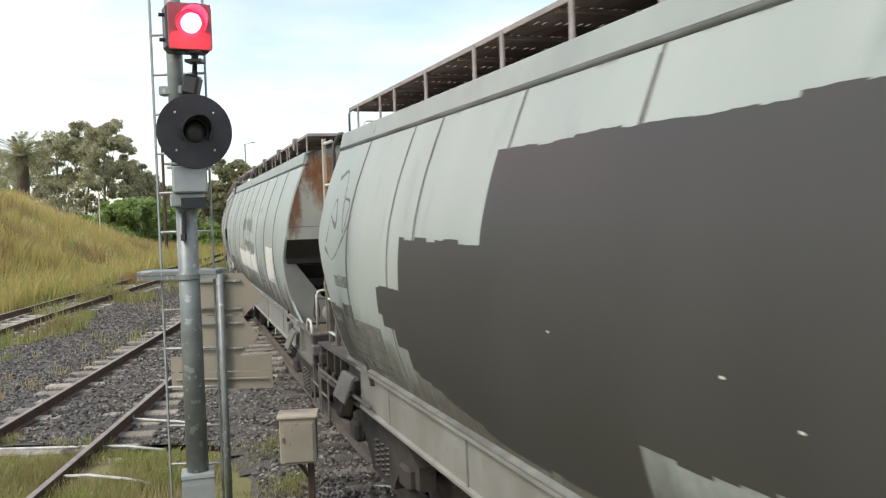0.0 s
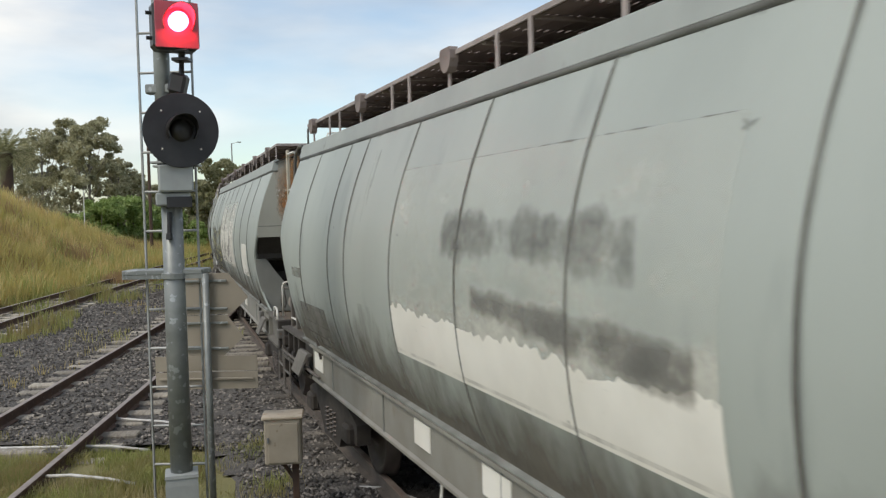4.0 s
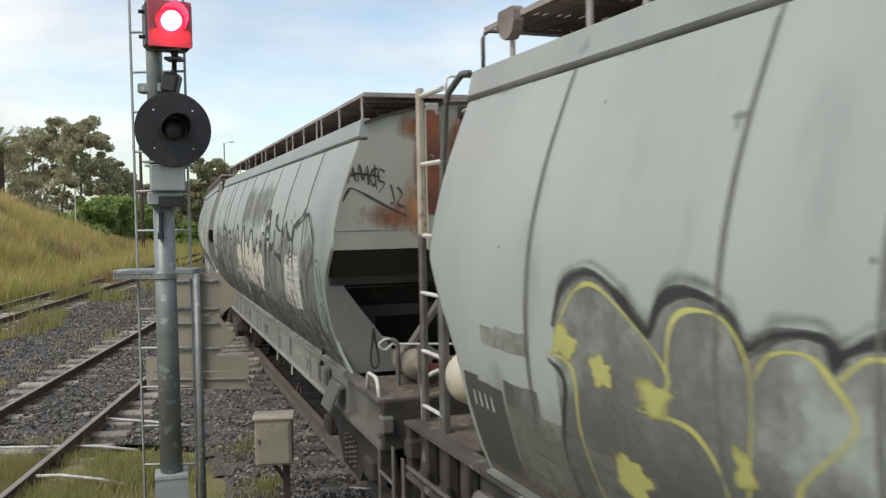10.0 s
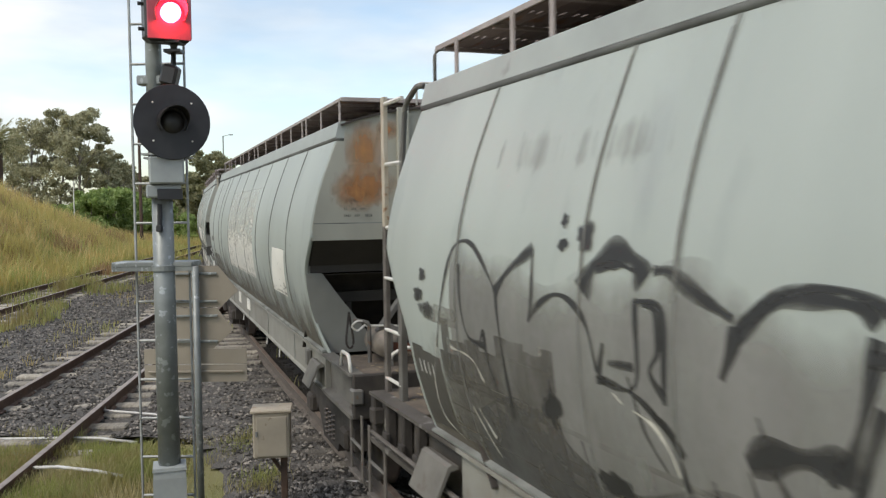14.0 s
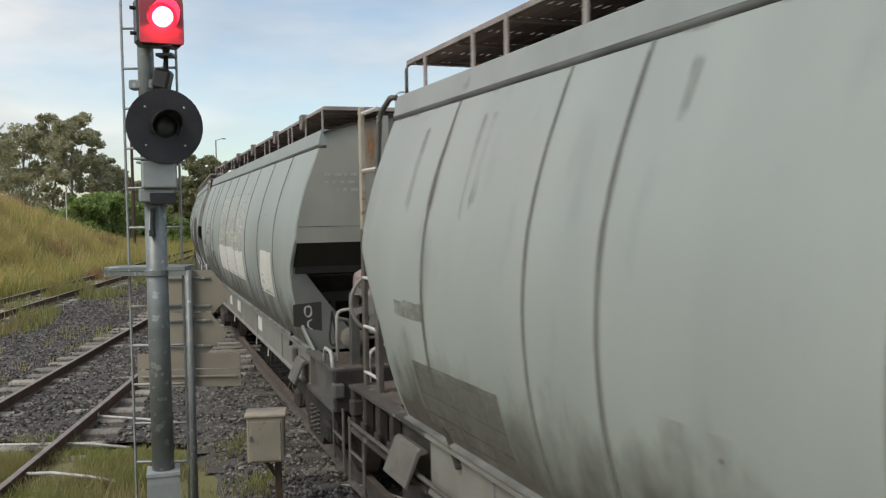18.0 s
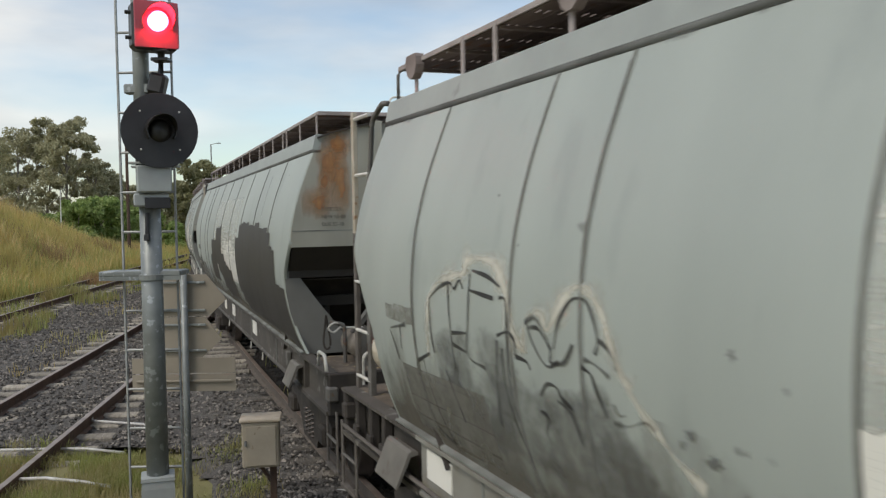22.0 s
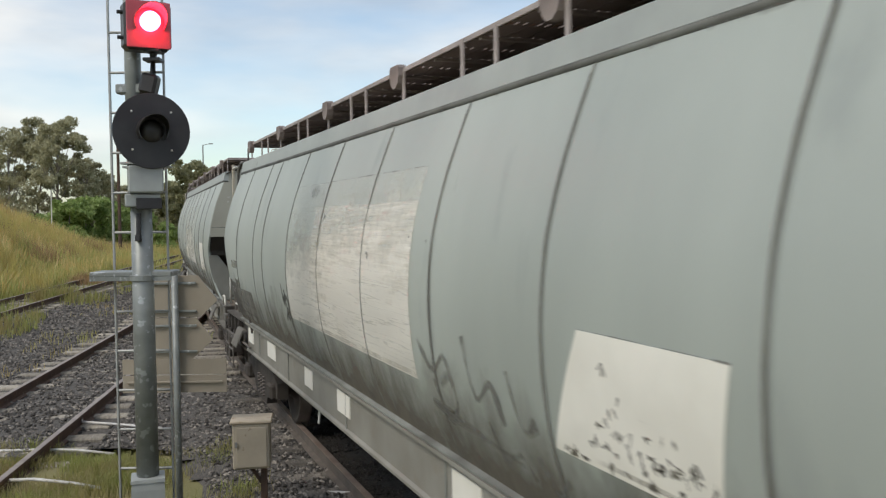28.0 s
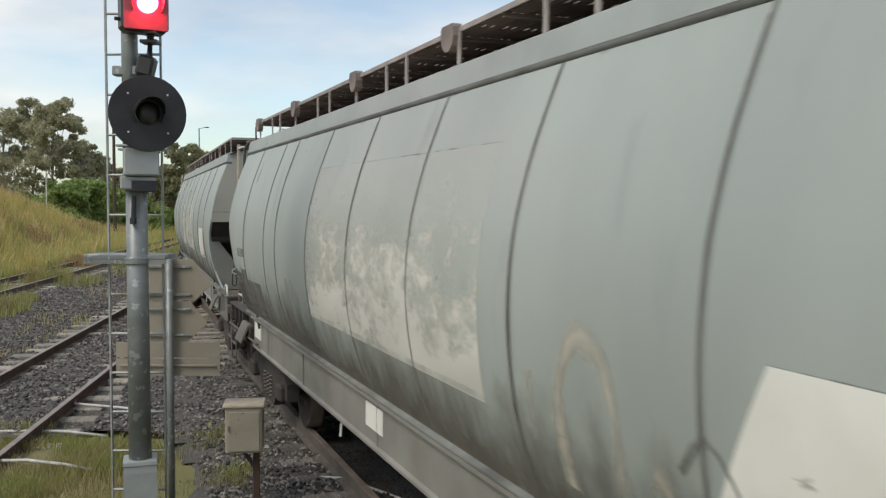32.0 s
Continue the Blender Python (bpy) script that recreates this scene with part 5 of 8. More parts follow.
def make_clamp():
    """Shield-shaped clamp over the rail, rounded at its foot."""
    out = [(-0.085, 0.075), (0.085, 0.075), (0.1, 0.055), (0.1, 0.0), (0.075, -0.055), (0.03, -0.085), (-0.03, -0.085), (-0.075, -0.055), (-0.1, 0.0), (-0.1, 0.055)]
    bm = bmesh.new()
    near, far = ([bm.verts.new((x, y, z)) for y, z in out] for x in (-0.03, 0.03))
    bm.faces.new(near)
    bm.faces.new(far[::-1])
    for k in range(len(out)):
        bm.faces.new((near[k], far[k], far[k - 1], near[k - 1]))
    bmesh.ops.recalc_face_normals(bm, faces=bm.faces)
    return bm


def make_coupler(y):
    bm, d = bmesh.new(), (1 if y > 0 else -1)
    box(bm, 0, y + d * 0.1, 0.88, 0.16, 0.5, 0.18, bevel=0.02)
    box(bm, -0.06, y + d * 0.33, 0.88, 0.16, 0.16, 0.28, bevel=0.05)
    box(bm, 0.12, y + d * 0.31, 0.88, 0.1, 0.14, 0.22, bevel=0.03)
    return bm


def make_cylinder(r, length):
    return lathe(bmesh.new(), [(0.04, -0.04), (r * 0.6, -0.03), (r, 0.03), (r, length - 0.03), (r * 0.9, length), (r * 0.5, length + 0.03), (0.045, length + 0.035), (0.045, length + 0.1), (0.0001, length + 0.1)], Matrix.Rotation(radians(90), 4, "X"), 22)


def make_tank():
    """A domed air reservoir."""
    prof = [(max(0.0001, 0.18 * (1 - abs(u) ** 3) ** 0.45), 0.27 * u) for u in [-1 + k / 14 for k in range(29)]]
    return lathe(bmesh.new(), prof, Matrix.Rotation(radians(90), 4, "X"), 44)


def make_wagon(label, kind, tank=True, wheel="brake_wheel"):
    """kind a: hand-brake wheel and a rusted box at the leading end; kind b: brake cylinder and crossed struts."""
    w = tagged(new("hopper_wagon"), label, "hopper wagon", "wagons of the grain train")

    def p(name, key, make, mat, lab="", smooth=False, parent=None):
        return part(name, shared(key, make, mat, smooth), None, parent or w, lab)

    edges = [FRONT, *SEAMS, REAR]
    for i, (a, b) in enumerate(zip(edges, edges[1:])):
        p("side_panel", "side_panel_%d" % i, lambda: make_panel(a, b), "body", smooth=True)
    for i, y in enumerate(SEAMS):
        p("seam", "seam_%d" % i, lambda: make_seam(y), "seam", smooth=True)
    for i, y in enumerate(SEAMS):
        if ("stain", i) not in SHARED:
            SHARED[("stain", i)] = make_strip(y, 0.019, 1.24, 3.2, 0.0215)
        part("seam_stain", SHARED[("stain", i)], None, w, "grime along the seam").visible_shadow = False
    p("ledge", "ledge", lambda: extrude_y([(1.25, 1.235), (1.25, 1.222), (1.15, 1.22), (1.15, 1.24), (1.2, 1.25)], -5.36, 6.45), "seam", "dusty ledge above the sill")
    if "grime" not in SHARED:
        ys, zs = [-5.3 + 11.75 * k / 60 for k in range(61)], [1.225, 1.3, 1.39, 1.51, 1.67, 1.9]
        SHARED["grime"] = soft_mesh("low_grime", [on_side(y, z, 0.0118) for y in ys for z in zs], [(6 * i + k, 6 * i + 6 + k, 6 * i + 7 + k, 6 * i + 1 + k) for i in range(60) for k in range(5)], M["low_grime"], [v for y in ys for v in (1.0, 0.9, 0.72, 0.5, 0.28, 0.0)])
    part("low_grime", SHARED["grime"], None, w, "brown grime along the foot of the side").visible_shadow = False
    p("far_side", "far_side", make_far_side, "body", smooth=False)
    rail = [(1.03, 3.425), (1.078, 3.425), (1.098, 3.412), (1.13, 3.276), (1.118, 3.268), (1.05, 3.268)]
    p("cant_rail", "cant_rail", lambda: extrude_y(rail, FRONT - 0.003, REAR + 0.003), "rail_paint", "pressed rail along the roof edge")
    p("cant_rail", "cant_rail_far", lambda: extrude_y(rail, FRONT - 0.02, REAR + 0.02, True), "rail_paint")
    # lip and feathered band carry the cant rail's shadow as dark colour
    p("rail_lip", "rail_lip", lambda: extrude_y([(1.129, 3.2745), (1.1335, 3.27), (1.1305, 3.242), (1.05, 3.242), (1.05, 3.267)], FRONT - 0.002, REAR + 0.002), "lip", "lip coloured dark as the shade under the rail", True)
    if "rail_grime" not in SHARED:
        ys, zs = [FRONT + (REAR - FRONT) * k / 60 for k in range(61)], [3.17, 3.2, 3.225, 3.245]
        SHARED["rail_grime"] = soft_mesh("rail_grime", [on_side(y, z, 0.0119) for y in ys for z in zs], [(4 * i + k, 4 * i + 4 + k, 4 * i + 5 + k, 4 * i + 1 + k) for i in range(60) for k in range(3)], M["soot_shade_faint"], [v for y in ys for v in (0.0, 0.35, 0.8, 1.0)])
    part("rail_grime", SHARED["rail_grime"], None, w, "soft dark band painted as the shade below the rail").visible_shadow = False
    p("roof", "roof", make_roof, "walk", "weathered curved roof")
    end = p("end_sheet", "end_sheet", lambda: plate(end_outline(), FRONT), "body_end", "grey painted end sheet")
    p("end_sheet", "end_sheet_rear", lambda: plate(end_outline(), REAR - 0.03), "body_end")
    p("lap_strip", "lap_strip", lambda: plate([(1.375, 2.31), (1.355, 2.465), (-1.355, 2.465), (-1.375, 2.31)], FRONT - 0.009, 0.009), "body_end", parent=end)
    p("lap_line", "lap_line", lambda: plate([(1.35, 2.464), (1.35, 2.474), (-1.35, 2.474), (-1.35, 2.464)], FRONT - 0.011, 0.011), "seam", parent=end)
    for b in (0.485, -0.66):
        p("stiffener", "stiffener_%.1f" % b, lambda: boxed(-b, FRONT - 0.03, 2.925, 0.115, 0.06, 1.27, bevel=0.006), "body_end", parent=end)
    p("roof_edge", "roof_edge", lambda: plate([(1.08, 3.395), (0.92, 3.455), (0.7, 3.512), (0.5, 3.552), (0.25, 3.582), (0, 3.592), (-0.25, 3.582), (-0.5, 3.552), (-0.7, 3.512), (-0.92, 3.455), (-0.92, 3.435), (-0.7, 3.49), (-0.5, 3.53), (-0.25, 3.56), (0, 3.57), (0.25, 3.56), (0.5, 3.53), (0.7, 3.49), (0.92, 3.435), (1.08, 3.375)], FRONT - 0.035, 0.04), "dark")
    for s, nm in ((1, "f"), (-1, "r")):
        y0 = FRONT if s > 0 else REAR
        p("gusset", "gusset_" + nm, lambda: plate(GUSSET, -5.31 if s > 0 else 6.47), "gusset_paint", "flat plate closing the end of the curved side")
        p("gusset", "gusset_far_" + nm, lambda: plate([(-b, z) for b, z in GUSSET], -5.31 if s > 0 else 6.47), "body_end")
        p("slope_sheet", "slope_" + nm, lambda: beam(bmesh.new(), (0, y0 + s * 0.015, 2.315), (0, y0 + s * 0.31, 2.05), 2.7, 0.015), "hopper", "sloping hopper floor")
        # near-black inner sheet paints the deep shade of the hollow
        p("slope_sheet", "slope_low_" + nm, lambda: beam(bmesh.new(), (0, y0 + s * 0.42, 2.12), (0, y0 + s * 1.35, 1.12), 2.5, 0.02), "dark", "inner hopper sheet coloured dark as deep shade")
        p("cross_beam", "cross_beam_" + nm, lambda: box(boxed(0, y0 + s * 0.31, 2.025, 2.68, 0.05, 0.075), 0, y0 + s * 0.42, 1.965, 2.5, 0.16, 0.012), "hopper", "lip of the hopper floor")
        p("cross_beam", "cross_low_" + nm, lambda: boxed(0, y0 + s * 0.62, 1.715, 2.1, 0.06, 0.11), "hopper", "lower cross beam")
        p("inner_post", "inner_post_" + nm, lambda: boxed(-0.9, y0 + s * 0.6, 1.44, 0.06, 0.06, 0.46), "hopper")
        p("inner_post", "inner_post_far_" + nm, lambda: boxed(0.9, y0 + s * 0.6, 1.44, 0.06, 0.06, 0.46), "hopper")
        p("brake_rod", "brake_rod_" + nm, lambda: tube(bmesh.new(), [(-0.7, y0 + s * 0.3, 1.3), (0.5, y0 - s * 0.3, 1.34)], 0.018, 6), "stile_dark")
        p("brake_rod", "brake_rod_b_" + nm, lambda: tube(bmesh.new(), [(0.2, y0 + s * 0.2, 1.26), (0.35, y0 - s * 0.7, 1.28)], 0.022, 6), "stile_dark")
        p("valve_block", "valve_block_" + nm, lambda: box(box(boxed(-0.25, y0 - s * 0.45, 1.31, 0.3, 0.24, 0.18, bevel=0.03), -0.3, y0 - s * 0.45, 1.44, 0.12, 0.12, 0.1, bevel=0.02), -0.02, y0 - s * 0.42, 1.27, 0.16, 0.14, 0.12, bevel=0.03), "stile_dark", "grimy brake valve")
    for b in (0.47, -0.47):
        p("strut", "strut_%.1f" % b, lambda: beam(bmesh.new(), (-b, FRONT - 0.02, 2.3), (-b * 0.66, HEAD + 0.05, 1.22), 0.1, 0.06), "strut")
        p("strut", "strut_r%.1f" % b, lambda: beam(bmesh.new(), (-b, REAR, 2.3), (-b * 0.9, TAIL - 0.1, 1.22), 0.09, 0.05), "strut")
    # sills, decks, end beams
    sill = [(1.255, 1.215), (1.255, 1.19), (1.215, 1.17), (1.215, 0.87), (1.235, 0.85), (1.235, 0.83), (1.14, 0.83), (1.14, 1.215)]
    p("side_sill", "side_sill", lambda: extrude_y(sill, -5.35, 6.05), "sill", "weathered grey side sill")
    channel = [(1.255, 1.215), (1.255, 1.192), (1.165, 1.185), (1.165, 0.875), (1.25, 0.865), (1.25, 0.83), (1.13, 0.83), (1.13, 1.215)]
    p("side_sill", "side_sill_head", lambda: extrude_y(channel, HEAD, -5.35), "sill_head", "open channel of the side sill at the leading end")
    p("side_sill", "side_sill_tail", lambda: extrude_y(channel, 6.05, TAIL), "sill_end", "dark grimy tail of the side sill")
    p("side_sill", "side_sill_far", lambda: extrude_y(sill, HEAD, TAIL, True), "sill")
    for yj in (-3.55, -1.3, 0.95, 3.3, 5.1):
        p("sill_rib", "sill_rib_%.1f" % yj, lambda: boxed(-1.219, yj, 1.015, 0.012, 0.02, 0.3), "seam")
    p("deck", "deck_f", lambda: boxed(0, (FRONT + HEAD) / 2, 1.19, 2.28, FRONT - HEAD, 0.05), "deck", "end deck covered in grain dust")
    p("deck", "deck_r", lambda: boxed(0, (REAR + TAIL) / 2, 1.19, 2.28, TAIL - REAR, 0.05), "deck", "end deck covered in grain dust")
    for y in (HEAD, TAIL):
        p("end_beam", "end_beam_%d" % y, lambda: boxed(0, y, 1.02, 2.46, 0.09, 0.38, bevel=0.012), "dark")
        p("coupler", "coupler_%d" % y, lambda: make_coupler(y), "dark", "heavy rusty coupler")
        stirrup = p("step", "step_%d" % y, lambda: boxed(-1.2, y, 0.36, 0.05, 0.42, 0.03, bevel=0.004), "stile_dark", "hanging step irons")
        for d in (-0.2, 0.2):
            p("step_iron", "step_iron_%d_%.1f" % (y, d), lambda: boxed(-1.2, y + d, 0.62, 0.014, 0.055, 0.56, bevel=0.003), "stile_dark", parent=stirrup)
        p("step_rung", "step_rung_%d" % y, lambda: tube(bmesh.new(), [(-1.2, y - 0.2, 0.62), (-1.2, y + 0.2, 0.62)], 0.014, 6), "strut", parent=stirrup)
        p("corner_block", "corner_block_%d" % y, lambda: boxed(-1.2, y - 0.03, 1.03, 0.1, 0.12, 0.13, bevel=0.015), "strut" if y < 0 else "dark", "end block")
        p("hose", "hose_%d" % y, lambda: tube(bmesh.new(), [(-0.35, y, 0.95), (-0.38, y * 1.02, 0.7), (-0.33, y * 1.035, 0.5), (-0.25, y * 1.04, 0.55)], 0.025, 7), "dark", "black brake hose", True)
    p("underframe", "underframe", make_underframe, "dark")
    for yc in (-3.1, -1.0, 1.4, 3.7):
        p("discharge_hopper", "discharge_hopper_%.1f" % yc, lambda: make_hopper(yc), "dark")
    for yb in BOGIES:
        bogie = part("bogie", shared("bolster", lambda: boxed(0, 0, 0.55, 1.9, 0.34, 0.26, bevel=0.03), "dark"), None, w, "dark cast steel bogie")
        bogie.location = (0, yb, 0)
        for x in (-0.99, 0.99):
            fr = part("side_frame", shared("side_frame", make_side_frame, "dark"), None, bogie)
            fr.location = (x, 0, 0)
            for yy in (-0.17, 0.0, 0.17):
                sp = part("spring", shared("spring", make_spring, "wheel_steel"), None, bogie)
                sp.location = (x * 1.03, yy, 0.03)
        for yy in (-0.875, 0.875):
            ws = part("wheelset", shared("wheelset", make_wheelset, "wheel_steel", True), None, bogie, "steel wheels on their axle")
            ws.location = (0, yy, 0.43)
            WHEELSETS.append(ws)
    # brake gear boxes hung on the sill
    hood = [(1.22, 1.09), (1.26, 1.1), (1.285, 1.085), (1.375, 0.87), (1.365, 0.855), (1.27, 1.06), (1.22, 1.07)]
    p("step_hood", "step_hood", lambda: extrude_y(hood, -5.3, -4.9), "sill_head", "bent steel hood below the sill")
    p("lever", "lever", lambda: boxed(-1.25, -4.6, 1.06, 0.05, 0.1, 0.16, bevel=0.008), "strut")
    p("step_hood", "step_hood_r", lambda: extrude_y(hood, 6.1, 6.55), "sill_head", "bent steel hood below the sill")
    for yy in (6.75, 7.05, 7.4):
        p("sill_bracket", "sill_bracket_%.1f" % yy, lambda: box(boxed(-1.21, yy, 1.03, 0.07, 0.05, 0.3, bevel=0.008), -1.25, yy, 0.95, 0.03, 0.1, 0.08, bevel=0.006), "dark", "bracket on the tail of the sill")
    p("air_pipe", "air_pipe", lambda: tube(bmesh.new(), [(-1.27, 5.5, 0.93), (-1.27, 7.7, 0.93)], 0.016, 6), "stile_dark")
    for y in (-1.0, -2.2, 2.0):
        p("drain_pipe", "drain_%.0f" % y, lambda: tube(bmesh.new(), [(-1.19, y, 0.85), (-1.2, y + 0.02, 0.68)], 0.012, 6), "white_rail")
    # handrails on the deck
    p("handrail", "grab_a", lambda: tube(bmesh.new(), bent([(-1.22, -6.08, 1.2), (-1.22, -6.12, 1.35), (-1.22, -6.4, 1.35), (-1.22, -6.47, 1.2)]), 0.017, 7), "white_rail", "white tubular handrail", True)
    p("handrail", "grab_c", lambda: tube(bmesh.new(), bent([(-0.9, HEAD - 0.06, 0.86), (-0.93, HEAD - 0.1, 1.0), (-0.93, HEAD - 0.1, 1.36), (-0.8, HEAD - 0.08, 1.42), (0.7, HEAD - 0.08, 1.42), (0.7, HEAD - 0.04, 1.2)]), 0.017, 7), "white_rail", "white tubular handrail", True)
    p("release_lever", "release_lever", lambda: tube(bmesh.new(), bent([(-0.95, -6.05, 1.2), (-0.95, -6.05, 1.58), (-1.08, -6.0, 1.6)]), 0.02, 6), "strut")
    p("hose", "gusset_hose", lambda: tube(bmesh.new(), [(-1.02 + 0.035 * math.sin(2 * math.pi * t), FRONT + 0.06 - 0.03 * math.sin(math.pi * t), 1.62 - 0.34 * math.sin(math.pi * t) ** 0.7) for t in [k / 16 for k in range(17)]], 0.011, 6), "dark")
    # side ladder with its upper platform at the trailing end
    lad = p("ladder", "ladder_foot", lambda: boxed(-1.12, 7.54, 1.17, 0.09, 0.46, 0.05), "stile_dark", "side ladder, dark below and cream above")
    p("stile", "stile_low", lambda: boxed(-1.12, 7.74, 1.82, 0.035, 0.07, 1.3), "stile_dark", parent=lad)
    p("stile", "stile_high", lambda: boxed(-1.12, 7.74, 2.95, 0.036, 0.066, 0.97), "stile_cream", "cream upper stile", parent=lad)
    p("stile", "stile_inner", lambda: boxed(-1.12, 7.38, 1.82, 0.045, 0.08, 1.3), "strut", parent=lad)
    p("stile", "stile_bent", lambda: tube(bmesh.new(), bent([(-1.12, 7.37, 2.44), (-1.12, 7.34, 2.9), (-1.11, 7.28, 3.33), (-1.1, 7.05, 3.43), (-1.08, 6.98, 3.42)]), 0.021, 7), "strut", parent=lad, smooth=True)
    for z in (1.32, 1.69, 2.08):
        p("rung", "rung_%.1f" % z, lambda: tube(bmesh.new(), [(-1.13, 7.37, z), (-1.13, 7.74, z)], 0.014, 6), "white_rail", parent=lad)
    for z in (2.46, 2.93, 3.38):
        p("rung", "rung_%.1f" % z, lambda: tube(bmesh.new(), [(-1.12, 7.74, z), (-1.12, 7.32, z)], 0.017, 6), "white_rail", parent=lad)
    p("ladder_tie", "ladder_tie", lambda: beam(bmesh.new(), (-1.1, 7.38, 2.46), (-1.02, REAR, 2.46), 0.06, 0.05), "strut", parent=lad)
    # leading end: small platform with a white cage, grab irons, hose
    for x in (0.03, 1.0):
        p("platform_post", "platform_post_%.1f" % x, lambda: boxed(x, -6.3, 1.78, 0.06, 0.05, 1.15), "strut")
    for z in (1.52, 1.94):
        p("platform_rail", "platform_rail_%.1f" % z, lambda: boxed(0.52, -6.3, z, 1.0, 0.04, 0.06), "strut")
    p("platform_brace", "platform_brace", lambda: beam(bmesh.new(), (0.06, -6.3, 2.0), (0.42, -6.3, 2.34), 0.05, 0.04), "strut")
    cage = p("end_platform", "end_platform", lambda: boxed(0.42, -5.98, 2.42, 1.54, 0.74, 0.06, bevel=0.006), "strut", "small end platform with a white cage")
    for pts in ([(-0.19, FRONT, 3.49), (-0.31, -6.35, 3.48), (-0.31, -6.35, 2.44)], [(-0.19, FRONT, 3.0), (-0.31, -6.35, 3.02)], [(-0.31, -6.35, 3.0), (0.12, -6.35, 2.98)],
                [(0.12, -6.35, 2.44), (0.12, -6.35, 3.56), (0.3, FRONT, 3.57)], [(-0.31, -6.35, 3.48), (0.12, -6.35, 3.56)], [(0.12, -6.35, 2.99), (0.3, FRONT, 3.0)]):
        p("cage_bar", "cage_%.2f_%.2f_%.2f_%.2f" % (pts[0][0], pts[0][2], pts[-1][1], pts[-1][2]), lambda: tube(bmesh.new(), bent(pts) if len(pts) > 2 else pts, 0.019, 7), "white_rail", parent=cage, smooth=True)
    for z in (2.84, 3.24):
        iron = p("grab_iron", "grab_iron_%.1f" % z, lambda: tube(bmesh.new(), bent([(-0.095, FRONT - 0.01, z), (-0.08, FRONT - 0.09, z - 0.03), (-0.03, FRONT - 0.1, z - 0.075), (0.23, FRONT - 0.1, z - 0.075), (0.25, FRONT - 0.01, z)]), 0.013, 6), "white_rail", "white grab iron")
        for x in (-0.095, 0.25):
            p("foot_pad", "foot_pad_%.2f_%.1f" % (x, z), lambda: lathe(bmesh.new(), [(0.034, 0.0), (0.034, 0.016), (0.02, 0.03), (0.0001, 0.034)], Matrix.Translation((x, FRONT - 0.012, z)) @ Matrix.Rotation(radians(90), 4, "X"), 10), "white_rail", parent=iron)
    # solid bar whose dark colour draws the shade inside a slot
    p("slot", "slot", lambda: boxed(0.1, FRONT - 0.016, 2.963, 0.25, 0.012, 0.022, bevel=0.003), "dark", "dark bar painted as the shade in a narrow slot")
    p("bar_bracket", "bar_bracket", lambda: boxed(-0.2, FRONT - 0.03, 3.0, 0.07, 0.05, 0.1, bevel=0.008), "dark")
    p("bar_bracket", "bar_bracket_b", lambda: boxed(-0.2, FRONT - 0.03, 3.49, 0.07, 0.05, 0.1, bevel=0.008), "dark")
    p("hose_bracket", "hose_bracket", lambda: tube(bmesh.new(), [(-0.43, FRONT - 0.07, 2.74), (-0.26, FRONT - 0.1, 2.735)], 0.022, 8), "dark")
    p("hose", "end_hose", lambda: tube(bmesh.new(), [(-0.43 + 0.18 * t + 0.02 * math.sin(6 * t), FRONT - 0.09 - 0.04 * math.sin(math.pi * t), 2.735 - 0.42 * math.sin(math.pi * t) ** 0.8) for t in [k / 16 for k in range(17)]], 0.012, 6), "dark", "black air hose", True)
    # roof walkway
    walkway = p("walkway", "walkway", lambda: box(boxed(-1.03, 0.72, 3.651, 0.012, 12.3, 0.034, bevel=0.003), -1.008, 0.72, 3.664, 0.05, 12.3, 0.008), "walk_rail", "weathered brown steel roof walkway on pale posts")
    for k in range(6):
        s = part("slat", shared("slat", make_slat, "walk"), None, walkway)
        s.location = (-0.925 + 0.138 * k, 0, 3.652)
    for k in range(17):
        c = part("cleat", shared("cleat", lambda: boxed(0, 0, 0, 0.78, 0.035, 0.02, bevel=0), "walk_rail"), None, walkway)
        c.location = (-0.62, -5.1 + 0.74 * k, 3.632)
    for y in (-5.36, -4.44, -3.55, -3.28, -2.47, -1.67, -1.19, -0.1, 0.85, 1.3, 2.1, 2.98, 3.43, 4.42, 5.25, 5.7, 6.5):
        s = part("walkway_post", shared("walkway_post", lambda: boxed(0, 0, 0, 0.012, 0.042, 0.25, bevel=0), "walk_rail"), None, walkway)
        s.location = (-1.034, y, 3.53)
    p("end_walk", "end_walk", lambda: boxed(0, -5.428, 3.65, 2.06, 0.012, 0.04), "walk_rail", parent=walkway)
    p("far_walkway", "far_walkway", lambda: boxed(0.62, 0.66, 3.655, 0.8, 12.36, 0.03), "walk", parent=walkway)
    p("hatch_cover", "hatch_cover", lambda: boxed(0.02, 0.66, 3.64, 0.36, 11.4, 0.12, bevel=0.04), "walk", "long roof hatch cover")
    p("end_hoop", "end_hoop", lambda: tube(bmesh.new(), bent([(-0.3, -5.5, 3.6), (-0.3, -5.5, 3.82), (0.3, -5.5, 3.82), (0.3, -5.5, 3.6)]), 0.012, 6), "white_rail", smooth=True)
    p("end_hoop", "end_hoop_r", lambda: tube(bmesh.new(), bent([(-1.02, 6.92, 3.43), (-1.02, 6.92, 3.66), (-0.4, 6.92, 3.66), (-0.4, 6.92, 3.5)]), 0.012, 6), "strut", smooth=True)
    if tank:
        tk = part("air_reservoir", shared("tank", make_tank, "tank", True), None, w, "cream air reservoir")
        tk.matrix_basis = pose(-0.88, 7.25, 1.58, 0, 0, 90)
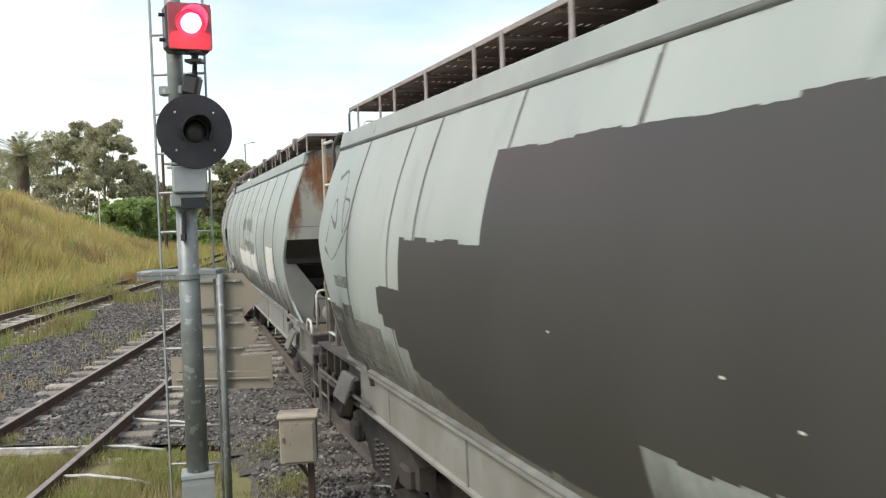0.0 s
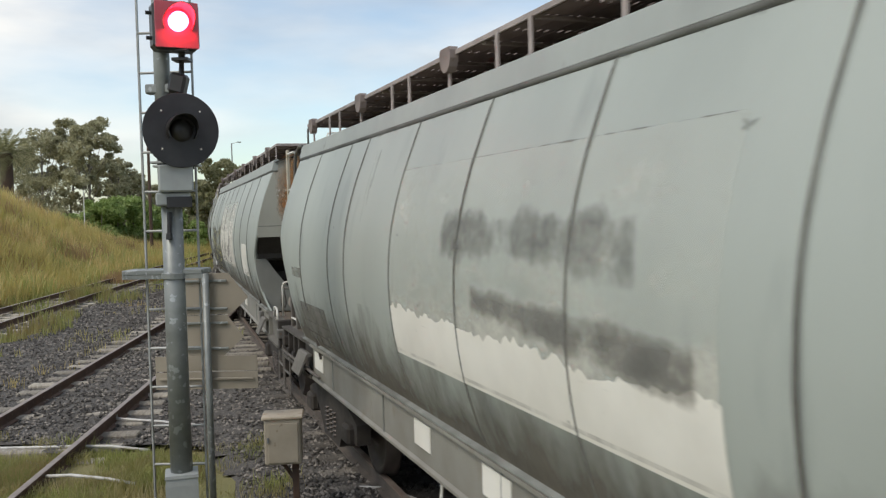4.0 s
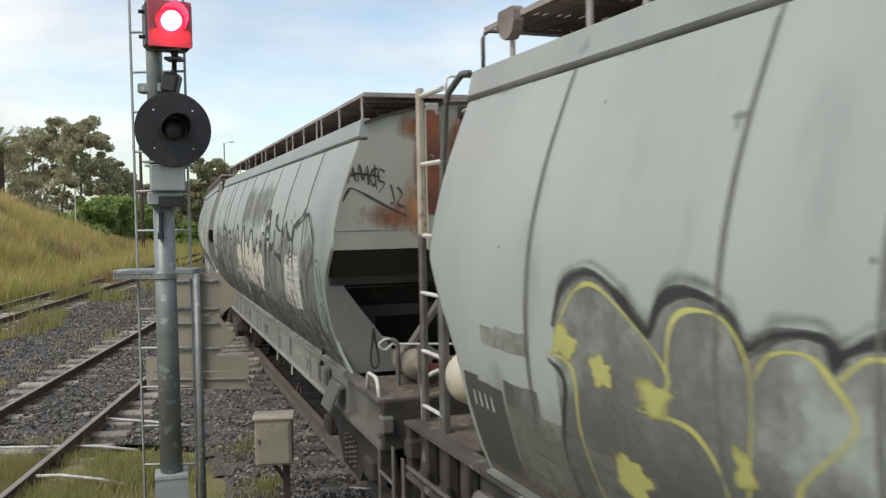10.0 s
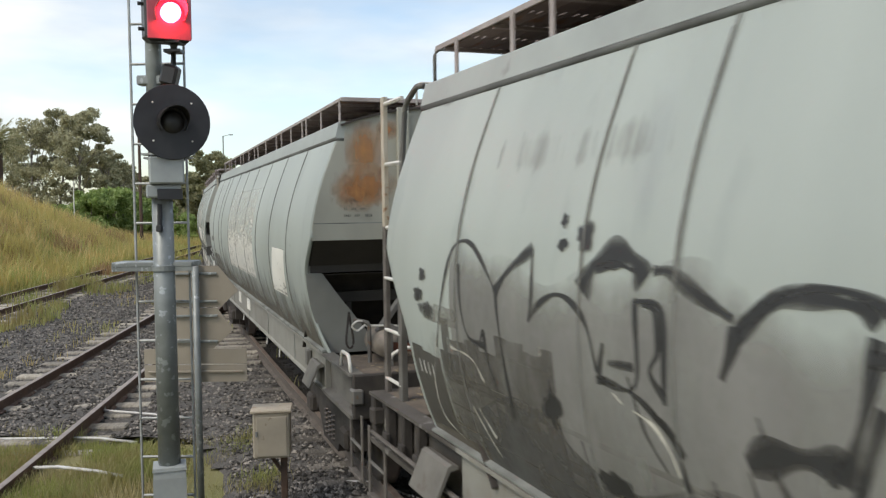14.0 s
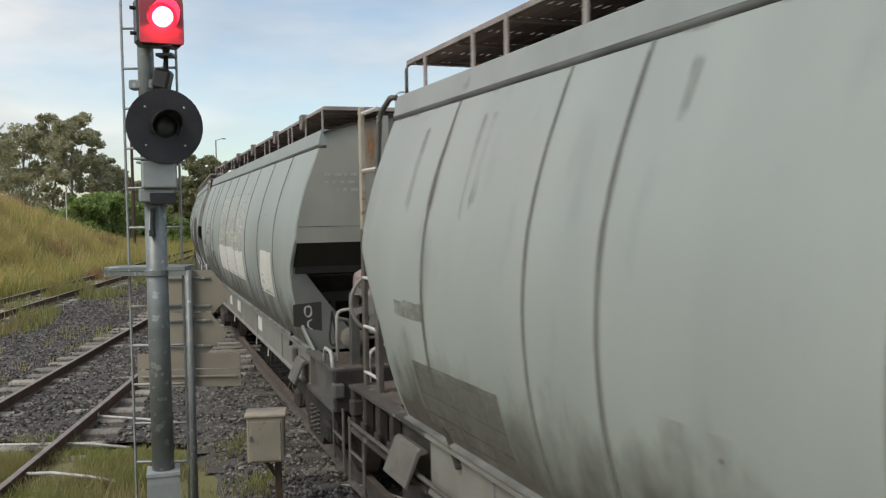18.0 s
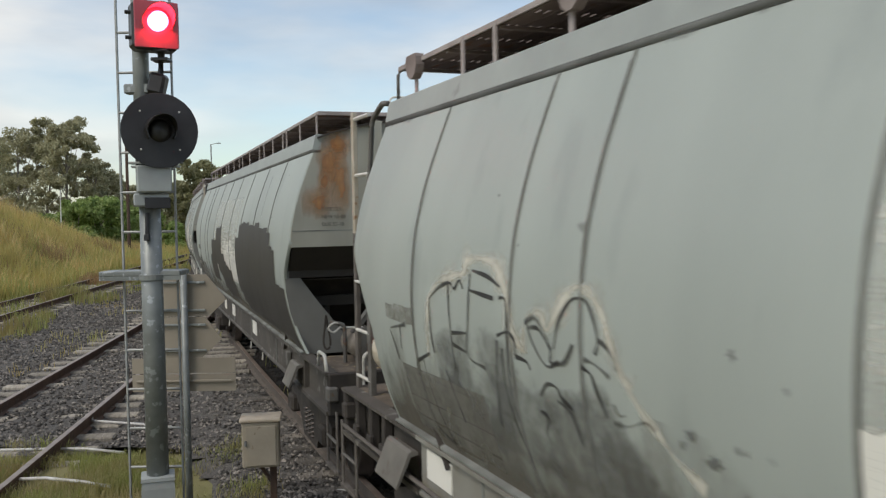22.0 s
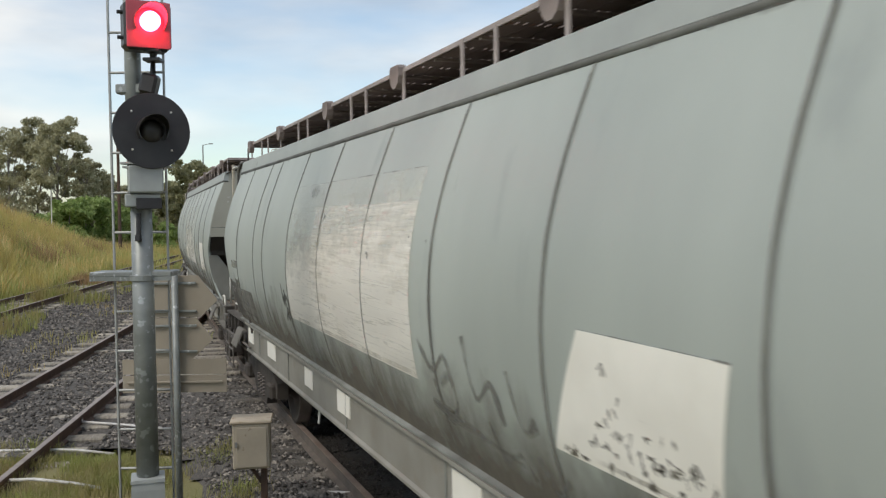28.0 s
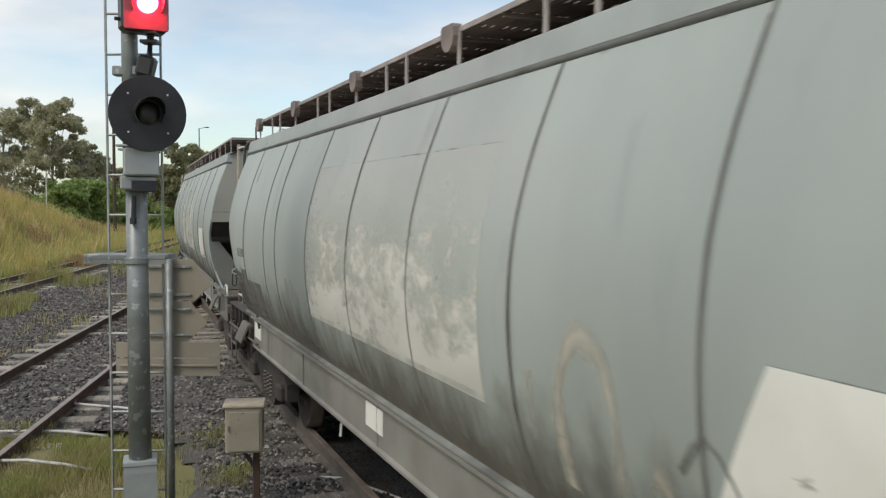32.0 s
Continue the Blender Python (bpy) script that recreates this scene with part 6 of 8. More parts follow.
    if kind == "a":
        for y in (-4.36, -2.36, 0.0, 2.08, 4.38, 6.5):
            c = part("roof_clamp", shared("roof_clamp", make_clamp, "walk"), None, walkway)
            c.location = (-1.045, y, 3.615)
        wh = part("brake_wheel", shared("brake_wheel_" + wheel, make_brake_wheel, wheel, True), None, w, "large spoked hand-brake wheel")
        wh.location = (-0.77, -6.5, 1.785)
        for k in range(8):
            sp = part("spoke", shared("spoke_" + wheel, make_spoke, wheel), None, wh)
            sp.rotation_euler = (0, k * math.pi / 4, 0)
        dr = part("drum", shared("drum", lambda: make_cylinder(0.11, 0.34), "cylinder", True), None, w, "grimy cream brake cylinder")
        dr.matrix_basis = pose(-0.86, -5.62, 1.36, 0, 0, 0)
        dm = part("winder_case", shared("winder_case", lambda: lathe(bmesh.new(), [(0.0001, -0.12), (0.1, -0.11), (0.13, -0.06), (0.13, 0.06), (0.1, 0.1), (0.0001, 0.11)], Matrix.Rotation(radians(90), 4, "Y"), 18), "faded_pink", True), None, w, "faded pink winder housing")
        dm.location = (-0.86, -6.36, 1.95)
        p("brake_post", "brake_post", lambda: boxed(-0.985, -6.35, 1.53, 0.08, 0.07, 0.68), "strut")
        p("brake_post", "brake_post_b", lambda: boxed(-0.735, -6.36, 1.48, 0.1, 0.14, 0.56, bevel=0.01), "strut")
        p("handrail", "grab_b", lambda: tube(bmesh.new(), bent([(-1.1, -6.12, 1.2), (-1.1, -6.12, 1.68), (-0.94, -6.12, 1.7), (-0.94, -6.12, 1.2)]), 0.016, 7), "white_rail", "white tubular handrail", True)
        p("brake_arm", "brake_arm", lambda: beam(bmesh.new(), (-0.985, -6.38, 1.88), (-0.74, -6.42, 1.86), 0.05, 0.05), "white_rail")
        p("rusted_box", "rusted_box", lambda: boxed(0.46, -5.82, 3.4, 0.54, 0.32, 0.68, bevel=0.03), "rust", "rusted steel box with flaking paint")
        p("box_lid", "box_lid", lambda: boxed(0.44, -5.995, 3.36, 0.32, 0.03, 0.4, bevel=0.01), "rust")
    else:
        cy = part("brake_cylinder", shared("brake_cyl", lambda: make_cylinder(0.125, 0.42), "cylinder", True), None, w, "grimy cream brake cylinder")
        cy.matrix_basis = pose(-0.8, -5.72, 1.38, 0, 0, 0)
        p("push_rod", "push_rod", lambda: beam(bmesh.new(), (-0.8, -6.25, 1.38), (-0.3, -6.45, 1.36), 0.05, 0.07), "rust")
        p("strut", "cross_strut_a", lambda: beam(bmesh.new(), (-0.45, -5.95, 2.0), (-0.86, -6.0, 1.48), 0.08, 0.04), "strut")
        p("strut", "cross_strut_b", lambda: beam(bmesh.new(), (-0.16, -5.66, 2.12), (-0.34, -6.25, 1.84), 0.08, 0.04), "strut")
        p("pull_rod", "pull_rod", lambda: tube(bmesh.new(), [(-0.98, -6.04, 1.55), (-0.3, -6.05, 1.51)], 0.011, 6), "white_rail")
        p("valve_cluster", "valve_cluster", lambda: box(box(boxed(-0.3, -6.28, 1.84, 0.16, 0.14, 0.14, bevel=0.03), -0.2, -6.3, 1.78, 0.1, 0.12, 0.2, bevel=0.02), -0.38, -6.26, 1.78, 0.1, 0.08, 0.08, bevel=0.02), "stile_dark", "grimy brake valve")
        p("frame_box", "frame_box", lambda: beam(beam(beam(bmesh.new(), (-0.83, -6.3, 1.57), (-0.48, -6.34, 1.36), 0.05, 0.05), (-0.83, -6.3, 1.57), (-0.83, -6.3, 1.2), 0.05, 0.05), (-0.48, -6.34, 1.4), (-0.48, -6.34, 1.2), 0.05, 0.05), "strut")
        p("bracket_frame", "bracket_frame", lambda: box(boxed(-0.45, -6.3, 1.42, 0.4, 0.05, 0.06), -0.3, -6.3, 1.3, 0.05, 0.05, 0.24), "strut")
        p("pull_ring", "pull_ring", lambda: tube(bmesh.new(), bent([(-0.95, -6.02, 1.58), (-1.06, -6.05, 1.6), (-1.12, -6.05, 1.55), (-1.06, -6.05, 1.5), (-0.98, -6.03, 1.56)]), 0.01, 6), "white_rail")
    return w


# ---- paint on the wagons ----
def patch(w, name, mat, y0, y1, lo, hi, out=0.010, rag=0.0, stroke=0.17, seed=1, label="", where=on_side, dz=0.05, soft=0.0, fade=0.0, cover=None):
    """A coat of paint between two heights, in upright roller strokes of uneven reach."""
    r = random.Random(seed)
    lo = lo if callable(lo) else (lambda a, v=lo: v)
    hi = hi if callable(hi) else (lambda a, v=hi: v)
    if y1 < y0:
        y0, y1 = y1, y0
    vs, fs, known, edge = [], [], {}, []

    def vert(t, z):
        key = (round(t, 4), round(z, 4))
        if key not in known:
            known[key] = len(vs)
            y = min(max(t, edge_at(FRONT, z) + 0.012), edge_at(REAR, z) - 0.012) if where is on_side else t
            vs.append(where(y, z, out))
            near = min(t - y0, y1 - t, max(z - lo(t), 0), max(hi(t) - z, 0))
            full = 1.0 if not soft else min(1.0, near / soft)
            edge.append(cover(t, z) if cover else min(full, 0.25 + 0.75 * max(hi(t) - z, 0) / fade) if fade else full)
        return known[key]

    a = y0
    while a < y1 - 1e-4:
        wd = min(stroke * r.uniform(0.7, 1.3), y1 - a)
        if y1 - (a + wd) < stroke * 0.3:
            wd = y1 - a
        up, dn = r.uniform(-rag, rag), r.uniform(-rag, rag)
        m = max(1, int(wd / 0.035))
        cols = []
        for k in range(m + 1):
            t = a + wd * k / m
            fine = rag * 0.25 * noise.noise((t * 23, seed, 0.5))
            z0, z1 = lo(a + wd / 2 if rag else t) + dn * 0.6, hi(a + wd / 2 if rag else t) + up + fine
            cols.append((t, z0, max(z1, z0 + 0.03)))
        low, high = max(c[1] for c in cols), min(c[2] for c in cols)
        mids = [i * dz for i in range(int(low / dz) - 1, int(high / dz) + 2) if low + 0.012 < i * dz < high - 0.012]
        grid = [[vert(t, z) for z in (z0, *mids, z1)] for t, z0, z1 in cols]
        for p, q in zip(grid, grid[1:]):
            for i in range(len(p) - 1):
                fs.append((p[i], q[i], q[i + 1], p[i + 1]))
        a += wd
    ob = part(name, soft_mesh(name, vs, fs, M[mat], edge), None, w, label)
    ob.visible_shadow = False
    return ob


def curve_pts(pts, n=7):
    p = [Vector((*q, 0)) for q in pts]
    p = [p[0] * 2 - p[1]] + p + [p[-1] * 2 - p[-2]]
    out = []
    for i in range(1, len(p) - 2):
        for k in range(n):
            t = k / n
            out.append(0.5 * ((p[i] * 2) + (p[i + 1] - p[i - 1]) * t + (p[i - 1] * 2 - p[i] * 5 + p[i + 1] * 4 - p[i + 2]) * t * t + (p[i] * 3 - p[i - 1] - p[i + 1] * 3 + p[i + 2]) * t ** 3))
    out.append(p[-2])
    return out


def strokes(w, name, mat, lines, width, out=0.014, where=on_side, label="", closed=False):
    """Sprayed lines that follow the sheet."""
    for pts in lines:
        vs, fs = [], []
        c = curve_pts(pts)
        for i, q in enumerate(c):
            d = c[min(i + 1, len(c) - 1)] - c[max(i - 1, 0)]
            d = d.normalized() if d.length > 1e-6 else Vector((1, 0, 0))
            s = Vector((-d.y, d.x, 0)) * width * 0.5 * (0.8 + 0.3 * math.sin(i * 0.37 + pts[0][0] * 9))
            for e in (q + s, q, q - s):
                vs.append(where(e.x, e.y, out))
        for i in range(len(c) - 1):
            k = 3 * i
            fs += [(k, k + 3, k + 4, k + 1), (k + 1, k + 4, k + 5, k + 2)]
        ob = part(name, soft_mesh(name, vs, fs, M[mat], [0.55, 1.0, 0.55] * len(c)), None, w, label)
        ob.visible_shadow = False


def blot(w, name, mat, a, z, ra, rz, seed=1, out=0.012, where=on_side, rough=0.25, label="", n=26):
    """A ragged-edged spot or stain."""
    vs, fs = [where(a, z, out)], []
    for ring in (0.4, 0.75, 1.0):
        for k in range(n):
            t = 2 * math.pi * k / n
            q = ring * (1 + rough * noise.noise((math.cos(t) * 1.7, math.sin(t) * 1.7, seed * 3.3)) * 1.6)
            vs.append(where(a + ra * q * math.cos(t), z + rz * q * math.sin(t), out))
    for k in range(n):
        j = (k + 1) % n
        fs.append((0, 1 + k, 1 + j))
        for r in (0, n):
            fs.append((1 + r + k, 1 + r + n + k, 1 + r + n + j, 1 + r + j))
    ob = part(name, soft_mesh(name, vs, fs, M[mat], [1.0] + [1.0] * n + [0.75] * n + [0.1] * n), None, w, label)
    ob.visible_shadow = False
    return ob


def steps(*pairs):
    """A height that changes in steps along the wagon: (from, height), from the leading end."""
    def f(a):
        v = pairs[0][1]
        for s, h in pairs:
            if a >= s:
                v = h
        return v
    return f


def ramp(*pairs):
    xs, ys = [q[0] for q in pairs], [q[1] for q in pairs]
    return lambda a: float(np.interp(a, xs, ys))


def stencil(w, b, z, rows, mat, size=0.055):
    """Stencilled lines on the end sheet: words, or plain bars where a number is given instead."""
    for i, row in enumerate(rows):
        if isinstance(row, str):
            cu = bpy.data.curves.new("stencil", "FONT")
            cu.body, cu.size, cu.extrude = row, size, 0.0008
            cu.materials.append(M[mat])
            ob = new("stencil", cu)
            ob.parent = w
            ob.matrix_basis = pose(-b, FRONT - 0.018, z - i * size * 1.5, 90, 0, 0)
        else:
            bm = bmesh.new()
            x, r = row[0], random.Random(i + int(row[1] * 100))
            while x < row[1]:
                wd = r.uniform(0.03, 0.09)
                for k in range(max(1, int(wd / 0.018))):
                    box(bm, -b + x + k * 0.018, FRONT - 0.018, z - i * size * 1.25, 0.0075, 0.002, size * r.uniform(0.4, 0.55))
                x += wd + 0.03
            part("stencil", bm, M[mat], w, "line of worn stencilled marks")


def on_panel(a, z, out):
    """The load panel widens towards its foot."""
    return on_side(a + (2.165 - z) / 0.525 * (0.09 + 0.18 * (a + 4.06) / 0.89), z, out)


def common_paint(w, seed, white="field_flaked", thick=lambda z: 0.5, foot=0.0, panel=True, panel_mat="white", lean=0.0, cracks=""):
    """What every wagon carries: the old white name field, the white load panel and the grimy front foot."""
    r = random.Random(seed)
    if white:
        patch(w, "name_field", white, -1.2, 2.41, 1.645, 2.905, 0.009, seed=seed, label="worn white name field", cover=lambda a, z: thick(z) + (lean * a if lean else 0.0), dz=0.06)
        strokes(w, "paint_edge", "field_line", [[(2.41, 2.905), (1.2, 2.905), (0.0, 2.906), (-1.2, 2.907)]], 0.012, 0.0105, label="thin edge along the top of the field")
        if cracks:
            patch(w, "paint_cracks", cracks, -1.2, 2.41, 1.65, 2.8, 0.0128, seed=seed, label="fine cracks in the old paint", cover=lambda a, z: min(1.0, 1.2 * thick(z)) * (0.6 + 0.6 * noise.noise((a * 0.9, z * 1.4, seed))), dz=0.06)
    if foot:
        patch(w, "name_field_foot", "white", -1.21, 2.42, 1.64, lambda a: foot + 0.05 * noise.noise((a * 1.1, seed * 1.7, 0.3)) + 0.025 * noise.noise((a * 6, seed, 0.7)) + 0.045 * noise.noise((a * 27, seed, 1.7)) + 0.02 * noise.noise((a * 70, seed, 2.7)), 0.011, rag=0.0, seed=seed + 3, label="white paint at the foot of the name field")
    if panel:
        patch(w, "load_panel", panel_mat, -4.06, -3.17, 1.64, 2.165, 0.011, seed=seed + 5, label="white load panel, wider at its foot", where=on_panel)
        strokes(w, "panel_edge", "field_line", [[(-4.06, 2.166), (-3.6, 2.168), (-3.17, 2.168)]], 0.012, 0.013, label="dirty upper edge")
        for k in range(26):
            a = -4.04 + 0.85 * r.random() ** 1.6
            blot(w, "panel_stain", "grime_spot", a, 1.66 + r.random() ** 2.5 * 0.2, r.uniform(0.008, 0.035), r.uniform(0.008, 0.03), seed + k, 0.014, rough=1.1, n=12, where=on_panel)
    for y0, wd in ((5.73, 0.4), (4.27, 0.5), (2.32, 0.34), (1.02, 0.4), (-1.62, 0.42)):
        if r.random() < 0.75:
            pl = part("data_panel", shared("data_panel_%.1f" % y0, lambda: boxed(-1.221, y0, 1.06, 0.008, wd, 0.18, bevel=0), "white"), None, w, "pale data panel on the sill")
    for k in range(4):
        a, d = r.uniform(-5.2, 6.0), r.uniform(0.12, 0.4)
        patch(w, "soot", "soot_shade_faint", a, a + d, r.uniform(2.3, 2.9), 3.22, 0.0116, 0.06, 0.1, seed + k, "faint dark run from the roof", soft=0.12)
    for k in range(7):
        q = r.uniform(0.008, 0.016)
        blot(w, "speck", "grime_spot", r.uniform(-5.2, 6.2), r.uniform(1.6, 3.1), q, q * 1.2, seed + 50 + k, 0.0135, n=10)
    for k in range(3):
        blot(w, "scuff", "spray_faint", r.uniform(-5, 5.5), r.uniform(1.7, 3.0), r.uniform(0.015, 0.05), r.uniform(0.012, 0.04), seed + 20 + k, 0.012, rough=1.0)


def foot_patch(w, dark=True):
    """The grimy number patches at the trailing foot of the side."""
    patch(w, "number_patch", "dirt_patch", 4.74, 5.95, ramp((4.74, 1.3), (5.95, 1.27)), ramp((4.74, 1.71), (5.95, 1.7)), 0.0115, label="grimy repainted number patch")
    patch(w, "class_mark", "dirt_faint", 5.65, 6.16, 1.96, 2.06, 0.0115, 0.008, 0.1, label="faint stencilled marks")
    strokes(w, "patch_edge", "field_line", [[(4.74, 1.71), (5.3, 1.705), (5.95, 1.7)], [(4.74, 1.71), (4.74, 1.5), (4.74, 1.3)]], 0.012, 0.0125, label="dirty edge of the patch")
    if dark:
        patch(w, "number_patch", "cover_thin", 5.98, 6.44, 1.3, ramp((5.98, 1.74), (6.44, 1.79)), 0.013, 0.01, label="black number patch")
        patch(w, "number_patch", "cover_thin", 5.6, 5.95, 1.7, 1.81, 0.0132, 0.01, label="black number patch")
        for k in range(4):
            strokes(w, "faded_mark", "text_white", [[(6.34 - 0.07 * k, 1.7), (6.34 - 0.07 * k, 1.62)]], 0.016, 0.016)


WHEELSETS, WAGONS = [], []
GREY = "pale grey-green hopper wagon "
kinds = ["b", "a", "a", "b", "b", "a", "b", "a", "a", "b"]
looks = ["with large dark grey painted-over patches", "with rusted end and worn white field", "with yellow and black graffiti on its side", "covered in black and white graffiti", "with a crackled white field on its side",
         "with white-edged graffiti and a white panel", "with dark painted-over blocks on its side", "with a white field and dirty load panel", "with a faded white field and tan stains", "plain and weathered at the tail"]
for n, (k, t) in enumerate(zip(kinds, looks)):
    WAGONS.append(make_wagon(GREY + t, k, n not in (0, 3, 4), "wheel_brown" if n in (1, 2, 8) else "brake_wheel"))
W = WAGONS

# wagon 0: dark cover paint in big blocks
COVER = "dark grey cover paint with brushed edges"
patch(W[0], "cover_paint", "cover", -5.5, 2.55, ramp((-5.5, 1.3), (0.05, 1.72), (0.9, 1.68), (1.1, 1.3), (2.5, 1.3)), ramp((-5.5, 2.95), (2.5, 2.92)), 0.028, 0.024, 0.2, 3, COVER)
patch(W[0], "cover_paint", "cover", 2.55, 4.06, ramp((2.5, 1.28), (4.06, 1.5)), 2.43, 0.028, 0.018, 0.2, 4, COVER)
patch(W[0], "cover_paint", "cover", 4.06, 4.68, ramp((4.0, 1.55), (4.68, 1.85)), 2.05, 0.028, 0.03, 0.22, 5, COVER)
foot_patch(W[0])
strokes(W[0], "faint_tag", "spray_smoke", [[(6.5, 2.35), (6.3, 2.75), (6.15, 2.5), (6.4, 2.6)], [(6.0, 2.85), (5.85, 2.45), (5.75, 2.7), (5.95, 2.75)], [(6.55, 2.3), (6.2, 2.2), (5.8, 2.42), (5.6, 2.6)], [(6.4, 2.95), (6.1, 2.98), (5.95, 2.6)]], 0.05, label="faded grey tag")
for a, z in ((0.45, 2.05), (0.1, 1.95), (1.7, 2.05)):
    blot(W[0], "chip", "white", a, z, 0.013, 0.005, 4, 0.031)

# wagon 1
common_paint(W[1], 11, "field_rubbed", ramp((1.64, 0.62), (2.0, 0.42), (2.2, 0.2), (2.9, 0.14)), 1.98)
rs = random.Random(5)
for k in range(16):
    blot(W[1], "smudge", "spray_faint", rs.uniform(-2.35, -1.75), rs.choice((1.5, 1.62, 1.72, 1.8, 1.9, 2.75)) + rs.uniform(-0.08, 0.08), rs.uniform(0.03, 0.12), rs.uniform(0.03, 0.11), 100 + k, 0.012, rough=0.9)
patch(W[1], "smudge_field", "spray_smoke", -1.15, 0.95, ramp((-1.15, 1.86), (0.95, 2.02)), ramp((-1.15, 2.2), (0.95, 2.28)), 0.0125, 0.04, 0.12, label="grey rubbed-out graffiti", soft=0.1)
patch(W[1], "smudge_field", "spray_faint", -0.9, 1.6, 2.15, 2.8, 0.012, 0.05, label="grey rubbed-out graffiti", soft=0.25)
foot_patch(W[1], False)
patch(W[1], "panel_notch", "body", -3.9, -3.74, ramp((-3.9, 1.97), (-3.85, 1.88), (-3.74, 2.15)), 2.17, 0.0135, where=on_panel, label="grey wedge over the panel")

# wagon 2: white field with a running tag, bubble letters at the trailing end
common_paint(W[2], 12, "field_flaked", ramp((1.64, 1.1), (2.0, 0.88), (2.4, 0.56), (2.7, 0.42), (2.9, 0.3)), cracks="crack_fine")
TAG_A = [[(2.01, 2.03), (2.03, 1.91), (1.64, 2.13), (1.73, 1.93), (1.86, 1.88)], [(1.64, 2.13), (1.98, 1.76), (1.82, 1.72), (1.84, 1.84)], [(1.78, 1.91), (1.7, 1.76), (1.51, 1.76), (1.39, 1.9)], [(1.39, 1.92), (1.16, 1.99), (1.35, 1.79), (1.31, 1.71), (1.13, 1.75), (1.11, 1.98)], [(1.01, 2.01), (0.99, 1.92), (0.89, 1.9), (0.9, 2.21)], [(0.9, 2.21), (0.88, 1.96), (0.75, 2.07)], [(0.87, 2.0), (0.77, 1.87), (0.7, 1.71)], [(0.7, 2.03), (0.62, 2.09), (0.54, 2.05), (0.51, 1.91), (0.52, 1.75)]]
TAG_B = [[(0.46, 1.91), (0.18, 2.03), (0.27, 1.96), (0.35, 1.86), (0.29, 1.78)], [(0.29, 1.81), (-0.01, 1.98), (-0.24, 2.15), (-0.32, 2.24)], [(-0.32, 2.24), (-0.44, 2.21), (-0.36, 2.11), (-0.1, 1.99), (0.29, 1.8)], [(-0.02, 1.92), (-0.05, 1.79), (-0.2, 1.72), (-0.37, 1.74), (-0.58, 1.84), (-0.74, 2.05), (-0.79, 2.2), (-0.81, 2.25)]]
TAG_DRIPS = [[(1.51, 1.72), (1.58, 1.51), (1.91, 1.32)], [(1.14, 1.73), (1.19, 1.53), (1.1, 1.32), (0.89, 1.26)]]
strokes(W[2], "black_tag", "spray_solid", TAG_A, 0.034, 0.016, label="running black spray tag")
for line, wide in zip(TAG_B, (0.05, 0.07, 0.06, 0.03)):
    strokes(W[2], "black_tag", "spray_solid" if wide > 0.04 else "spray", [line], wide, 0.0165, label="running black spray tag")
strokes(W[2], "paint_drip", "spray_faint", TAG_DRIPS, 0.03, 0.0155, label="grey drip of spray")
for a, z, ra, rz in [(-0.82, 2.3, 0.02, 0.04)]:
    blot(W[2], "black_mark", "cover", a, z, ra, rz, 3, 0.015)
R_TOPS = [[(5.41, 2.13), (5.33, 2.3), (5.15, 2.37), (4.95, 2.31), (4.72, 2.17)], [(4.72, 2.17), (4.65, 2.3), (4.5, 2.34), (4.32, 2.29), (4.23, 2.16)], [(4.23, 2.19), (4.1, 2.25), (3.94, 2.26), (3.88, 2.19)], [(3.91, 2.2), (3.78, 2.27), (3.66, 2.27), (3.56, 2.15)], [(3.57, 2.17), (3.5, 2.24), (3.36, 2.27), (3.25, 2.24), (3.2, 2.16)], [(3.22, 2.18), (3.18, 2.31), (3.09, 2.37), (2.97, 2.38), (2.88, 2.33), (2.83, 2.16)], [(2.83, 2.16), (2.78, 2.31), (2.69, 2.37), (2.6, 2.37), (2.5, 2.3), (2.46, 2.19)]]
R_SIDES = [[(2.46, 2.19), (2.46, 1.96), (2.49, 1.81)], [(2.54, 1.79), (2.43, 1.78), (2.36, 1.71)], [(5.46, 1.99), (5.33, 1.9), (5.42, 1.58), (5.25, 1.3), (4.44, 1.3)]]
R_LIGHT_A = [[(5.38, 2.11), (5.23, 2.29), (5.04, 2.31), (4.68, 2.12), (4.62, 2.01), (4.81, 1.9)], [(4.62, 2.01), (4.6, 2.21), (4.51, 2.28), (4.34, 2.27), (4.23, 2.16), (4.21, 2.0), (4.26, 1.73)], [(4.81, 1.9), (4.49, 1.89), (4.35, 1.7), (4.43, 1.42), (4.41, 1.37)], [(5.45, 2.02), (5.25, 1.97), (5.24, 1.68), (5.08, 1.38), (4.49, 1.32)], [(4.2, 2.11), (4.13, 2.19), (4.0, 2.21), (3.91, 2.16), (3.83, 2.04), (4.03, 1.84), (4.0, 1.74), (3.84, 1.59), (3.85, 1.4)]]
R_LIGHT_B = [[(3.88, 2.16), (3.78, 2.23), (3.65, 2.21), (3.58, 2.1), (3.62, 1.88), (3.61, 1.76)], [(3.55, 2.1), (3.47, 2.17), (3.35, 2.19), (3.25, 2.15), (3.18, 2.03), (3.23, 1.83)], [(3.2, 2.16), (3.16, 2.28), (3.04, 2.32), (2.92, 2.32), (2.85, 2.2), (2.87, 2.04)], [(2.82, 2.16), (2.76, 2.28), (2.67, 2.31), (2.57, 2.3), (2.49, 2.2), (2.46, 2.03)], [(3.52, 1.69), (3.35, 1.78), (3.21, 1.79), (3.14, 1.72), (3.19, 1.64), (3.27, 1.64)]]
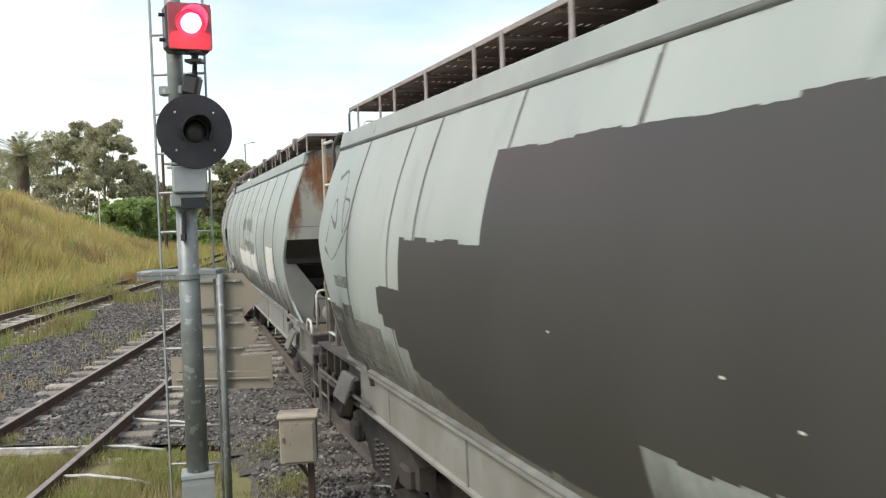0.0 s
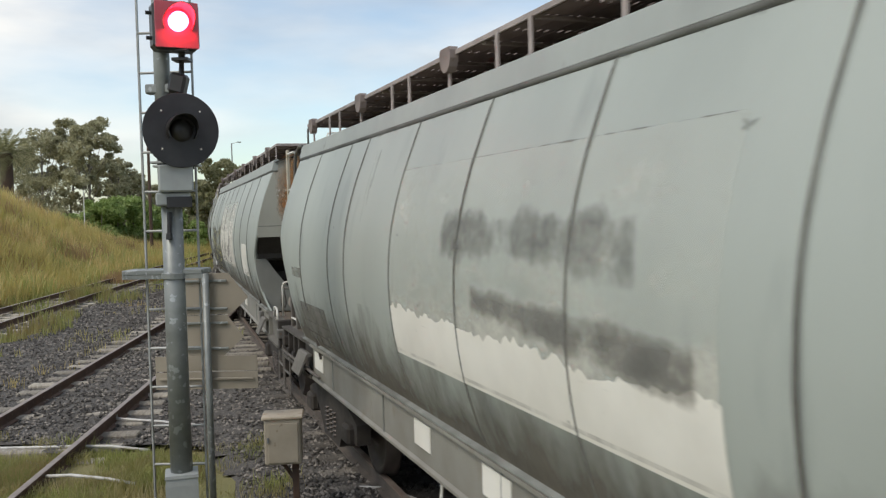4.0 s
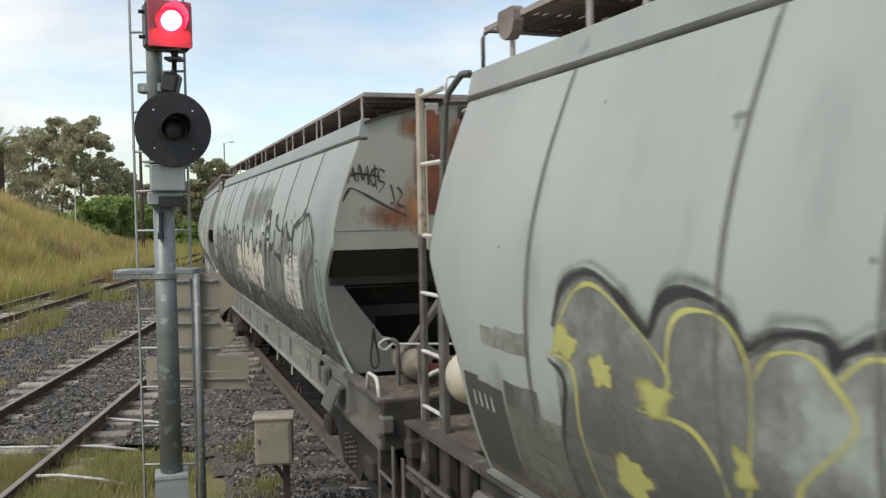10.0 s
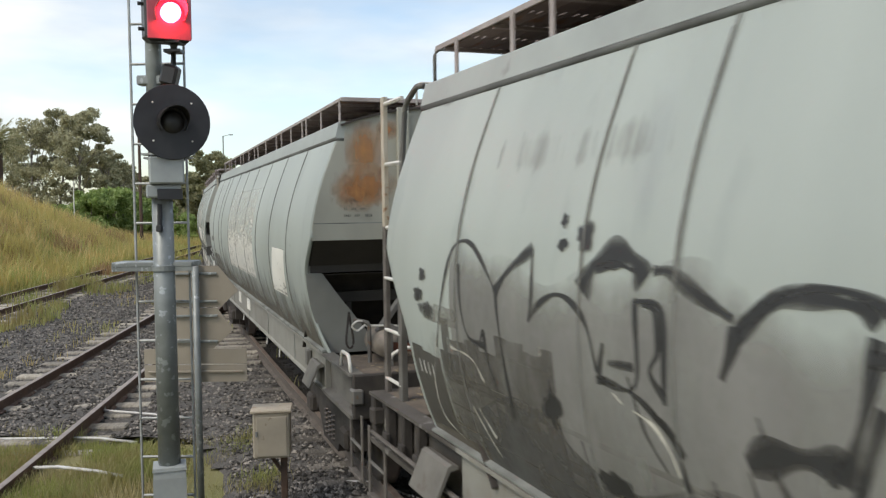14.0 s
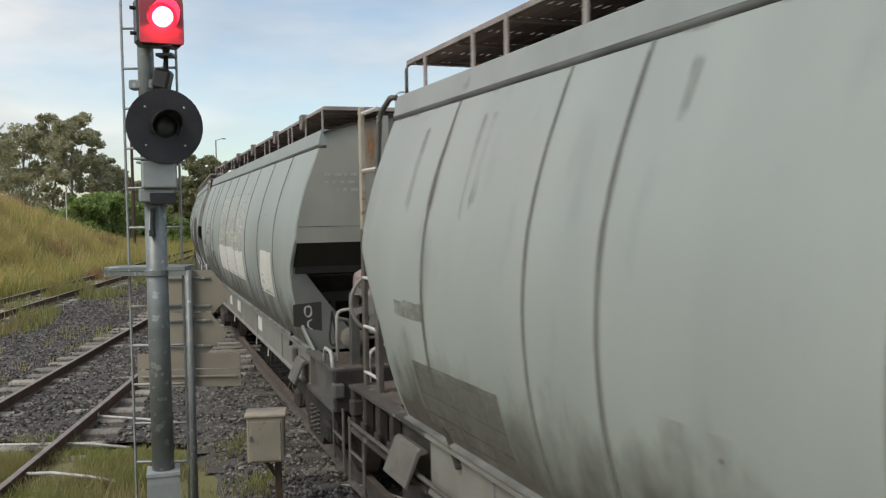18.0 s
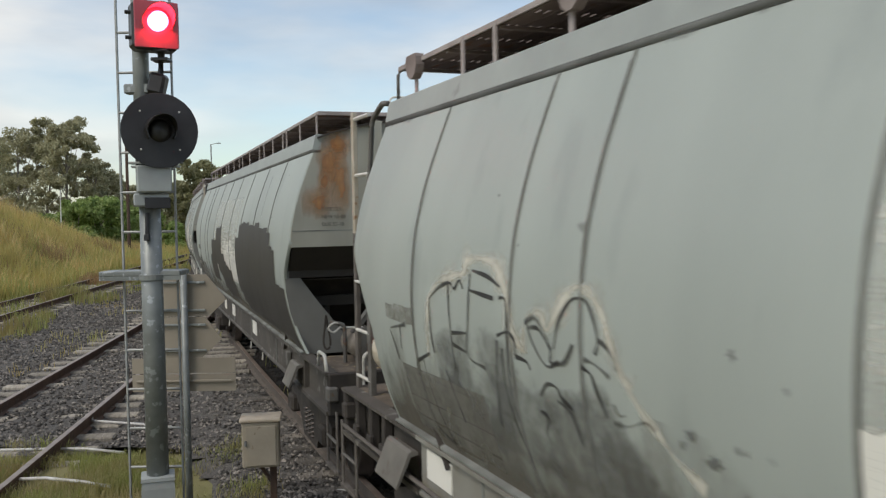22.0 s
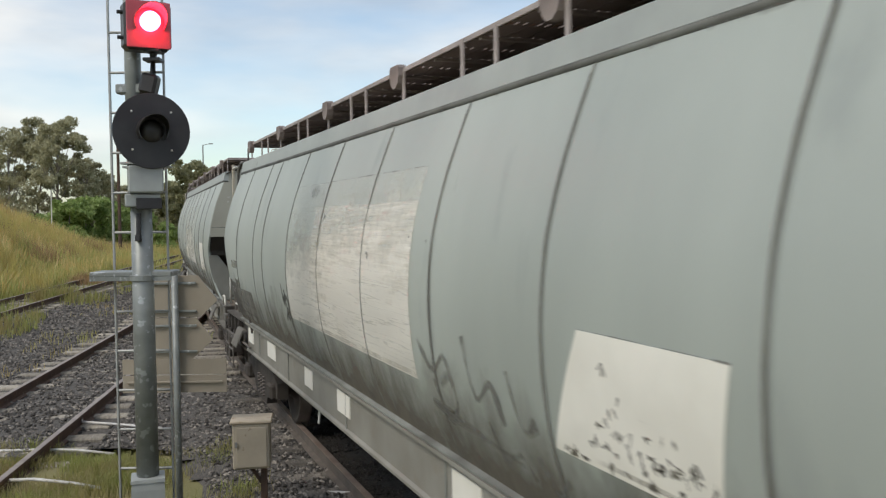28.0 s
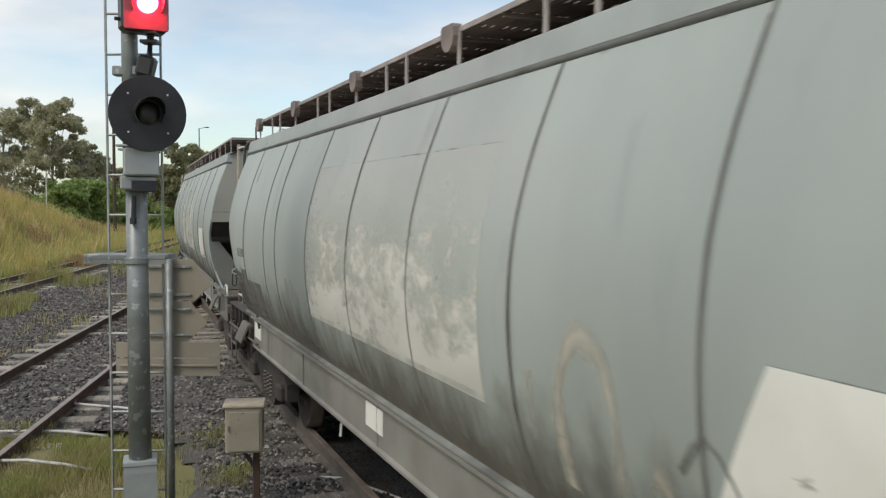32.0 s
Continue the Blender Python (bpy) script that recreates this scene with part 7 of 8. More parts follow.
R_LIGHT_C = [[(3.24, 1.81), (3.14, 1.91), (3.01, 1.97), (2.9, 1.96), (2.81, 1.85), (2.74, 1.73), (2.81, 1.57)], [(3.19, 1.64), (3.07, 1.61), (2.99, 1.5)], [(3.67, 1.6), (3.57, 1.55), (3.59, 1.39), (3.49, 1.34)], [(2.54, 1.78), (2.46, 1.77), (2.39, 1.72)]]
R_SPOTS = [(5.33, 2.08, 0.13, 0.07), (5.03, 2.0, 0.1, 0.07), (4.71, 1.97, 0.13, 0.08), (4.91, 1.62, 0.15, 0.1), (4.26, 1.83, 0.06, 0.07), (3.62, 1.78, 0.05, 0.05), (3.6, 1.58, 0.09, 0.05), (3.0, 1.76, 0.08, 0.06), (2.75, 1.76, 0.05, 0.05), (2.85, 2.09, 0.03, 0.06), (3.23, 1.63, 0.06, 0.03), (2.53, 1.8, 0.03, 0.03)]
TOP_LINE = sorted(q for line in R_TOPS for q in line)
patch(W[2], "letter_fill", "spray_dark", 2.42, 5.4, 1.24, ramp(*TOP_LINE), 0.0118, label="dark grey fill of bubble letters", dz=0.08, cover=lambda a, z: 0.62 + 0.5 * smooth01((2.0 - z) / 0.5))
patch(W[2], "letter_fill", "spray_grey", 2.42, 5.4, 1.24, ramp(*TOP_LINE), 0.0124, label="grey fill of bubble letters", dz=0.08, cover=lambda a, z: 0.75)
strokes(W[2], "letter_glow", "spray_faint", [[(a, z + 0.04) for a, z in line] for line in R_TOPS], 0.11, 0.0126, label="smoky edge of the letters")
strokes(W[2], "letter_outline", "spray_solid", R_TOPS, 0.055, 0.016, label="black letter outline")
strokes(W[2], "letter_outline", "spray_solid", R_SIDES, 0.035, 0.016, label="black letter outline")
strokes(W[2], "letter_light", "spray_yellow", R_LIGHT_A + R_LIGHT_B + R_LIGHT_C, 0.024, 0.019, label="pale yellow letter highlights")
for k, (a, z, ra, rz) in enumerate(R_SPOTS):
    blot(W[2], "letter_light", "spray_yellow", a, z, ra, rz, k, 0.0195, rough=0.5, label="pale yellow letter highlight")
foot_patch(W[2])

# wagon 3: graffiti from end to end
patch(W[3], "letter_fill", "spray_ground", -4.85, 5.75, 1.25, lambda a: 2.36 + 0.06 * math.sin(a * 3.7) + 0.03 * math.sin(a * 9.1), 0.010, label="grey sprayed ground of the graffiti", fade=0.22)
patch(W[3], "soot", "soot_cloud", -1.9, 1.6, 2.3, 3.22, 0.0115, 0.0, 0.2, 9, "broad soot below the roof", soft=0.3)
patch(W[3], "soot", "soot_shade_faint", -1.6, 0.5, 2.3, 3.15, 0.0121, 0.0, 0.2, 9, "broad soot below the roof", soft=0.4)
patch(W[3], "soot", "soot_shade_faint", 3.6, 5.4, 2.5, 3.22, 0.0115, 0.0, 0.2, 10, "dark streaks running from the roof", soft=0.3)
E_LINES_A = [[(5.99, 1.82), (5.84, 2.16), (5.74, 2.36), (5.6, 2.43), (5.43, 2.4), (5.22, 2.26), (5.16, 2.2)], [(4.79, 2.42), (4.78, 2.2), (4.81, 2.1)], [(4.81, 2.1), (4.7, 2.19), (4.56, 2.24), (4.43, 2.22), (4.31, 2.14), (4.24, 1.97)], [(5.15, 2.19), (5.11, 1.97), (5.08, 1.75), (5.08, 1.6)], [(5.62, 2.31), (5.58, 2.07), (5.5, 1.94), (5.31, 1.92)], [(5.37, 1.91), (5.31, 1.99), (5.29, 1.87), (5.22, 1.72)]]
E_LINES_B = [[(4.25, 1.94), (4.14, 1.95), (4.0, 1.93), (3.88, 1.88), (3.78, 1.8), (3.73, 1.65)], [(3.88, 1.88), (3.82, 1.86), (3.73, 1.77)], [(4.19, 2.09), (4.21, 1.95), (3.98, 1.97), (3.98, 2.27)], [(4.16, 2.02), (3.99, 2.03)], [(3.99, 2.27), (3.82, 2.24), (3.81, 1.93)], [(3.94, 2.26), (3.86, 2.24), (3.84, 2.11), (3.89, 2.03), (3.81, 1.95)], [(4.25, 2.36), (4.11, 2.39), (3.99, 2.37)]]
E_BOLD = [[(5.16, 2.2), (5.02, 2.31), (4.79, 2.42)], [(3.88, 2.38), (3.79, 2.38), (3.64, 2.32), (3.46, 2.26)], [(3.46, 2.19), (3.39, 2.26), (3.29, 2.32), (3.18, 2.35), (3.07, 2.35), (2.98, 2.34), (2.93, 2.31)], [(3.46, 2.24), (3.46, 2.18), (3.51, 2.07)], [(2.93, 2.27), (2.96, 2.11), (3.01, 1.96), (3.05, 1.88)]]
E_FAT = [[(4.35, 2.27), (4.29, 2.36), (4.18, 2.42), (4.08, 2.43), (3.99, 2.4), (3.93, 2.34)], [(3.41, 1.83), (3.32, 1.88), (3.19, 1.91), (3.08, 1.92), (3.04, 1.9)]]
E_WHITE = [[(5.97, 1.88), (6.15, 1.58), (6.16, 1.38), (5.93, 1.29)], [(5.78, 1.85), (5.5, 1.83), (5.37, 1.73)], [(5.61, 1.55), (5.5, 1.42), (5.42, 1.32)], [(5.53, 1.56), (5.4, 1.43)], [(4.01, 1.87), (3.89, 1.84), (3.81, 1.77), (3.77, 1.69)], [(4.14, 1.91), (4.08, 1.88)], [(4.71, 2.05), (4.71, 1.96)]]
E_DOTS = [(6.17, 2.22, 0.06, 0.05), (6.24, 2.1, 0.09, 0.05), (4.53, 2.45, 0.05, 0.03), (4.36, 2.48, 0.07, 0.07), (4.54, 2.54, 0.03, 0.03), (4.66, 1.74, 0.1, 0.09), (4.24, 1.53, 0.14, 0.06), (6.1, 2.02, 0.13, 0.06)]
D_LINES = [[(3.44, 2.24), (3.27, 2.35), (3.08, 2.38), (2.9, 2.34), (2.82, 2.23)], [(2.96, 2.22), (2.77, 2.22), (2.6, 2.24)], [(2.64, 2.23), (2.57, 2.36), (2.42, 2.4), (2.29, 2.31), (2.28, 2.07)], [(2.91, 2.1), (3.03, 1.78), (3.17, 1.54)], [(3.71, 1.55), (3.58, 1.36), (3.25, 1.22)], [(2.92, 1.42), (2.52, 1.32), (2.28, 1.2)], [(2.92, 1.8), (2.77, 1.9), (2.7, 1.83), (2.86, 1.71), (2.92, 1.8)]]
D_WHITE = [[(2.35, 2.42), (2.21, 2.29), (2.17, 2.16)], [(2.83, 1.47), (2.69, 1.31), (2.44, 1.22)], [(2.21, 2.08), (2.21, 1.89), (2.14, 1.79)], [(2.09, 2.58), (2.03, 2.48), (2.1, 2.3)], [(0.78, 2.39), (0.51, 2.47), (0.06, 2.57)]]
M_ARCH = [[(2.09, 2.11), (2.01, 2.33), (1.94, 2.43), (1.84, 2.46), (1.68, 2.39), (1.63, 2.26), (1.49, 2.2), (1.34, 2.19)], [(1.09, 2.06), (1.06, 2.33), (0.98, 2.44), (0.87, 2.45), (0.77, 2.38), (0.74, 2.04)], [(0.25, 2.04), (0.21, 2.22), (0.11, 2.38), (-0.03, 2.41), (-0.17, 2.39), (-0.27, 2.28), (-0.32, 2.15), (-0.47, 2.14), (-0.64, 2.15), (-0.7, 2.12)]]
M_LINES = [[(-1.22, 2.38), (-1.48, 2.4), (-1.47, 2.46)], [(-1.49, 2.45), (-1.49, 2.27), (-1.52, 2.1), (-1.58, 2.0)], [(-1.64, 2.33), (-1.71, 2.32), (-1.94, 2.33)], [(-0.34, 1.88), (-0.3, 1.68), (-0.33, 1.5)], [(-0.65, 1.72), (-0.77, 1.62), (-0.88, 1.52)], [(-1.22, 1.76), (-1.38, 1.71), (-1.71, 1.78)]]
M_FAT = [[(-1.46, 2.54), (-1.49, 2.62), (-1.6, 2.64), (-1.73, 2.63), (-1.82, 2.6), (-1.86, 2.52), (-1.83, 2.46), (-1.69, 2.46), (-1.6, 2.44), (-1.58, 2.34)], [(-1.62, 2.32), (-1.64, 2.21), (-1.63, 2.07), (-1.61, 1.97)]]
M_BOLD = [[(-1.95, 2.41), (-1.95, 2.33), (-1.95, 2.21), (-1.94, 2.07), (-1.95, 1.93)], [(-1.95, 2.24), (-2.04, 2.25), (-2.11, 2.29)]]
M_DOTS = [(-0.69, 2.26, 0.04, 0.07), (-0.8, 2.25, 0.02, 0.03), (0.55, 1.93, 0.06, 0.06), (-0.97, 2.09, 0.03, 0.02), (-1.14, 2.24, 0.09, 0.07)]
M_CREAM = [(1.5, 2.05, 0.28, 0.18), (0.89, 2.17, 0.13, 0.18), (0.52, 2.03, 0.16, 0.21), (-0.09, 2.17, 0.16, 0.18), (-0.49, 1.93, 0.24, 0.12), (-0.08, 1.88, 0.15, 0.15), (-0.93, 2.38, 0.05, 0.06), (-1.18, 2.43, 0.06, 0.07), (-1.2, 2.58, 0.03, 0.05), (-0.8, 2.18, 0.13, 0.06), (-1.14, 1.98, 0.15, 0.18), (-0.93, 1.94, 0.15, 0.17), (-0.97, 1.77, 0.16, 0.13), (0.2, 1.97, 0.11, 0.13)]
F_LINES = [[(-2.34, 2.44), (-2.35, 2.52), (-2.65, 2.45), (-2.93, 2.44)], [(-2.33, 2.37), (-2.37, 2.12), (-2.36, 1.89)], [(-2.95, 2.31), (-3.05, 2.44), (-3.12, 2.54)], [(-3.53, 2.32), (-3.46, 2.19), (-3.4, 2.05), (-3.3, 1.92)], [(-3.3, 2.09), (-3.43, 2.15), (-3.61, 2.19)]]
F_BOLD = [[(-2.02, 2.19), (-2.26, 2.27), (-2.33, 2.37), (-2.34, 2.44)], [(-2.41, 2.17), (-2.65, 2.15), (-2.88, 2.12)], [(-2.91, 2.5), (-2.99, 2.36), (-2.92, 2.23), (-2.86, 1.84)], [(-3.12, 2.54), (-3.27, 2.43), (-3.41, 2.38), (-3.57, 2.36), (-3.69, 2.33)], [(-3.66, 2.5), (-3.82, 2.52), (-3.99, 2.57), (-4.09, 2.62), (-4.19, 2.65)], [(-3.69, 2.33), (-3.68, 2.23), (-3.65, 2.09), (-3.63, 1.99)]]
F_FAT = [[(-3.66, 2.52), (-3.65, 2.45), (-3.63, 2.36)]]
F_DOTS = [(-3.58, 2.61, 0.04, 0.03), (-3.47, 2.55, 0.03, 0.04), (-3.52, 2.66, 0.02, 0.01), (-2.38, 2.59, 0.11, 0.05)]
for k, (a, z, ra, rz) in enumerate(M_CREAM):
    blot(W[3], "cream_fill", "cream_flaked", a, z, ra * 1.25, rz * 1.15, 30 + k, 0.013 + 0.0002 * k, rough=0.35, label="worn cream letter fill", n=30)
patch(W[3], "cream_fill", "cream_flaked", -1.2, 2.4, 1.64, 2.15, 0.0124, label="flaking cream ground of the letters", cover=lambda a, z: 0.62 - 0.12 * abs(a - 0.3))
patch(W[3], "load_panel", "field_flaked", -4.06, -3.17, 1.64, 2.2, 0.0125, 0.02, label="torn white load panel", where=on_panel, cover=lambda a, z: 0.5)
strokes(W[3], "paint_edge", "field_line", [[(2.41, 2.905), (1.2, 2.905), (0.0, 2.906), (-1.25, 2.912)]], 0.014, 0.0128, label="thin edge along the top of the field")
for lines, wide in ((E_LINES_A, 0.034), (E_LINES_B, 0.034), (E_BOLD, 0.065), (E_FAT, 0.12), (D_LINES, 0.045), (M_ARCH, 0.08), (M_LINES, 0.045), (M_FAT, 0.15), (M_BOLD, 0.09), (F_LINES, 0.045), (F_BOLD, 0.085), (F_FAT, 0.18)):
    strokes(W[3], "letter_outline", "spray_solid", lines, wide, 0.0185, label="black letter outline")
strokes(W[3], "letter_edge", "spray_white", E_WHITE + D_WHITE, 0.03, 0.0172, label="white letter edging")
for k, (a, z, ra, rz) in enumerate(E_DOTS + M_DOTS + F_DOTS):
    blot(W[3], "spray_dot", "spray_solid", a, z, ra, rz, 40 + k, 0.0186, rough=0.4, label="black sprayed spot")
rr = random.Random(77)
for k in range(34):
    a, z = rr.uniform(-4.4, 5.6), rr.uniform(1.6, 2.0)
    strokes(W[3], "letter_shade", "spray", [[(a, z), (a - rr.uniform(0.02, 0.1), z - 0.18), (a - rr.uniform(0.05, 0.2), z - rr.uniform(0.25, 0.35))]], rr.uniform(0.02, 0.05), 0.0168, label="dark letter shading")
patch(W[3], "dark_fill", "spray_dark", 1.2, 5.6, 1.24, lambda a: 1.62 + 0.1 * math.sin(a * 4.1), 0.0119, label="dark sprayed foot of the letters", cover=lambda a, z: 0.95 - 0.9 * max(0.0, z - 1.35))
blot(W[3], "green_wash", "green_wash", 1.0, 1.5, 0.28, 0.12, 8, 0.0175, rough=0.6, label="pale green wash")
blot(W[3], "green_wash", "green_wash", -0.6, 1.5, 0.2, 0.1, 9, 0.0175, rough=0.6, label="pale green wash")
rr = random.Random(91)
for k in range(22):
    a = rr.uniform(-1.3, 2.0) if k < 15 else rr.uniform(3.2, 5.5)
    wd = rr.uniform(0.03, 0.1)
    lean = rr.uniform(0.0, 0.05)
    patch(W[3], "soot_run", "soot" if k % 3 == 0 else "soot_shade_faint", a - wd - lean, a + wd, rr.uniform(2.3, 2.75), 3.22, 0.0127 + 0.0001 * k, 0.0, 0.2, k + 60, "thin dark run from the roof", soft=0.1)
# looping letter and pale shape next to the leading edge
G_LOOP = [[(-3.8, 2.474), (-4.075, 2.55), (-4.37, 2.618), (-4.59, 2.52), (-4.743, 2.426), (-4.843, 2.335), (-4.78, 2.228), (-4.7, 2.164), (-4.48, 2.04), (-4.39, 1.89), (-4.41, 1.74), (-4.66, 1.624), (-4.82, 1.503), (-5.04, 1.407), (-5.3, 1.33)], [(-4.37, 2.618), (-4.37, 2.534), (-4.371, 2.398), (-4.345, 2.26), (-4.3, 2.05)]]
G_RIM = [[(-4.73, 1.93), (-4.775, 2.04), (-4.9, 2.17), (-5.02, 2.2), (-5.13, 2.16), (-5.18, 2.02), (-5.2, 1.86), (-5.22, 1.74), (-5.1, 1.54), (-4.87, 1.46), (-4.83, 1.625), (-4.76, 1.79), (-4.73, 1.93)]]
G_WHITE = [[(-5.06, 1.468), (-5.15, 1.43), (-5.28, 1.37)], [(-3.33, 2.187), (-3.57, 2.006), (-3.715, 1.88)], [(-3.56, 1.72), (-3.63, 1.584), (-3.54, 1.44)], [(-3.79, 1.784), (-4.04, 1.648), (-4.19, 1.523), (-4.55, 1.4)]]
patch(W[3], "letter_fill", "spray_grey", -4.75, -2.2, 1.3, ramp((-4.75, 2.3), (-4.37, 2.58), (-3.8, 2.46), (-2.2, 2.4)), 0.0122, label="grey shading of the letters", dz=0.08, cover=lambda a, z: 0.55)
strokes(W[3], "letter_shade", "spray_faint", [[(a - 0.08, z) for a, z in line] for line in G_LOOP], 0.12, 0.0166, label="smoky letter shading")
strokes(W[3], "letter_outline", "spray_solid", G_LOOP, 0.04, 0.0185, label="black letter outline")
for k in range(7):
    f = k / 6
    blot(W[3], "green_wash", "green_wash", -4.94 - 0.12 * f, 2.08 - 0.5 * f, 0.13, 0.1, 70 + k, 0.0171, rough=0.5, label="pale green letter fill")
strokes(W[3], "letter_edge", "spray", G_RIM, 0.03, 0.0178, label="dark rim of the pale letter")
strokes(W[3], "letter_edge", "spray_white", G_WHITE, 0.035, 0.019, label="white letter edging")
for k in range(26):
    a = rr.uniform(-4.7, 1.2)
    z = rr.uniform(1.5, 1.95)
    strokes(W[3], "letter_shade", "spray" if k % 2 else "spray_dark", [[(a, z), (a - 0.06, z - 0.14), (a - 0.2, z - rr.uniform(0.2, 0.3))]], rr.uniform(0.03, 0.07), 0.0167, label="dark letter shading")
patch(W[3], "dark_fill", "spray_dark", -4.6, 1.2, 1.24, lambda a: 1.66 + 0.1 * math.sin(a * 4.1), 0.0119, label="dark sprayed foot of the letters", cover=lambda a, z: 0.85 - 0.9 * max(0.0, z - 1.35))
for k in range(16):
    y0 = -4.9 + 0.66 * k + rr.uniform(-0.1, 0.1)
    patch(W[3], "sill_paint", ("white_thin", "spray_dark", "spray_grey")[k % 3], y0, y0 + rr.uniform(0.15, 0.4), 0.9, rr.uniform(1.08, 1.16), 0.0, 0.01, 0.1, k, "old paint on the sill", where=lambda a, z, o: (-1.2185 - 0.0002 * (k % 3), a, z), soft=0.05)
patch(W[3], "dark_fill", "cover_thin", 4.6, 5.9, 1.3, 1.95, 0.0115, 0.06, label="dark sprayed fill")
foot_patch(W[3])
END_TAG = [[(1.236, 2.87), (1.2, 3.01), (1.166, 2.89)], [(1.25, 2.93), (1.16, 2.945)], [(1.15, 2.88), (1.132, 3.03), (1.1, 2.9), (1.065, 3.02), (1.052, 2.86)], [(1.02, 2.98), (0.99, 2.9), (1.01, 2.85), (1.04, 2.92), (1.02, 2.98), (0.97, 3.0)], [(0.91, 2.97), (0.96, 2.99), (0.965, 2.9), (0.915, 2.87), (0.965, 2.79)], [(1.0, 3.03), (0.985, 2.82)], [(1.24, 2.96), (1.1, 2.95), (0.95, 2.93)], [(0.86, 2.86), (0.83, 2.72), (0.87, 2.7)], [(0.8, 2.84), (0.76, 2.78), (0.8, 2.7), (0.74, 2.66)]]
strokes(W[3], "end_tag", "spray_solid", END_TAG, 0.022, 0.006, on_end, "dense black scribble on the end sheet")
strokes(W[3], "end_tag", "spray_solid", [[(1.282, 2.72), (1.24, 2.8), (1.2, 2.83), (1.085, 2.777), (0.89, 2.669), (0.7, 2.58)]], 0.026, 0.0062, on_end, "black stroke under the scribble")

# wagon 4: crackled white field
common_paint(W[4], 14, "field_curled", ramp((1.64, 1.25), (1.85, 1.05), (2.05, 0.72), (2.25, 0.46), (2.6, 0.34), (2.9, 0.18)), cracks="crack_net")
foot_patch(W[4], False)
for a in (5.5, 4.9, 5.9):
    patch(W[4], "soot", "soot", a, a + 0.3, 2.5, 3.22, 0.0115, 0.1, 0.12, int(a * 10), "dark run from the roof", soft=0.12)

# wagon 5: white-edged letters at the trailing end
common_paint(W[5], 15, "field_flaked", ramp((1.64, 0.5), (2.05, 0.4), (2.15, 0.36), (2.3, 0.42), (2.55, 0.36), (2.9, 0.12)), 2.07, cracks="crack_fine")
G_GLOW = [[(5.45, 1.8), (5.42, 2.02), (5.38, 2.15), (5.24, 2.24), (5.04, 2.29), (4.91, 2.31), (4.87, 2.37), (4.67, 2.39), (4.53, 2.36), (4.43, 2.27), (4.4, 2.2), (4.33, 2.06), (4.24, 2.0)], [(4.24, 2.0), (4.23, 2.11), (4.17, 2.17), (4.08, 2.18), (4.02, 2.12), (3.92, 2.23), (3.83, 2.3), (3.73, 2.32), (3.65, 2.27), (3.59, 2.2), (3.54, 2.11), (3.49, 2.03), (3.42, 1.98)]]
G_LINES_A = [[(5.38, 2.14), (5.24, 2.21), (5.09, 2.25), (5.01, 2.22)], [(5.37, 2.15), (5.37, 1.96), (5.35, 1.84)], [(5.1, 2.25), (5.08, 2.0), (5.06, 1.78)], [(5.01, 2.22), (4.95, 2.27), (4.9, 2.23)], [(4.8, 2.33), (4.62, 2.31), (4.47, 2.27)], [(4.82, 2.31), (4.84, 2.09), (4.87, 1.9), (4.67, 1.86)], [(4.82, 2.23), (4.54, 2.21)], [(5.06, 1.99), (4.87, 2.01)], [(5.06, 1.93), (4.89, 1.91)], [(5.67, 1.75), (5.43, 1.83)], [(4.51, 2.04), (4.4, 2.07), (4.33, 2.04), (4.33, 1.97)], [(4.51, 2.02), (4.56, 1.78), (4.6, 1.59)]]
G_LINES_B = [[(4.48, 2.22), (4.41, 2.21), (4.4, 2.07), (4.41, 1.81), (4.38, 1.66)], [(4.33, 1.97), (4.22, 1.96), (4.19, 1.93)], [(4.2, 2.11), (4.1, 2.12), (4.03, 2.07), (3.99, 2.04)], [(4.2, 2.13), (4.15, 2.05), (4.04, 1.97), (3.93, 2.0)], [(3.97, 2.05), (3.92, 2.17), (3.83, 2.26), (3.73, 2.27), (3.67, 2.22), (3.63, 2.13), (3.65, 2.07)], [(3.62, 2.13), (3.54, 2.09), (3.51, 2.03)], [(4.12, 1.83), (4.05, 1.89), (3.97, 1.89), (3.93, 1.85), (3.85, 1.82)], [(4.14, 1.76), (4.08, 1.74), (4.12, 1.66)], [(3.76, 2.01), (3.69, 1.99), (3.66, 1.94), (3.59, 1.84)], [(5.21, 1.77), (5.13, 1.6), (5.1, 1.5)], [(5.68, 1.74), (5.64, 1.57), (5.61, 1.37), (5.4, 1.3)]]
patch(W[5], "letter_fill", "spray_faint", 3.1, 5.5, 1.3, ramp((3.1, 1.6), (3.6, 2.1), (4.2, 2.0), (4.7, 2.25), (5.5, 2.05)), 0.010, label="faint grey letter fill", soft=0.2)
strokes(W[5], "letter_glow", "spray_faint_white", G_GLOW, 0.17, 0.0118, label="soft white overspray")
strokes(W[5], "letter_glow", "spray_white", G_GLOW, 0.07, 0.0124, label="white sprayed edge")
strokes(W[5], "letter_outline", "spray_solid", G_LINES_A + G_LINES_B, 0.022, 0.0145, label="thin dark letter lines")
for a, z in ((2.95, 1.62), (2.85, 1.7), (2.6, 1.66), (2.55, 1.78), (3.35, 1.5)):
    blot(W[5], "smudge", "spray", a, z, 0.03, 0.05, int(a * 20), 0.0135, rough=0.8)
foot_patch(W[5], False)
cap = make_tank()
for v in cap.verts:
    v.co *= 1.012
bmesh.ops.delete(cap, geom=[f for f in cap.faces if f.calc_center_median().z < 0.05 + 0.09 * noise.noise(f.calc_center_median() * 9)], context="FACES")
red_cap = part("red_cap", cap, M["tank_red"], W[5], "red paint splashed over the air reservoir", True)
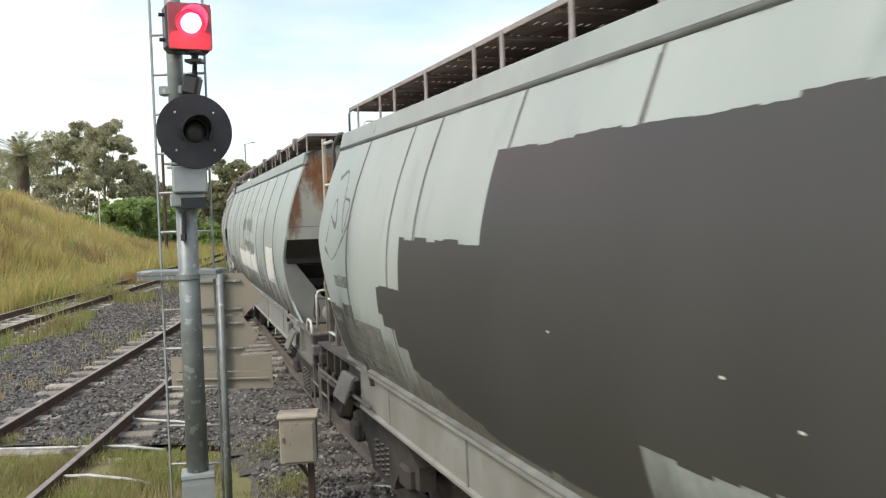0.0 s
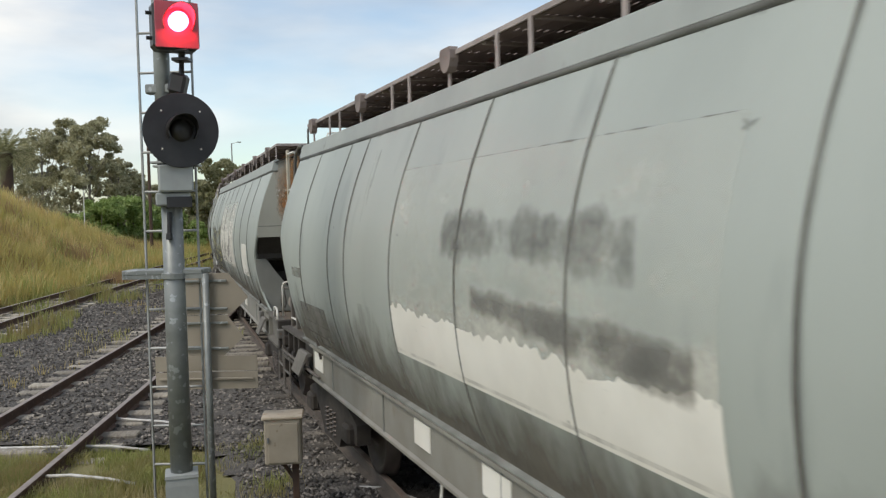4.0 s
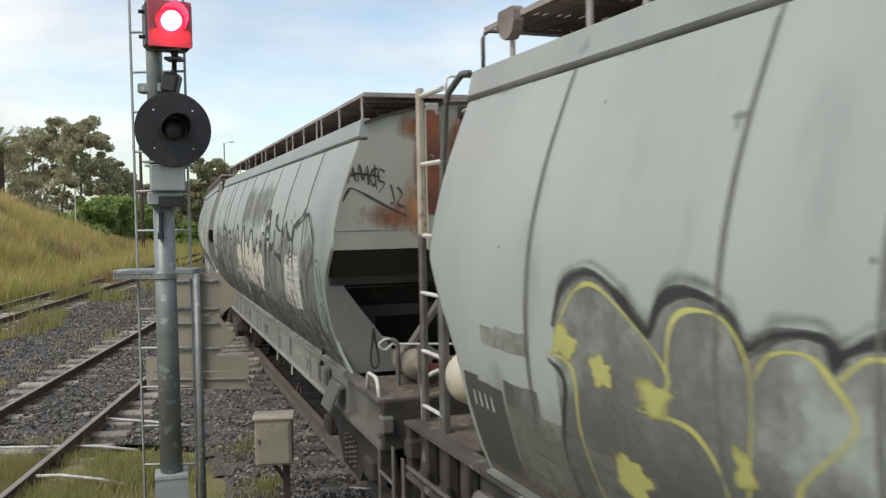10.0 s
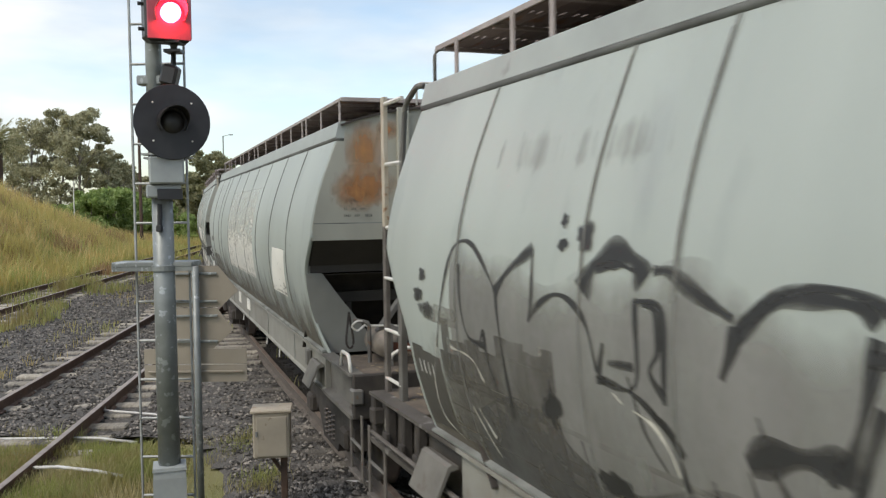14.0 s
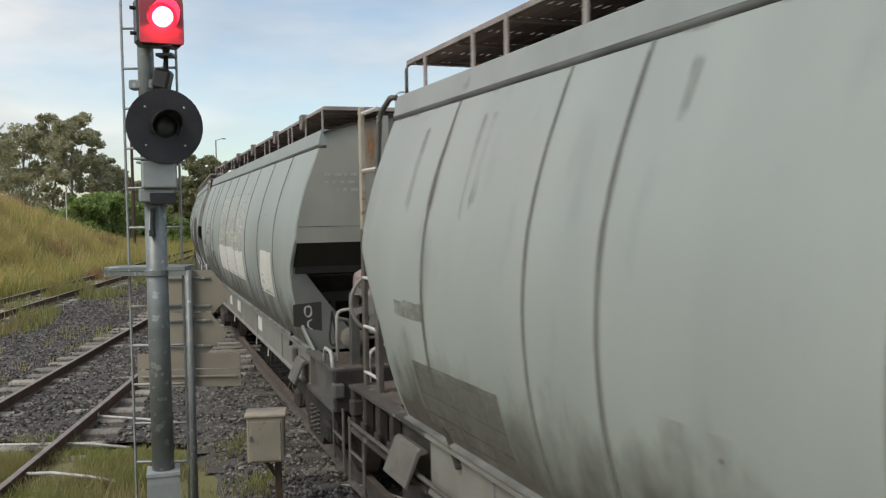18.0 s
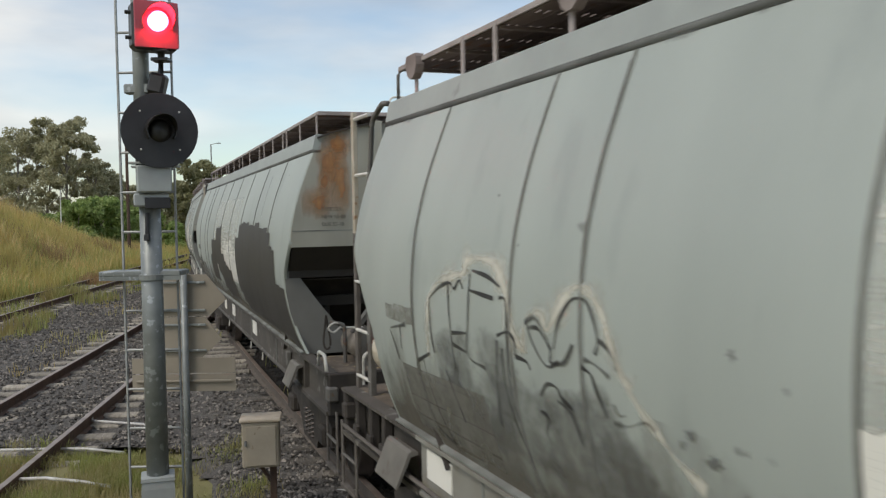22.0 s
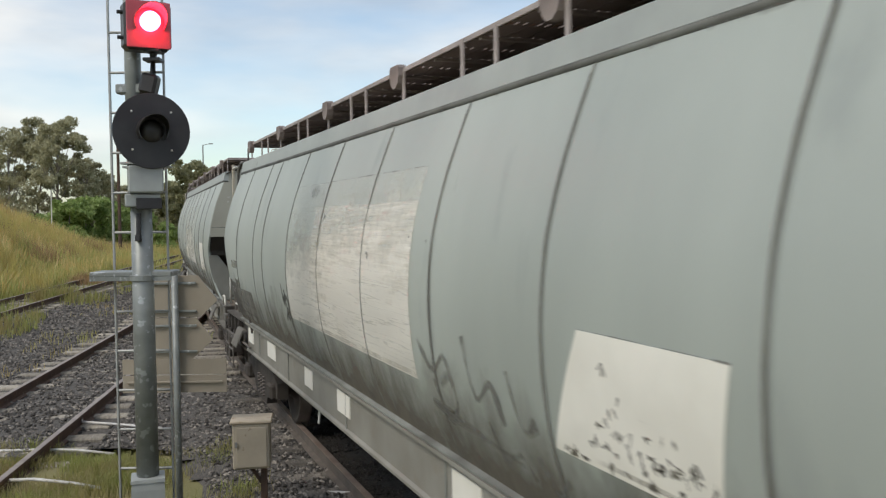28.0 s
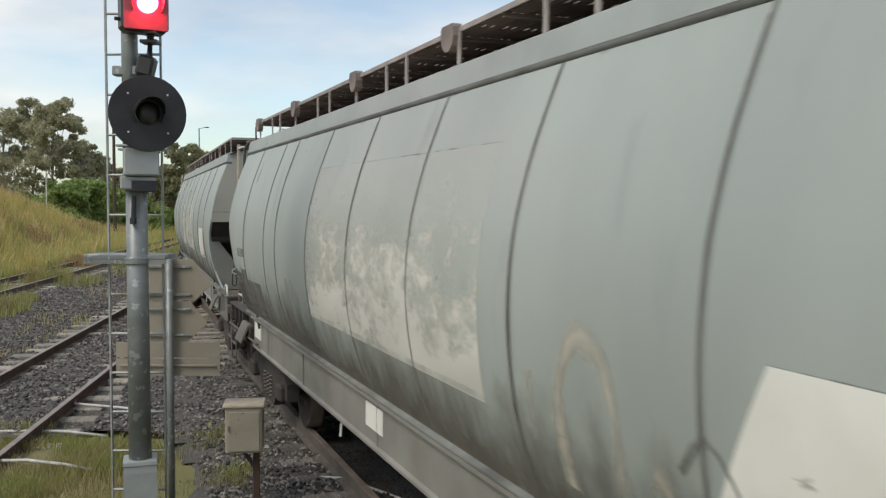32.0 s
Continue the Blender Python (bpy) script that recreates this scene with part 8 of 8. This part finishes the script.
red_cap.matrix_basis = pose(-0.88, 7.25, 1.58, 0, 0, 90)
patch(W[5], "panel_notch", "body", -3.88, -3.76, ramp((-3.88, 1.82), (-3.76, 2.14)), 2.17, 0.0135, where=on_panel, label="grey wedge over the panel")
patch(W[5], "black_patch", "cover", 1.08, 1.37, ramp((1.08, 1.4), (1.37, 1.46)), ramp((1.08, 1.7), (1.37, 1.68)), 0.004, where=on_gusset, label="black patch with white marks")
strokes(W[5], "white_mark", "text_white", [[(1.22, 1.66), (1.25, 1.64), (1.25, 1.58), (1.22, 1.55), (1.19, 1.58), (1.19, 1.64), (1.22, 1.66)]], 0.02, 0.007, on_gusset)
strokes(W[5], "white_mark", "text_white", [[(1.18, 1.52), (1.22, 1.5), (1.22, 1.45), (1.18, 1.42)]], 0.02, 0.007, on_gusset)

# more of the letters on wagon 5: white edge running to the foot, inner lines, stray blots
N_EDGE = [[(3.76, 2.311), (3.621, 2.252), (3.552, 2.149), (3.477, 2.025), (3.376, 1.918), (3.279, 1.853), (3.19, 1.785), (3.054, 1.718)]]
N_LINES = [[(3.73, 2.042), (3.651, 2.033), (3.553, 1.999)], [(3.556, 1.832), (3.459, 1.839), (3.347, 1.876), (3.29, 1.858)], [(3.542, 1.904), (3.51, 1.869), (3.465, 1.878)], [(4.22, 2.133), (4.116, 2.16), (4.005, 2.064), (4.001, 1.987)], [(4.001, 1.987), (3.889, 2.004), (3.81, 2.089)], [(4.459, 1.988), (4.463, 1.813), (4.414, 1.647), (4.344, 1.451), (4.321, 1.332)], [(3.97, 1.837), (3.86, 1.797), (3.809, 1.687)], [(5.544, 1.777), (5.491, 1.501), (5.386, 1.258)], [(6.096, 1.888), (6.032, 1.801), (5.996, 1.711)], [(5.895, 1.934), (5.924, 1.792)], [(6.09, 1.903), (5.794, 1.954)]]
N_SPOTS = [(2.837, 1.893), (3.094, 1.89), (2.731, 1.895), (3.147, 1.845), (2.868, 1.894), (2.996, 1.822), (2.667, 2.108)]
strokes(W[5], "letter_glow", "spray_white", N_EDGE, 0.06, 0.0172, label="white letter edging")
strokes(W[5], "letter_outline", "spray", N_LINES, 0.03, 0.0185, label="black letter outline")
for k, (a, z) in enumerate(N_SPOTS):
    blot(W[5], "spray_dot", "spray_faint", a, z, 0.03 + 0.008 * (k % 3), 0.022 + 0.006 * (k % 2), 80 + k, 0.0186, rough=0.45, label="black sprayed spot")

# wagon 6: dark blocks over the white field
common_paint(W[6], 16, "field_flaked", ramp((1.64, 1.1), (1.9, 0.82), (2.15, 0.52), (2.4, 0.3), (2.9, 0.08)), panel=False)
patch(W[6], "cover_paint", "cover", -4.98, -1.06, ramp((-5.0, 1.3), (-1.5, 1.3), (-1.06, 1.6)), steps((-6, 1.88), (-4.72, 2.28), (-4.35, 2.45), (-4.1, 2.5), (-3.4, 2.53), (-1.35, 2.35)), 0.028, 0.026, 0.2, 6, COVER)
patch(W[6], "cover_paint", "cover", -5.49, -4.98, 1.23, 1.88, 0.028, 0.02, 0.2, 7, COVER)
for ob in list(W[6].children):
    if ob.name.startswith("side_sill") or ob.name.startswith("gusset"):
        ob.data = ob.data.copy()
        ob.data.materials[0] = M["gusset_grey" if ob.name.startswith("gusset") else "sill_end"]
patch(W[6], "cover_paint", "cover", 1.02, 1.93, ramp((1.02, 1.35), (1.5, 1.6), (1.93, 1.85)), 2.46, 0.028, 0.015, 0.4, 8, COVER)
patch(W[6], "cover_paint", "cover", 1.93, 3.06, ramp((1.93, 1.5), (3.06, 1.5)), steps((-6, 2.24), (2.7, 2.12), (2.86, 1.96)), 0.028, 0.015, 0.25, 9, COVER)
patch(W[6], "cover_paint", "cover", -0.5, 1.02, 1.32, ramp((-0.5, 1.45), (-0.3, 1.78), (0.6, 1.93), (0.65, 2.03), (1.02, 2.05)), 0.028, 0.03, 0.18, 10, COVER)
foot_patch(W[6])
blot(W[6], "paint_run", "body", 1.75, 1.6, 0.28, 0.09, 5, 0.03)

# wagon 7
common_paint(W[7], 17, "field_rubbed", ramp((1.64, 1.2), (2.0, 1.05), (2.3, 0.62), (2.5, 0.36), (2.9, 0.16)), 0.0, lean=-0.07, cracks="crack_fine")
patch(W[7], "name_field_top", "field_flaked", -1.2, 1.4, 1.645, 2.7, 0.0096, label="flaking white paint", cover=lambda a, z: 0.86 - 0.55 * max(0.0, z - 1.9) - 0.1 * max(0.0, a))
patch(W[7], "soot", "soot", 1.0, 2.3, 2.55, 3.1, 0.0115, 0.05, 0.2, 12, "dark smear over the name field", soft=0.3)
strokes(W[7], "faint_tag", "spray_smoke", [[(-1.3, 1.9), (-1.5, 1.75), (-1.7, 1.85), (-1.8, 1.7)], [(-2.0, 2.0), (-2.1, 1.7), (-2.3, 1.8), (-2.4, 1.62)], [(-2.5, 1.9), (-2.6, 1.65), (-2.75, 1.7)], [(-4.5, 1.6), (-4.7, 1.5), (-4.9, 1.62), (-5.0, 1.45)], [(-1.4, 1.55), (-1.9, 1.5), (-2.5, 1.45)], [(-1.5, 1.7), (-1.62, 1.5), (-1.8, 1.6), (-1.75, 1.75), (-1.6, 1.68)], [(-2.2, 1.6), (-2.3, 1.42), (-2.5, 1.5), (-2.6, 1.4)], [(-2.7, 1.55), (-2.8, 1.4), (-2.95, 1.5)]], 0.07, label="faded grey tag")
rp = random.Random(71)
for k in range(34):
    a = -3.22 - 0.85 * rp.random()
    z = 1.72 + 0.3 * rp.random() ** 2.4 * (1.3 if a > -3.35 else 0.7)
    strokes(W[7], "panel_scribble", "spray", [[(a, z), (a + rp.uniform(-0.02, 0.02), z + rp.uniform(0.015, 0.05)), (a + rp.uniform(-0.035, 0.035), z + rp.uniform(0.0, 0.03))]], rp.uniform(0.008, 0.018), 0.0155, label="dark marks on the panel")
strokes(W[7], "dark_tag", "spray", [[(2.75, 1.95), (2.65, 1.75), (2.6, 1.9), (2.55, 1.6)], [(2.7, 1.6), (2.5, 1.7), (2.45, 1.45)], [(2.72, 1.8), (2.5, 1.82), (2.42, 1.6)]], 0.07, 0.013, label="small black scribble")
foot_patch(W[7])

# wagon 8
common_paint(W[8], 18, "field_patchy", ramp((1.64, 0.8), (1.85, 0.66), (2.1, 0.48), (2.4, 0.4), (2.6, 0.3), (2.9, 0.06)))
strokes(W[8], "tan_stain", "tan_stain", [[(-1.95, 1.45), (-1.97, 1.85), (-2.12, 2.1), (-2.3, 2.05), (-2.38, 1.8), (-2.36, 1.5)], [(-2.6, 1.7), (-2.75, 1.6), (-2.95, 1.62)], [(-1.7, 1.9), (-1.72, 1.6)]], 0.16, 0.012, label="pale tan rubbed stain")
strokes(W[8], "faint_tag", "spray_smoke", [[(-2.75, 1.75), (-2.9, 1.88), (-3.05, 1.7), (-2.95, 1.52)], [(-3.0, 1.6), (-3.2, 1.5), (-3.4, 1.58), (-3.5, 1.45)], [(-3.7, 1.55), (-3.85, 1.45), (-4.0, 1.56)]], 0.045, 0.013, label="smoky grey scrawl")
foot_patch(W[8])
common_paint(W[9], 19, "field_rubbed", ramp((1.64, 0.7), (2.0, 0.5), (2.9, 0.1)))

# rust and stencils on the leading ends
BLEED = "rust bleeding through the paint"
RUST_AHEAD = [(1, 'rust_stain', 0.95, 3.2, 0.24, 0.22), (1, 'rust_stain', 0.82, 3.05, 0.32, 0.3), (1, 'rust_light', 0.7, 2.95, 0.26, 0.36), (1, 'rust_stain', 1.24, 2.85, 0.07, 0.5), (1, 'rust_light', 0.58, 2.9, 0.05, 0.5), (1, 'rust_stain', 1.32, 2.55, 0.05, 0.2), (1, 'rust_light', -0.3, 3.2, 0.2, 0.2), (2, 'rust_light', 0.78, 3.0, 0.25, 0.46), (2, 'rust_light', 0.72, 3.12, 0.17, 0.34), (2, 'rust_light', 0.94, 2.76, 0.12, 0.18), (2, 'rust_light', 0.05, 2.95, 0.3, 0.6), (2, 'rust_stain', 0.0, 3.05, 0.18, 0.5), (2, 'rust_light', 0.38, 3.0, 0.06, 0.5)]
RUST_MID = [(3, 'rust_stain', 0.66, 3.36, 0.12, 0.1), (3, 'rust_stain', 0.58, 2.95, 0.06, 0.5), (3, 'rust_stain', 0.85, 2.59, 0.26, 0.11), (3, 'rust_light', 0.62, 2.65, 0.14, 0.22), (3, 'rust_stain', 0.2, 3.2, 0.2, 0.25), (3, 'rust_stain', 0.12, 2.85, 0.15, 0.35), (3, 'rust_light', -0.1, 3.0, 0.45, 0.5)]
RUST_BEHIND = [(4, 'rust_light', 0.85, 3.15, 0.16, 0.22), (4, 'rust_light', 0.85, 2.82, 0.26, 0.16), (4, 'rust_light', 0.95, 2.75, 0.2, 0.14), (4, 'rust_light', 0.62, 3.35, 0.1, 0.08), (6, 'rust_light', 0.88, 3.32, 0.13, 0.12), (6, 'rust_light', 0.98, 3.15, 0.1, 0.16), (6, 'rust_light', 0.86, 2.95, 0.08, 0.3), (6, 'rust_light', 1.08, 2.75, 0.14, 0.14), (6, 'rust_light', 1.02, 2.95, 0.07, 0.12), (5, 'rust_stain', -0.25, 3.28, 0.16, 0.16), (5, 'rust_stain', 0.28, 3.05, 0.035, 0.35), (5, 'rust_light', 0.6, 3.25, 0.06, 0.25)]
RUST_TAIL = [(7, 'rust_faint', 0.3, 3.1, 0.06, 0.4), (8, 'rust_faint', 0.62, 3.2, 0.14, 0.25), (8, 'rust_faint', 0.3, 2.95, 0.04, 0.4), (8, 'rust_faint', -0.1, 3.2, 0.3, 0.2)]
for k, (n, mat, b, z, rb, rz) in enumerate(RUST_AHEAD + RUST_MID + RUST_BEHIND + RUST_TAIL):
    soft_spot = lambda a, h: 0.98 - 0.72 * math.hypot((a - b) / rb, (h - z) / rz)
    patch(W[n], "rust_stain", {"rust_stain": "rust_cloud", "rust_light": "rust_bloomed"}.get(mat, mat), b - 1.25 * rb, b + 1.25 * rb, z - 1.25 * rz, min(z + 1.25 * rz, 3.5), 0.002 + 0.0009 * (k % 6), where=on_end, label=BLEED, cover=soft_spot)
patch(W[1], "rust_edge", "rust_stain", 1.16, 1.34, 2.46, ramp((1.16, 3.05), (1.34, 2.5)), 0.004, where=on_end, label="rusted edge", soft=0.06)
part("rust_strip", boxed(-0.485, FRONT - 0.0625, 2.93, 0.115, 0.004, 1.25, bevel=0), M["rust"], W[1], "rusted stiffener face")
part("rust_strip", boxed(-0.485, FRONT - 0.0625, 3.05, 0.115, 0.004, 0.9, bevel=0), M["rust"], W[3], "rusted stiffener face")
patch(W[3], "rust_sheet", "rust", -0.45, -0.02, 2.52, 3.48, 0.0075, 0.06, 0.12, 29, where=on_end, label="rusted panel of the end sheet")
for k, mat in ((2, "text_white"), (5, "text_white"), (7, "text_white"), (8, "text_white")):
    stencil(W[k], 1.07, 2.98, [(0.0, 0.42), (0.0, 0.44), (0.12, 0.3)], mat, 0.06)
stencil(W[6], 1.06, 2.665, ["TYPE 125", "NEW 05-00", "DUE 05-10"], "text_black", 0.05)
stencil(W[4], 1.06, 2.665, ["TYPE", (0.0, 0.2), (0.0, 0.22)], "text_black", 0.05)


# ---- movement ----
def train_s(t):
    """How far the train has still to come, at t seconds."""
    u = t - 16
    return -2.9191e-07 * u ** 5 - 9.6053e-07 * u ** 4 + 5.01406e-05 * u ** 3 - 0.01156573 * u ** 2 - 3.6460026 * u - 53.51683


# metres each wagon is shifted along the line to fit the camera's view
VIEW_SHIFT = {1: -0.05, 2: -0.06, 3: -0.03, 5: 0.03, 6: 0.03, 7: 0.04, 8: 0.02}


def wagon_pose(n, t):
    s = 15.0 * n + VIEW_SHIFT.get(n, 0.0) + train_s(t)
    x0, y0, _ = line_at(TRACK, s - 5.3)
    x1, y1, _ = line_at(TRACK, s + 5.3)
    return pose((x0 + x1) / 2, (y0 + y1) / 2, 0, 0, 0, math.degrees(math.atan2(-(x1 - x0), y1 - y0)))


def motions():
    for n, w in enumerate(WAGONS):
        walk(w, [(0.5 * k, wagon_pose(n, 0.5 * k)) for k in range(65)])
    turns = []
    for k in range(241):
        t = k * 4 / 30.0
        turns.append((min(t, 32.0), math.degrees((train_s(0) - train_s(t)) / 0.43)))
    for ws in WHEELSETS:
        at = Vector(ws.location)
        walk(ws, [(t, pose(*at, a, 0, 0)) for t, a in turns])


motions()
